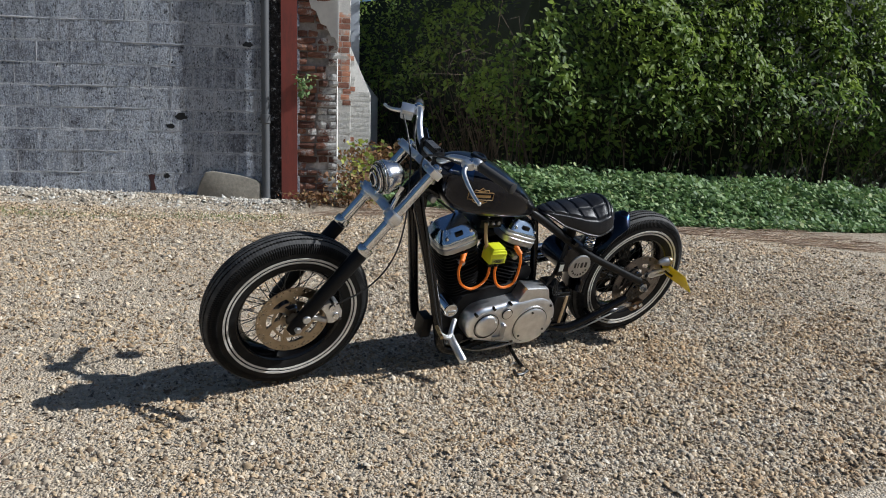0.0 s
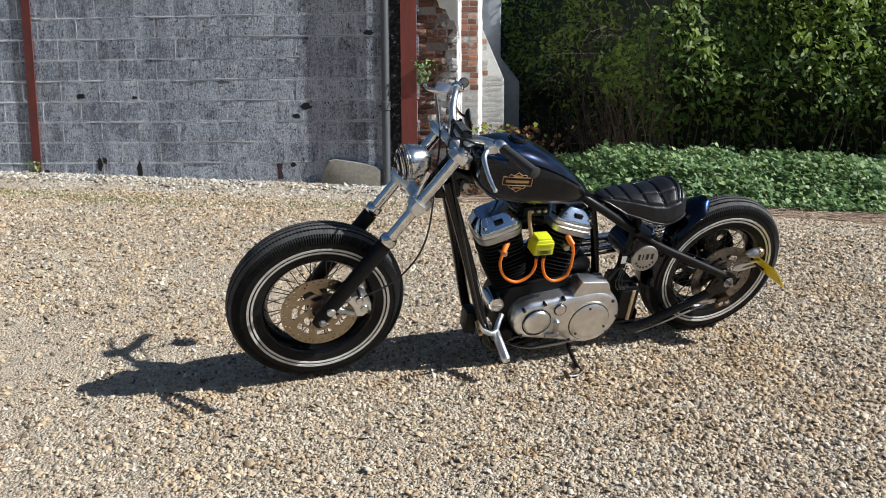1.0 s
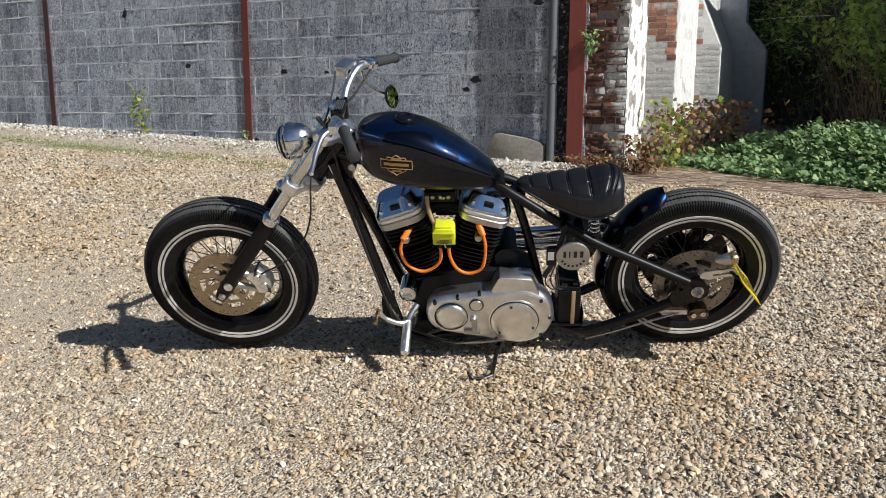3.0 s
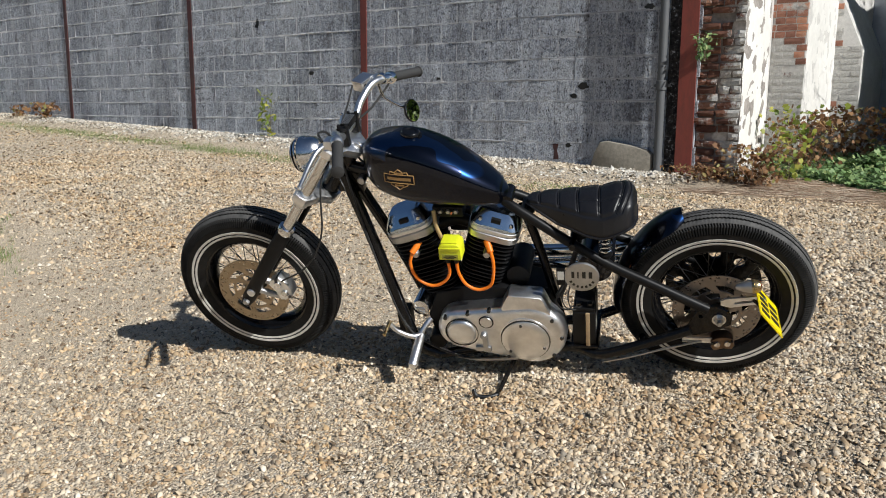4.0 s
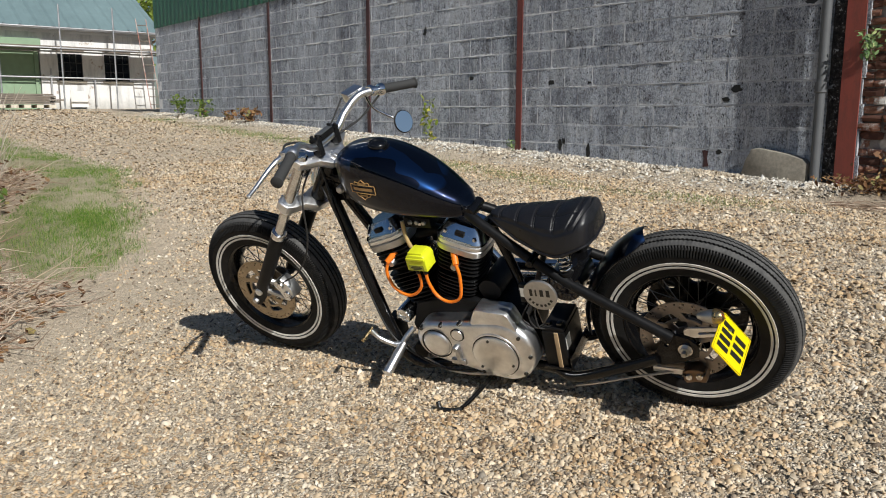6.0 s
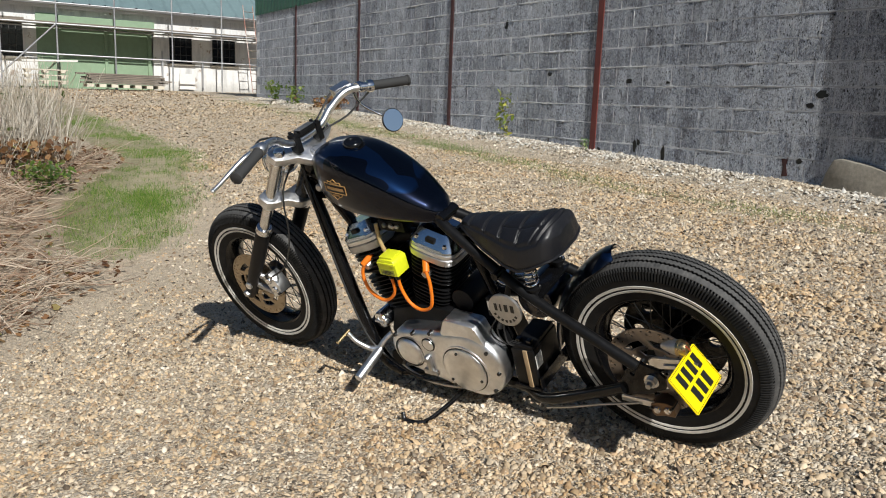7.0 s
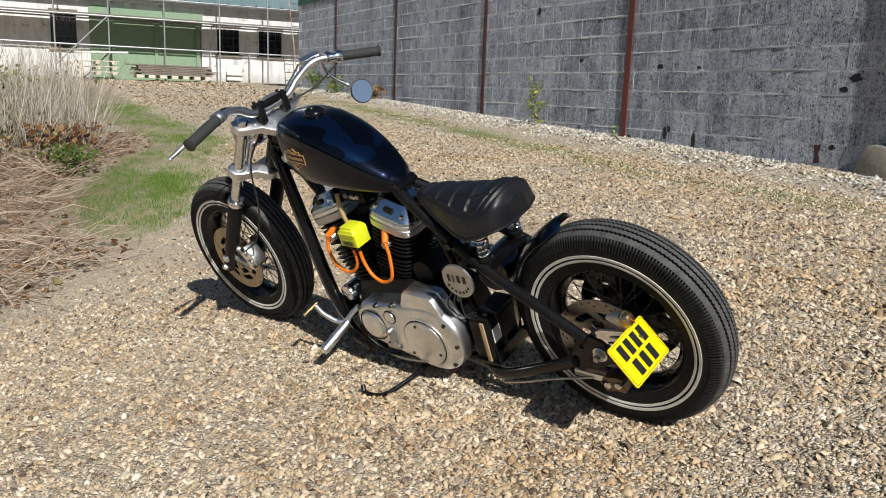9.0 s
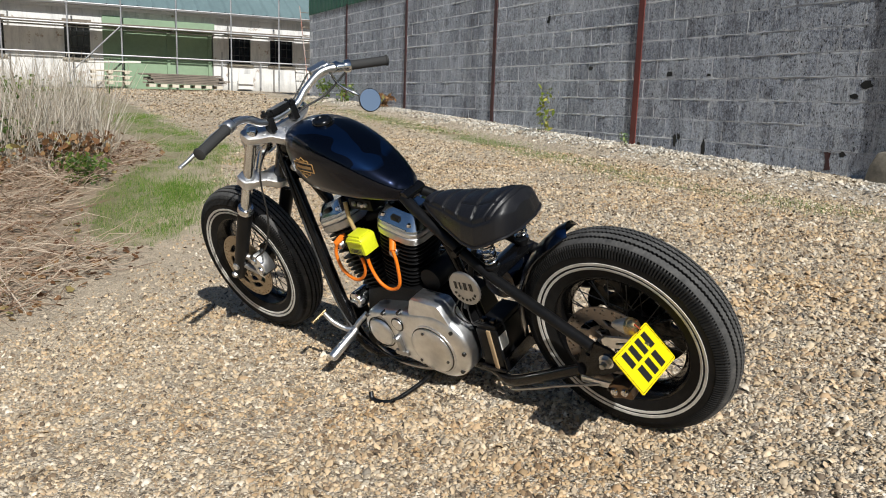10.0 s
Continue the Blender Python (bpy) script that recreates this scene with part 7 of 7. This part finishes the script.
tagged(sticks("brushwood", a, b, rg.uniform(0.0022, 0.005, n), STRAW, 0.10, 82), "dry fallen twigs and bramble stems on the verge", "twigs", kind="stuff")
n = 2600
x = rg.uniform(-7.5, -2.0, n)
y = verge_edge(x) - grass_width(x) - 0.1 - 2.4 * rg.random(n) ** 0.8
tagged(leaves("leaf_litter", np.stack([x, y, land(x, y) + rg.uniform(0.005, 0.03, n)], 1), rg.normal(0, 0.35, (n, 3)) + (0, 0, 1), rg.uniform(0.025, 0.06, n), LOBE, DRY, 83), "brown leaf litter on the verge", "litter", kind="stuff")
for x, y, n, r, h, mt, sz, lab in ((-5.05, 1.28, 300, 0.20, 0.24, HEDGE, 0.055, "small dark green bush on the verge"), (-6.2, 1.0, 360, 0.34, 0.45, HEDGE, 0.08, "green bramble bush among dry reeds"),
                                   (-5.8, 1.50, 520, 0.34, 0.32, DRY, 0.055, "dead brown bracken beside the reeds"), (-5.6, 0.5, 480, 0.45, 0.32, DRY, 0.05, "dead brown bracken on the verge"),
                                   (-7.6, 1.6, 420, 0.5, 0.8, HEDGE, 0.09, "green bramble bush among dry reeds")):
    tuft("bush", lab, "bush", x, y, n, r, h, mt, LANCE if mt is HEDGE else LOBE, sz, int(500 - x * 31))
# straw and sticks lying before the ivy
n = 2400
x = 0.9 + 5.4 * rg.random(n) ** 1.3
y = np.interp(x, IX, IY) - 2.0 * rg.random(n) ** 1.3 + 0.1
a = np.stack([x, y, land(x, y) + 0.012], 1)
an = rg.normal(-0.45, 0.5, n)
L = rg.uniform(0.06, 0.42, n)
b = a + np.stack([L * np.cos(an), L * np.sin(an), 0.09 * L * np.sin(an) + rg.uniform(0, 0.02, n)], 1)
b[:, 2] = land(b[:, 0], b[:, 1]) + rg.uniform(0.01, 0.03, n)
tagged(sticks("fallen_straw", a, b, rg.uniform(0.002, 0.005, n), STRAW, 0.04, 84), "dry straw and sticks lying before the ivy", "twigs", kind="stuff")


# ---- the far building with its scaffold ----
FD_X, FD_Y = 0.3763, 0.9265
FAC = Matrix(((FD_X, -FD_Y, 0, -26.66), (FD_Y, FD_X, 0, 9.24), (0, 0, 1, 1.20), (0, 0, 0, 1)))      # x along the front, y into the house
house = thing("low_building", "low white building with green doors and a sheet metal roof", "building", FAC)


def wall_with(openings, x0, x1, z1, t=0.25):
    """A front wall of boxes that leaves its openings free."""
    xs = sorted({x0, x1, *[o[0] for o in openings], *[o[1] for o in openings]})
    g = []
    for a, b in zip(xs, xs[1:]):
        cut = sorted((o[2], o[3]) for o in openings if o[0] <= a and o[1] >= b)
        z = -0.3
        for lo, hi in cut + [(z1, z1)]:
            if lo > z + 1e-4:
                g.append(Geo().box((a + b) / 2, t / 2, (z + lo) / 2, b - a, t, lo - z))
            z = hi
    return g


WIN = [(1.44, 2.24, 0.86, 1.98), (6.92, 7.73, 0.92, 1.82), (8.46, 9.33, 0.93, 1.84), (-1.2, -0.35, 0.86, 1.98)]
DOOR = (3.22, 6.36, -0.3, 1.95)
def stained_wall():
    """White paint on brick: grey runs below the eaves, flaked patches, damp at the foot."""
    m = Mat("stained_white_paint", rough=0.85, spec=0.3)
    v = m.pos()
    runs = m.noise(m.pos((1, 1, 0.22)), 3.0, 5, 0.7)
    col = m.mix(m.ramp(runs, ((0.46, 0.0), (0.68, 0.75))), (0.76, 0.75, 0.73), (0.40, 0.40, 0.40))
    flake = m.noise(v, 1.7, 6, 0.75)
    col = m.mix(m.ramp(flake, ((0.59, 0.0), (0.63, 0.85))), col, (0.33, 0.25, 0.19))
    col = m.mix(m.ramp(m.noise(v, 14, 5, 0.7), ((0.55, 0.0), (0.72, 0.5))), col, (0.45, 0.45, 0.44))
    z = m.node("ShaderNodeSeparateXYZ", Vector=v).outputs[2]
    col = m.mix(m.ramp(m.math("ADD", z, m.math("MULTIPLY", flake, 0.8)), ((0.35, 0.6), (0.75, 0.0))), col, (0.34, 0.33, 0.30))
    m.set("Base Color", col)
    m.bump(m.noise(v, 30, 4), 0.4, 0.01)
    return m.m


PAINTED = stained_wall()
for g in wall_with(WIN + [DOOR], -8.0, 10.2, 2.62):
    part("front_wall", g, PAINTED, house)
part("end_wall", Geo().box(10.08, 3.2, 1.3, 0.24, 6.2, 3.2).box(-7.9, 3.2, 1.3, 0.24, 6.2, 3.2).box(1.1, 6.3, 1.3, 18.2, 0.24, 3.2), RENDER_WHITE, house)
rows = []
for y, z in ((-0.35, 2.66), (3.2, 4.55), (6.7, 2.66)):
    rows.append([(-8.2 + 18.7 * i / 150, y, z + (0.045 if i % 4 == 0 else 0.0)) for i in range(151)])
part("roof", Geo().grid(rows), ROOF_METAL, house, "grey-green seamed metal roof", angle=0)
part("gutter", Geo().tube([(-8.2, -0.40, 2.62), (10.5, -0.40, 2.62)], 0.055, 10), SCAFF, house)
part("fascia", Geo().box(1.1, -0.27, 2.55, 18.5, 0.03, 0.14), RENDER_WHITE, house)
part("gable", Geo().prism([(-0.1, 2.62), (6.4, 2.62), (3.15, 4.45)], 10.0, 10.18, Matrix(((0, 0, 1, 0), (1, 0, 0, 0), (0, 1, 0, 0), (0, 0, 0, 1)))), RENDER_WHITE, house)
for x0, x1, z0, z1 in WIN:
    w = part("window", Geo().box((x0 + x1) / 2, 0.10, (z0 + z1) / 2, x1 - x0, 0.02, z1 - z0), DARK_PANE, house, "dark many-paned window")
    fr = Geo()
    nx, nz = 4, 3
    for i in range(nx + 1):
        fr.box(x0 + (x1 - x0) * i / nx, 0.075, (z0 + z1) / 2, 0.035 if i in (0, nx) else 0.022, 0.03, z1 - z0)
    for i in range(nz + 1):
        fr.box((x0 + x1) / 2, 0.072, z0 + (z1 - z0) * i / nz, x1 - x0, 0.03, 0.035 if i in (0, nz) else 0.022)
    part("window_frame", fr, WINDOW_FRAME, w)
    part("window_sill", Geo().box((x0 + x1) / 2, -0.04, z0 - 0.04, x1 - x0 + 0.16, 0.14, 0.07), CONCRETE, w)
    part("lintel", Geo().box((x0 + x1) / 2, -0.012, z1 + 0.10, x1 - x0 + 0.1, 0.03, 0.10), OLD_TIMBER, w)
door = part("door", Geo().box(4.0, 0.06, 0.85, 1.50, 0.05, 2.3), GREEN_PAINT, house, "tall pale green timber door leaf")
part("door", Geo().box(5.57, 0.06, 0.85, 1.52, 0.05, 2.3), GREEN_PAINT, house, "tall pale green timber door leaf")
for x in (3.35, 4.79, 6.22):
    part("door_post", Geo().box(x, 0.0, 0.85, 0.10, 0.12, 2.3), GREEN_PAINT, house)
part("side_panel", Geo().box(2.93, -0.02, 1.02, 0.58, 0.05, 2.6), GREEN_PAINT, house)
part("door_fascia", Geo().box(4.5, -0.12, 2.12, 3.75, 0.16, 0.30), GREEN_PAINT, house, "pale green board over the doors")
scaf = thing("scaffold", "steel tube scaffold along the white building", "scaffold", FAC)
for x in (-2.5, -0.4, 1.50, 3.12, 4.87, 6.71, 8.41, 9.95):
    part("standard", Geo().tube([(x, -1.42, -0.2), (x, -1.42, 3.3)], 0.026, 8), SCAFF, scaf)
    part("transom", Geo().tube([(x, -1.50, 1.90), (x, 0.0, 1.90)], 0.024, 8), SCAFF, scaf)
for z, y in ((1.90, -1.42), (1.86, -0.35), (0.95, -1.42), (2.55, -1.42)):
    part("ledger", Geo().tube([(-3.0, y, z), (10.3, y, z)], 0.026, 8), SCAFF, scaf)
for k in range(5):
    part("board", Geo().box(3.6, -1.28 + 0.235 * k, 1.95, 13.2, 0.22, 0.04), OLD_TIMBER, scaf)
part("brace", Geo().tube([(1.5, -1.46, 0.3), (3.1, -1.46, 1.9)], 0.024, 8), SCAFF, scaf)
lad = thing("ladder", "long wooden ladder leaning on the scaffold", "ladder", FAC)
for x in (9.20, 9.55):
    part("rail", Geo().tube([(x + 0.12, -2.1, -0.1), (x - 0.05, -1.50, 3.0)], 0.017, 8), rust_paint("ladder_wood", (0.36, 0.16, 0.12), (0.55, 0.52, 0.48)), lad)
for k in range(11):
    f = (k + 0.7) / 11.5
    part("rung", Geo().tube([(9.32 - 0.17 * f, -2.1 + 0.60 * f, 3.1 * f - 0.1), (9.67 - 0.17 * f, -2.1 + 0.60 * f, 3.1 * f - 0.1)], 0.014, 6), OLD_TIMBER, lad)
stack = thing("timber_stack", "stack of weathered boards on pallets before the doors", "timber", FAC)
rgs = np.random.default_rng(91)
for r in range(6):
    for c in range(4):
        w = rgs.uniform(2.0, 2.6)
        part("board", Geo().box(4.95 + rgs.normal(0, 0.12), -2.45 + 0.20 * c, 0.10 + 0.055 * r, w, 0.18, 0.045, pose(0, 0, 0, 0, 0, 0)), OLD_TIMBER, stack)
for k in range(7):
    part("bearer", Geo().box(3.9 + 0.36 * k, -2.15, 0.01, 0.20, 0.9, 0.10), NEW_TIMBER, stack)
pal = thing("pallet_stack", "pale new pallets and boards beside the green doors", "pallet", FAC)
for r in range(3):
    for c in range(5):
        part("board", Geo().box(2.72, -1.9 + 0.18 * c, 0.10 + 0.17 * r, 1.25, 0.11, 0.03), NEW_TIMBER, pal)
    for c in range(3):
        part("block", Geo().box(2.2 + 0.5 * c, -1.55, 0.045 + 0.17 * r, 0.14, 0.85, 0.08), NEW_TIMBER, pal)
part("long_board", Geo().box(2.85, -1.8, 0.62, 1.6, 0.5, 0.05, pose(0, 0, 0, 0, -2, 0)), RENDER_WHITE, pal)
for k, (x, y, r, h) in enumerate(((7.45, -0.35, 0.0, 0.55), (6.62, -0.25, 6, 1.3), (8.05, -0.2, 5, 1.05))):
    tagged(part("leaning_board" if k == 0 else "leaning_tube", Geo().box(x, y, h / 2, 0.55 if k == 0 else 0.05, 0.03, h, pose(0, 0, 0)), RENDER_WHITE if k == 0 else SCAFF, at=FAC), "board leaning on the white wall" if k == 0 else "steel tube leaning on the white wall", "board" if k == 0 else "tube")


def tree(x, y, hgt, r, seed, label):
    g = np.random.default_rng(seed)
    z0 = float(land(x, y))
    th = thing("tree", label, "tree", Matrix.Translation((x, y, z0)))
    tr = Geo().tube(bez([(0, 0, -0.3), (0.1, 0, hgt * 0.3), (-0.1, 0.1, hgt * 0.6), (0, 0, hgt * 0.9)]), [0.22 - 0.007 * k for k in range(25)], 10)
    for k in range(14):
        a, h = g.uniform(0, 6.28), hgt * g.uniform(0.3, 0.8)
        tr.tube([(0, 0, h), (r * 0.5 * math.cos(a), r * 0.5 * math.sin(a), h + r * 0.35), (r * 0.85 * math.cos(a), r * 0.85 * math.sin(a), h + r * 0.5)], [0.07, 0.045, 0.02], 6)
    part("trunk", tr, TWIG, th)
    n = 3600
    c = g.normal(0, 1, (40, 3))
    c = c / np.linalg.norm(c, axis=1, keepdims=True) * g.uniform(0.4, 1, (40, 1)) * (r * 0.8, r * 0.8, hgt * 0.36) + (0, 0, hgt * 0.62)
    q = c[g.integers(0, 40, n)] + g.normal(0, r * 0.19, (n, 3))
    lf = leaves("crown", q, g.normal(0, 1, (n, 3)) + (0, 0, 0.6), g.uniform(0.20, 0.42, n), LANCE, HEDGE, seed + 1)
    lf.parent = th
    return th


tree(-33.5, 27.5, 9.5, 3.6, 301, "leafy green tree behind the white building")
tree(-38.0, 24.0, 9.0, 3.8, 302, "leafy green tree behind the white building")
tree(-41.0, 14.0, 8.5, 3.6, 303, "leafy green tree behind the white building")

# ---- unseen woods, added behind the camera to darken the horizon in reflections ----
gw = Geo()
rows = []
for k in range(220):
    a = math.radians(-190 + 200 * k / 219)
    hgt = 5.5 + 1.6 * noise.noise(Vector((k * 0.11, 0, 4))) + 1.2 * noise.noise(Vector((k * 0.6, 0, 8)))
    R = 42 + 2.5 * noise.noise(Vector((k * 0.3, 2, 1)))
    rows.append([((R - 1.5 * math.sin(q * 3)) * math.cos(a), (R - 1.5 * math.sin(q * 3)) * math.sin(a), -1.2 + (hgt + 1.0) * q + 0.25 * noise.noise(Vector((k, q * 9, 3)))) for q in np.linspace(0, 1, 9)])
gw.grid(rows)
tagged(part("far_woods", gw, plain("far_foliage", (0.035, 0.055, 0.016), 0.9, grain=0.6, scale=1.2), angle=0), "unseen belt of green woods added round the yard for reflections", "woods", kind="stuff")

# ---- the wall's blocks and the pier's bricks, one by one ----
def rough_box(seed, sx, sy, sz, nx, nz, wob):
    """A worn block: its face at y = 0 looks along -y; uneven, with broken arrises."""
    g = np.random.default_rng(seed)
    vs, fs = [], []
    for i in range(nx + 1):
        for j in range(nz + 1):
            u, v = i / nx, j / nz
            e = 1.6 * wob * ((u in (0, 1)) + (v in (0, 1)))
            vs.append(((u - 0.5) * sx + (g.normal(0, wob) if 0 < u < 1 else g.normal(0, wob * 0.8)), e + abs(g.normal(0, wob)), (v - 0.5) * sz + g.normal(0, wob * 0.8)))
    for i in range(nx):
        for j in range(nz):
            a = i * (nz + 1) + j
            fs.append((a, a + nz + 1, a + nz + 2, a + 1))
    o = len(vs)
    ring = [i * (nz + 1) for i in range(nx + 1)] + [nx * (nz + 1) + j for j in range(1, nz + 1)] + [i * (nz + 1) + nz for i in range(nx - 1, -1, -1)] + [j for j in range(nz - 1, 0, -1)]
    vs += [(vs[k][0], sy, vs[k][2]) for k in ring]
    m = len(ring)
    fs += [(ring[k], o + k, o + (k + 1) % m, ring[(k + 1) % m]) for k in range(m)]
    return vs, fs


def piece_mesh(name, spec, mat):
    vs, fs = spec
    me = bpy.data.meshes.new(name)
    me.from_pydata(vs, [], fs)
    me.materials.append(mat)
    return me


BLOCK_SPECS = [rough_box(400 + k, 0.4430, 0.03, 0.2200, 8, 4, 0.0006) for k in range(7)]
BLOCK_ME = [piece_mesh("block", s, BLOCK) for s in BLOCK_SPECS]
rg = np.random.default_rng(95)
rest_v, rest_f = [], []
made = 0
for row in range(-1, 15):
    zc = 0.1065 + COURSE * row
    if zc > 3.19:
        continue
    s0 = -0.20 - (0.225 if row % 2 else 0.0)
    col = 0
    while True:
        s = s0 - 0.45 * col
        col += 1
        if s < WALL_END + 0.2:
            break
        if zc < wall_foot(s) - 0.12:
            continue
        b = 0.0066 + rg.normal(0, 0.0004)
        m = Matrix.Translation((s, b, zc + rg.normal(0, 0.0022))) @ pose(0, 0, 0, rg.normal(0, 0.12), rg.normal(0, 0.3), rg.normal(0, 0.12))
        k = int(rg.integers(0, 7))
        if s > -9.6 and made < 300:
            part("block", BLOCK_ME[k], None, wall, at=m)
            made += 1
        else:
            vs, fs = BLOCK_SPECS[k]
            o = len(rest_v)
            rest_v += [tuple(m @ Vector(p)) for p in vs]
            rest_f += [tuple(i + o for i in q) for q in fs]
far = part("far_blocks", piece_mesh("far_blocks", (rest_v, rest_f), BLOCK), None, wall)
far["kind"] = "stuff"

BARE = brick_mat("bare_orange_brick", 0.40, 1.55)
BRICK_SPECS = [rough_box(500 + k, 0.217, 0.03, 0.066, 3, 2, 0.0045) for k in range(6)]
FLAT_SPECS = [rough_box(540 + k, 0.216, 0.03, 0.066, 3, 2, 0.0011) for k in range(6)]
FLAT_HEADS = [rough_box(560 + k, 0.104, 0.03, 0.066, 2, 2, 0.0011) for k in range(6)]
HEAD_SPECS = [rough_box(520 + k, 0.105, 0.03, 0.066, 2, 2, 0.0045) for k in range(6)]


def brick_face(parent, mat, to, width, z0, z1, wob=0.006, bare=None, until=None):
    """Lays bricks over a face: to(u) puts u metres along the face; bare(u, z) says where the wash has come off, until(z) how wide the face is at z."""
    long, short = (FLAT_SPECS, FLAT_HEADS) if bare else (BRICK_SPECS, HEAD_SPECS)
    bs = [piece_mesh("brick", s, BARE) for s in long], [piece_mesh("brick", s, BARE) for s in short]
    ms = [piece_mesh("brick", s, mat) for s in long], [piece_mesh("brick", s, mat) for s in short]
    row, z = 0, z0
    while z < z1:
        u = rg.uniform(0, 0.03)
        while u < width - 0.02:
            L = 0.225 if rg.random() < 0.55 else 0.1125
            if u + L > width + 0.06:
                L = 0.1125
            if u + L > width + 0.08:
                break
            if until and width - u > until(z):
                u += L
                continue
            me = (bs if bare and bare(width - u - L / 2, z) else ms)[0 if L > 0.2 else 1][int(rg.integers(0, 6))]
            worn = wob > 0.005
            m = to(width - u - L / 2) @ Matrix.Translation((0, -0.012 + rg.normal(0, wob), z)) @ pose(0, 0, 0, rg.normal(0, 0.7 + 2.2 * worn), rg.normal(0, 0.8 + 0.9 * worn), rg.normal(0, 0.8 + 2.2 * worn))
            if worn:
                m = m @ Matrix.Diagonal((rg.uniform(0.84, 1.0), 1.0, rg.uniform(0.80, 1.02), 1.0))
            if rg.random() > (0.10 if worn else 0.03):
                part("brick", me, None, parent, at=m)
            u += L
        z += 0.075
        row += 1


fz = wall_foot(0.2)
# mortar squeezed out of the joints in uneven ridges
rgm = np.random.default_rng(96)


def bead(line, across, out, h, w):
    """A ridge along points: its two feet and its crest."""
    k = len(line)
    V = np.concatenate([line + across * w[:, None], line + out * h[:, None], line - across * w[:, None]])
    i = np.arange(k - 1)
    F = np.concatenate([np.stack([i, i + 1, i + 1 + k, i + k], 1), np.stack([i + k, i + 1 + k, i + 1 + 2 * k, i + 2 * k], 1)])
    return V, F


MV, MF, base_i = [], [], 0
UP, OUT, ALONG = np.array((0, 0, 1.0)), np.array((0, -1.0, 0)), np.array((1.0, 0, 0))
for row in range(-1, 15):
    z = 0.1065 + COURSE * (row - 0.5)
    s = np.arange(WALL_END, -0.02, 0.035)
    n1 = np.array([noise.noise(Vector((a * 1.1, z * 3.1, 2.2))) + 0.6 * noise.noise(Vector((a * 7, z * 5, 6.1))) for a in s])
    sets = [(np.stack([s, np.full(len(s), 0.0096), z + 0.0018 * rgm.normal(size=len(s)) + 0.013 * np.array([noise.noise(Vector((a * 2.3, z * 9, 4.4))) for a in s])], 1), UP, 0.0100 * np.clip(1.2 * n1 + 0.42, 0, 1) * rgm.uniform(0.5, 1.3, len(s)), (0.0045 + 0.0075 * np.clip(n1 + 0.25, 0, 1)) * rgm.uniform(0.7, 1.4, len(s)))]
    for col in range(40):
        a = -0.20 - (0.225 if row % 2 else 0.0) - 0.45 * (col - 0.5)
        if a < WALL_END or a > -0.02:
            continue
        zz = np.linspace(z + 0.004, z + COURSE - 0.004, 9)
        f = noise.noise(Vector((a * 1.3, z * 1.7, 8.8))) + 0.20
        sets.append((np.stack([a + 0.0022 * rgm.normal(size=9) + 0.004 * rgm.normal(), np.full(9, 0.0096), zz], 1), ALONG, 0.0080 * max(0.0, min(1, f)) * rgm.uniform(0.3, 1.3, 9), np.full(9, 0.0045)))
    for line, across, h, w in sets:
        V, F = bead(line, across, OUT, np.maximum(h, 0.0001), w)
        MV.append(V)
        MF.append(F + base_i)
        base_i += len(V)
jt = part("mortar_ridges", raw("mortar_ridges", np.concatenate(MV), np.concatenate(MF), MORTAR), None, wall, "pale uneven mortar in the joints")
jt["kind"] = "stuff"
part("plaster_patch", Geo().prism([(0.07, 2.66), (0.11, 2.60), (0.15, 2.47), (0.20, 2.44), (0.25, 2.31), (0.31, 2.29), (0.36, 2.18), (0.40, 2.17), (0.447, 2.05), (0.447, 4.39), (0.07, 4.39)], -0.02, 0.012, Matrix(((1, 0, 0, 0), (0, 0, -1, 0.0), (0, 1, 0, 0), (0, 0, 0, 1))), 0.004), RENDER_WHITE, pier, "flaking white plaster")
brick_face(pier, BRICK, lambda u: Matrix.Translation((0.008 + u, 0.02, 0)), 0.44, fz + 0.0, 2.75, 0.012)
WASH = brick_mat("white_washed_brick", 0.69, 1.2)


def rough_slab(s, b0, depth, z0, seed):
    """A lumpy coat of wash on a face that looks along the wall."""
    bb, zz = np.linspace(b0, b0 + depth, max(8, int(depth / 0.05))), np.arange(z0, 4.3, 0.05)
    wav = lambda z: 0.030 * noise.noise(Vector((z * 2.1, seed, 0.3))) + 0.018 * noise.noise(Vector((z * 8.5, seed, 4.4)))
    return Geo().grid([[(s + 0.010 * noise.noise(Vector((b * 6, z * 6, seed))) + 0.005 * noise.noise(Vector((b * 17, z * 17, seed))), b + (wav(z) + 0.02 if b == bb[0] else 0.0), z) for z in zz] for b in bb])


part("lime_wash", rough_slab(0.426, 0.03, 0.87, fz + 0.03, 71), RENDER_WHITE, pier, "thick flaking lime wash")
part("lime_wash", rough_slab(0.582, 1.83, 1.52, fz + 0.03, 72), RENDER_WHITE, side, "thick flaking lime wash")
brick_face(side, WASH, lambda u: Matrix.Translation((0.205 + u, 1.805, 0)), 0.39, fz + 0.05, 2.75, 0.0015, lambda u, z: z > (1.86 if u < 0.16 else 1.74 if u < 0.27 else 1.42))
brick_face(side, WASH, lambda u: Matrix.Translation((0.575 + u, 3.355, 0)), 0.33, fz + 0.05, 2.75, 0.0015, lambda u, z: math.sin(u * 23 + z * 17) + math.sin(z * 41) > 1.45, lambda z: 0.345 - 0.44 * max(z - 1.74, 0.0))
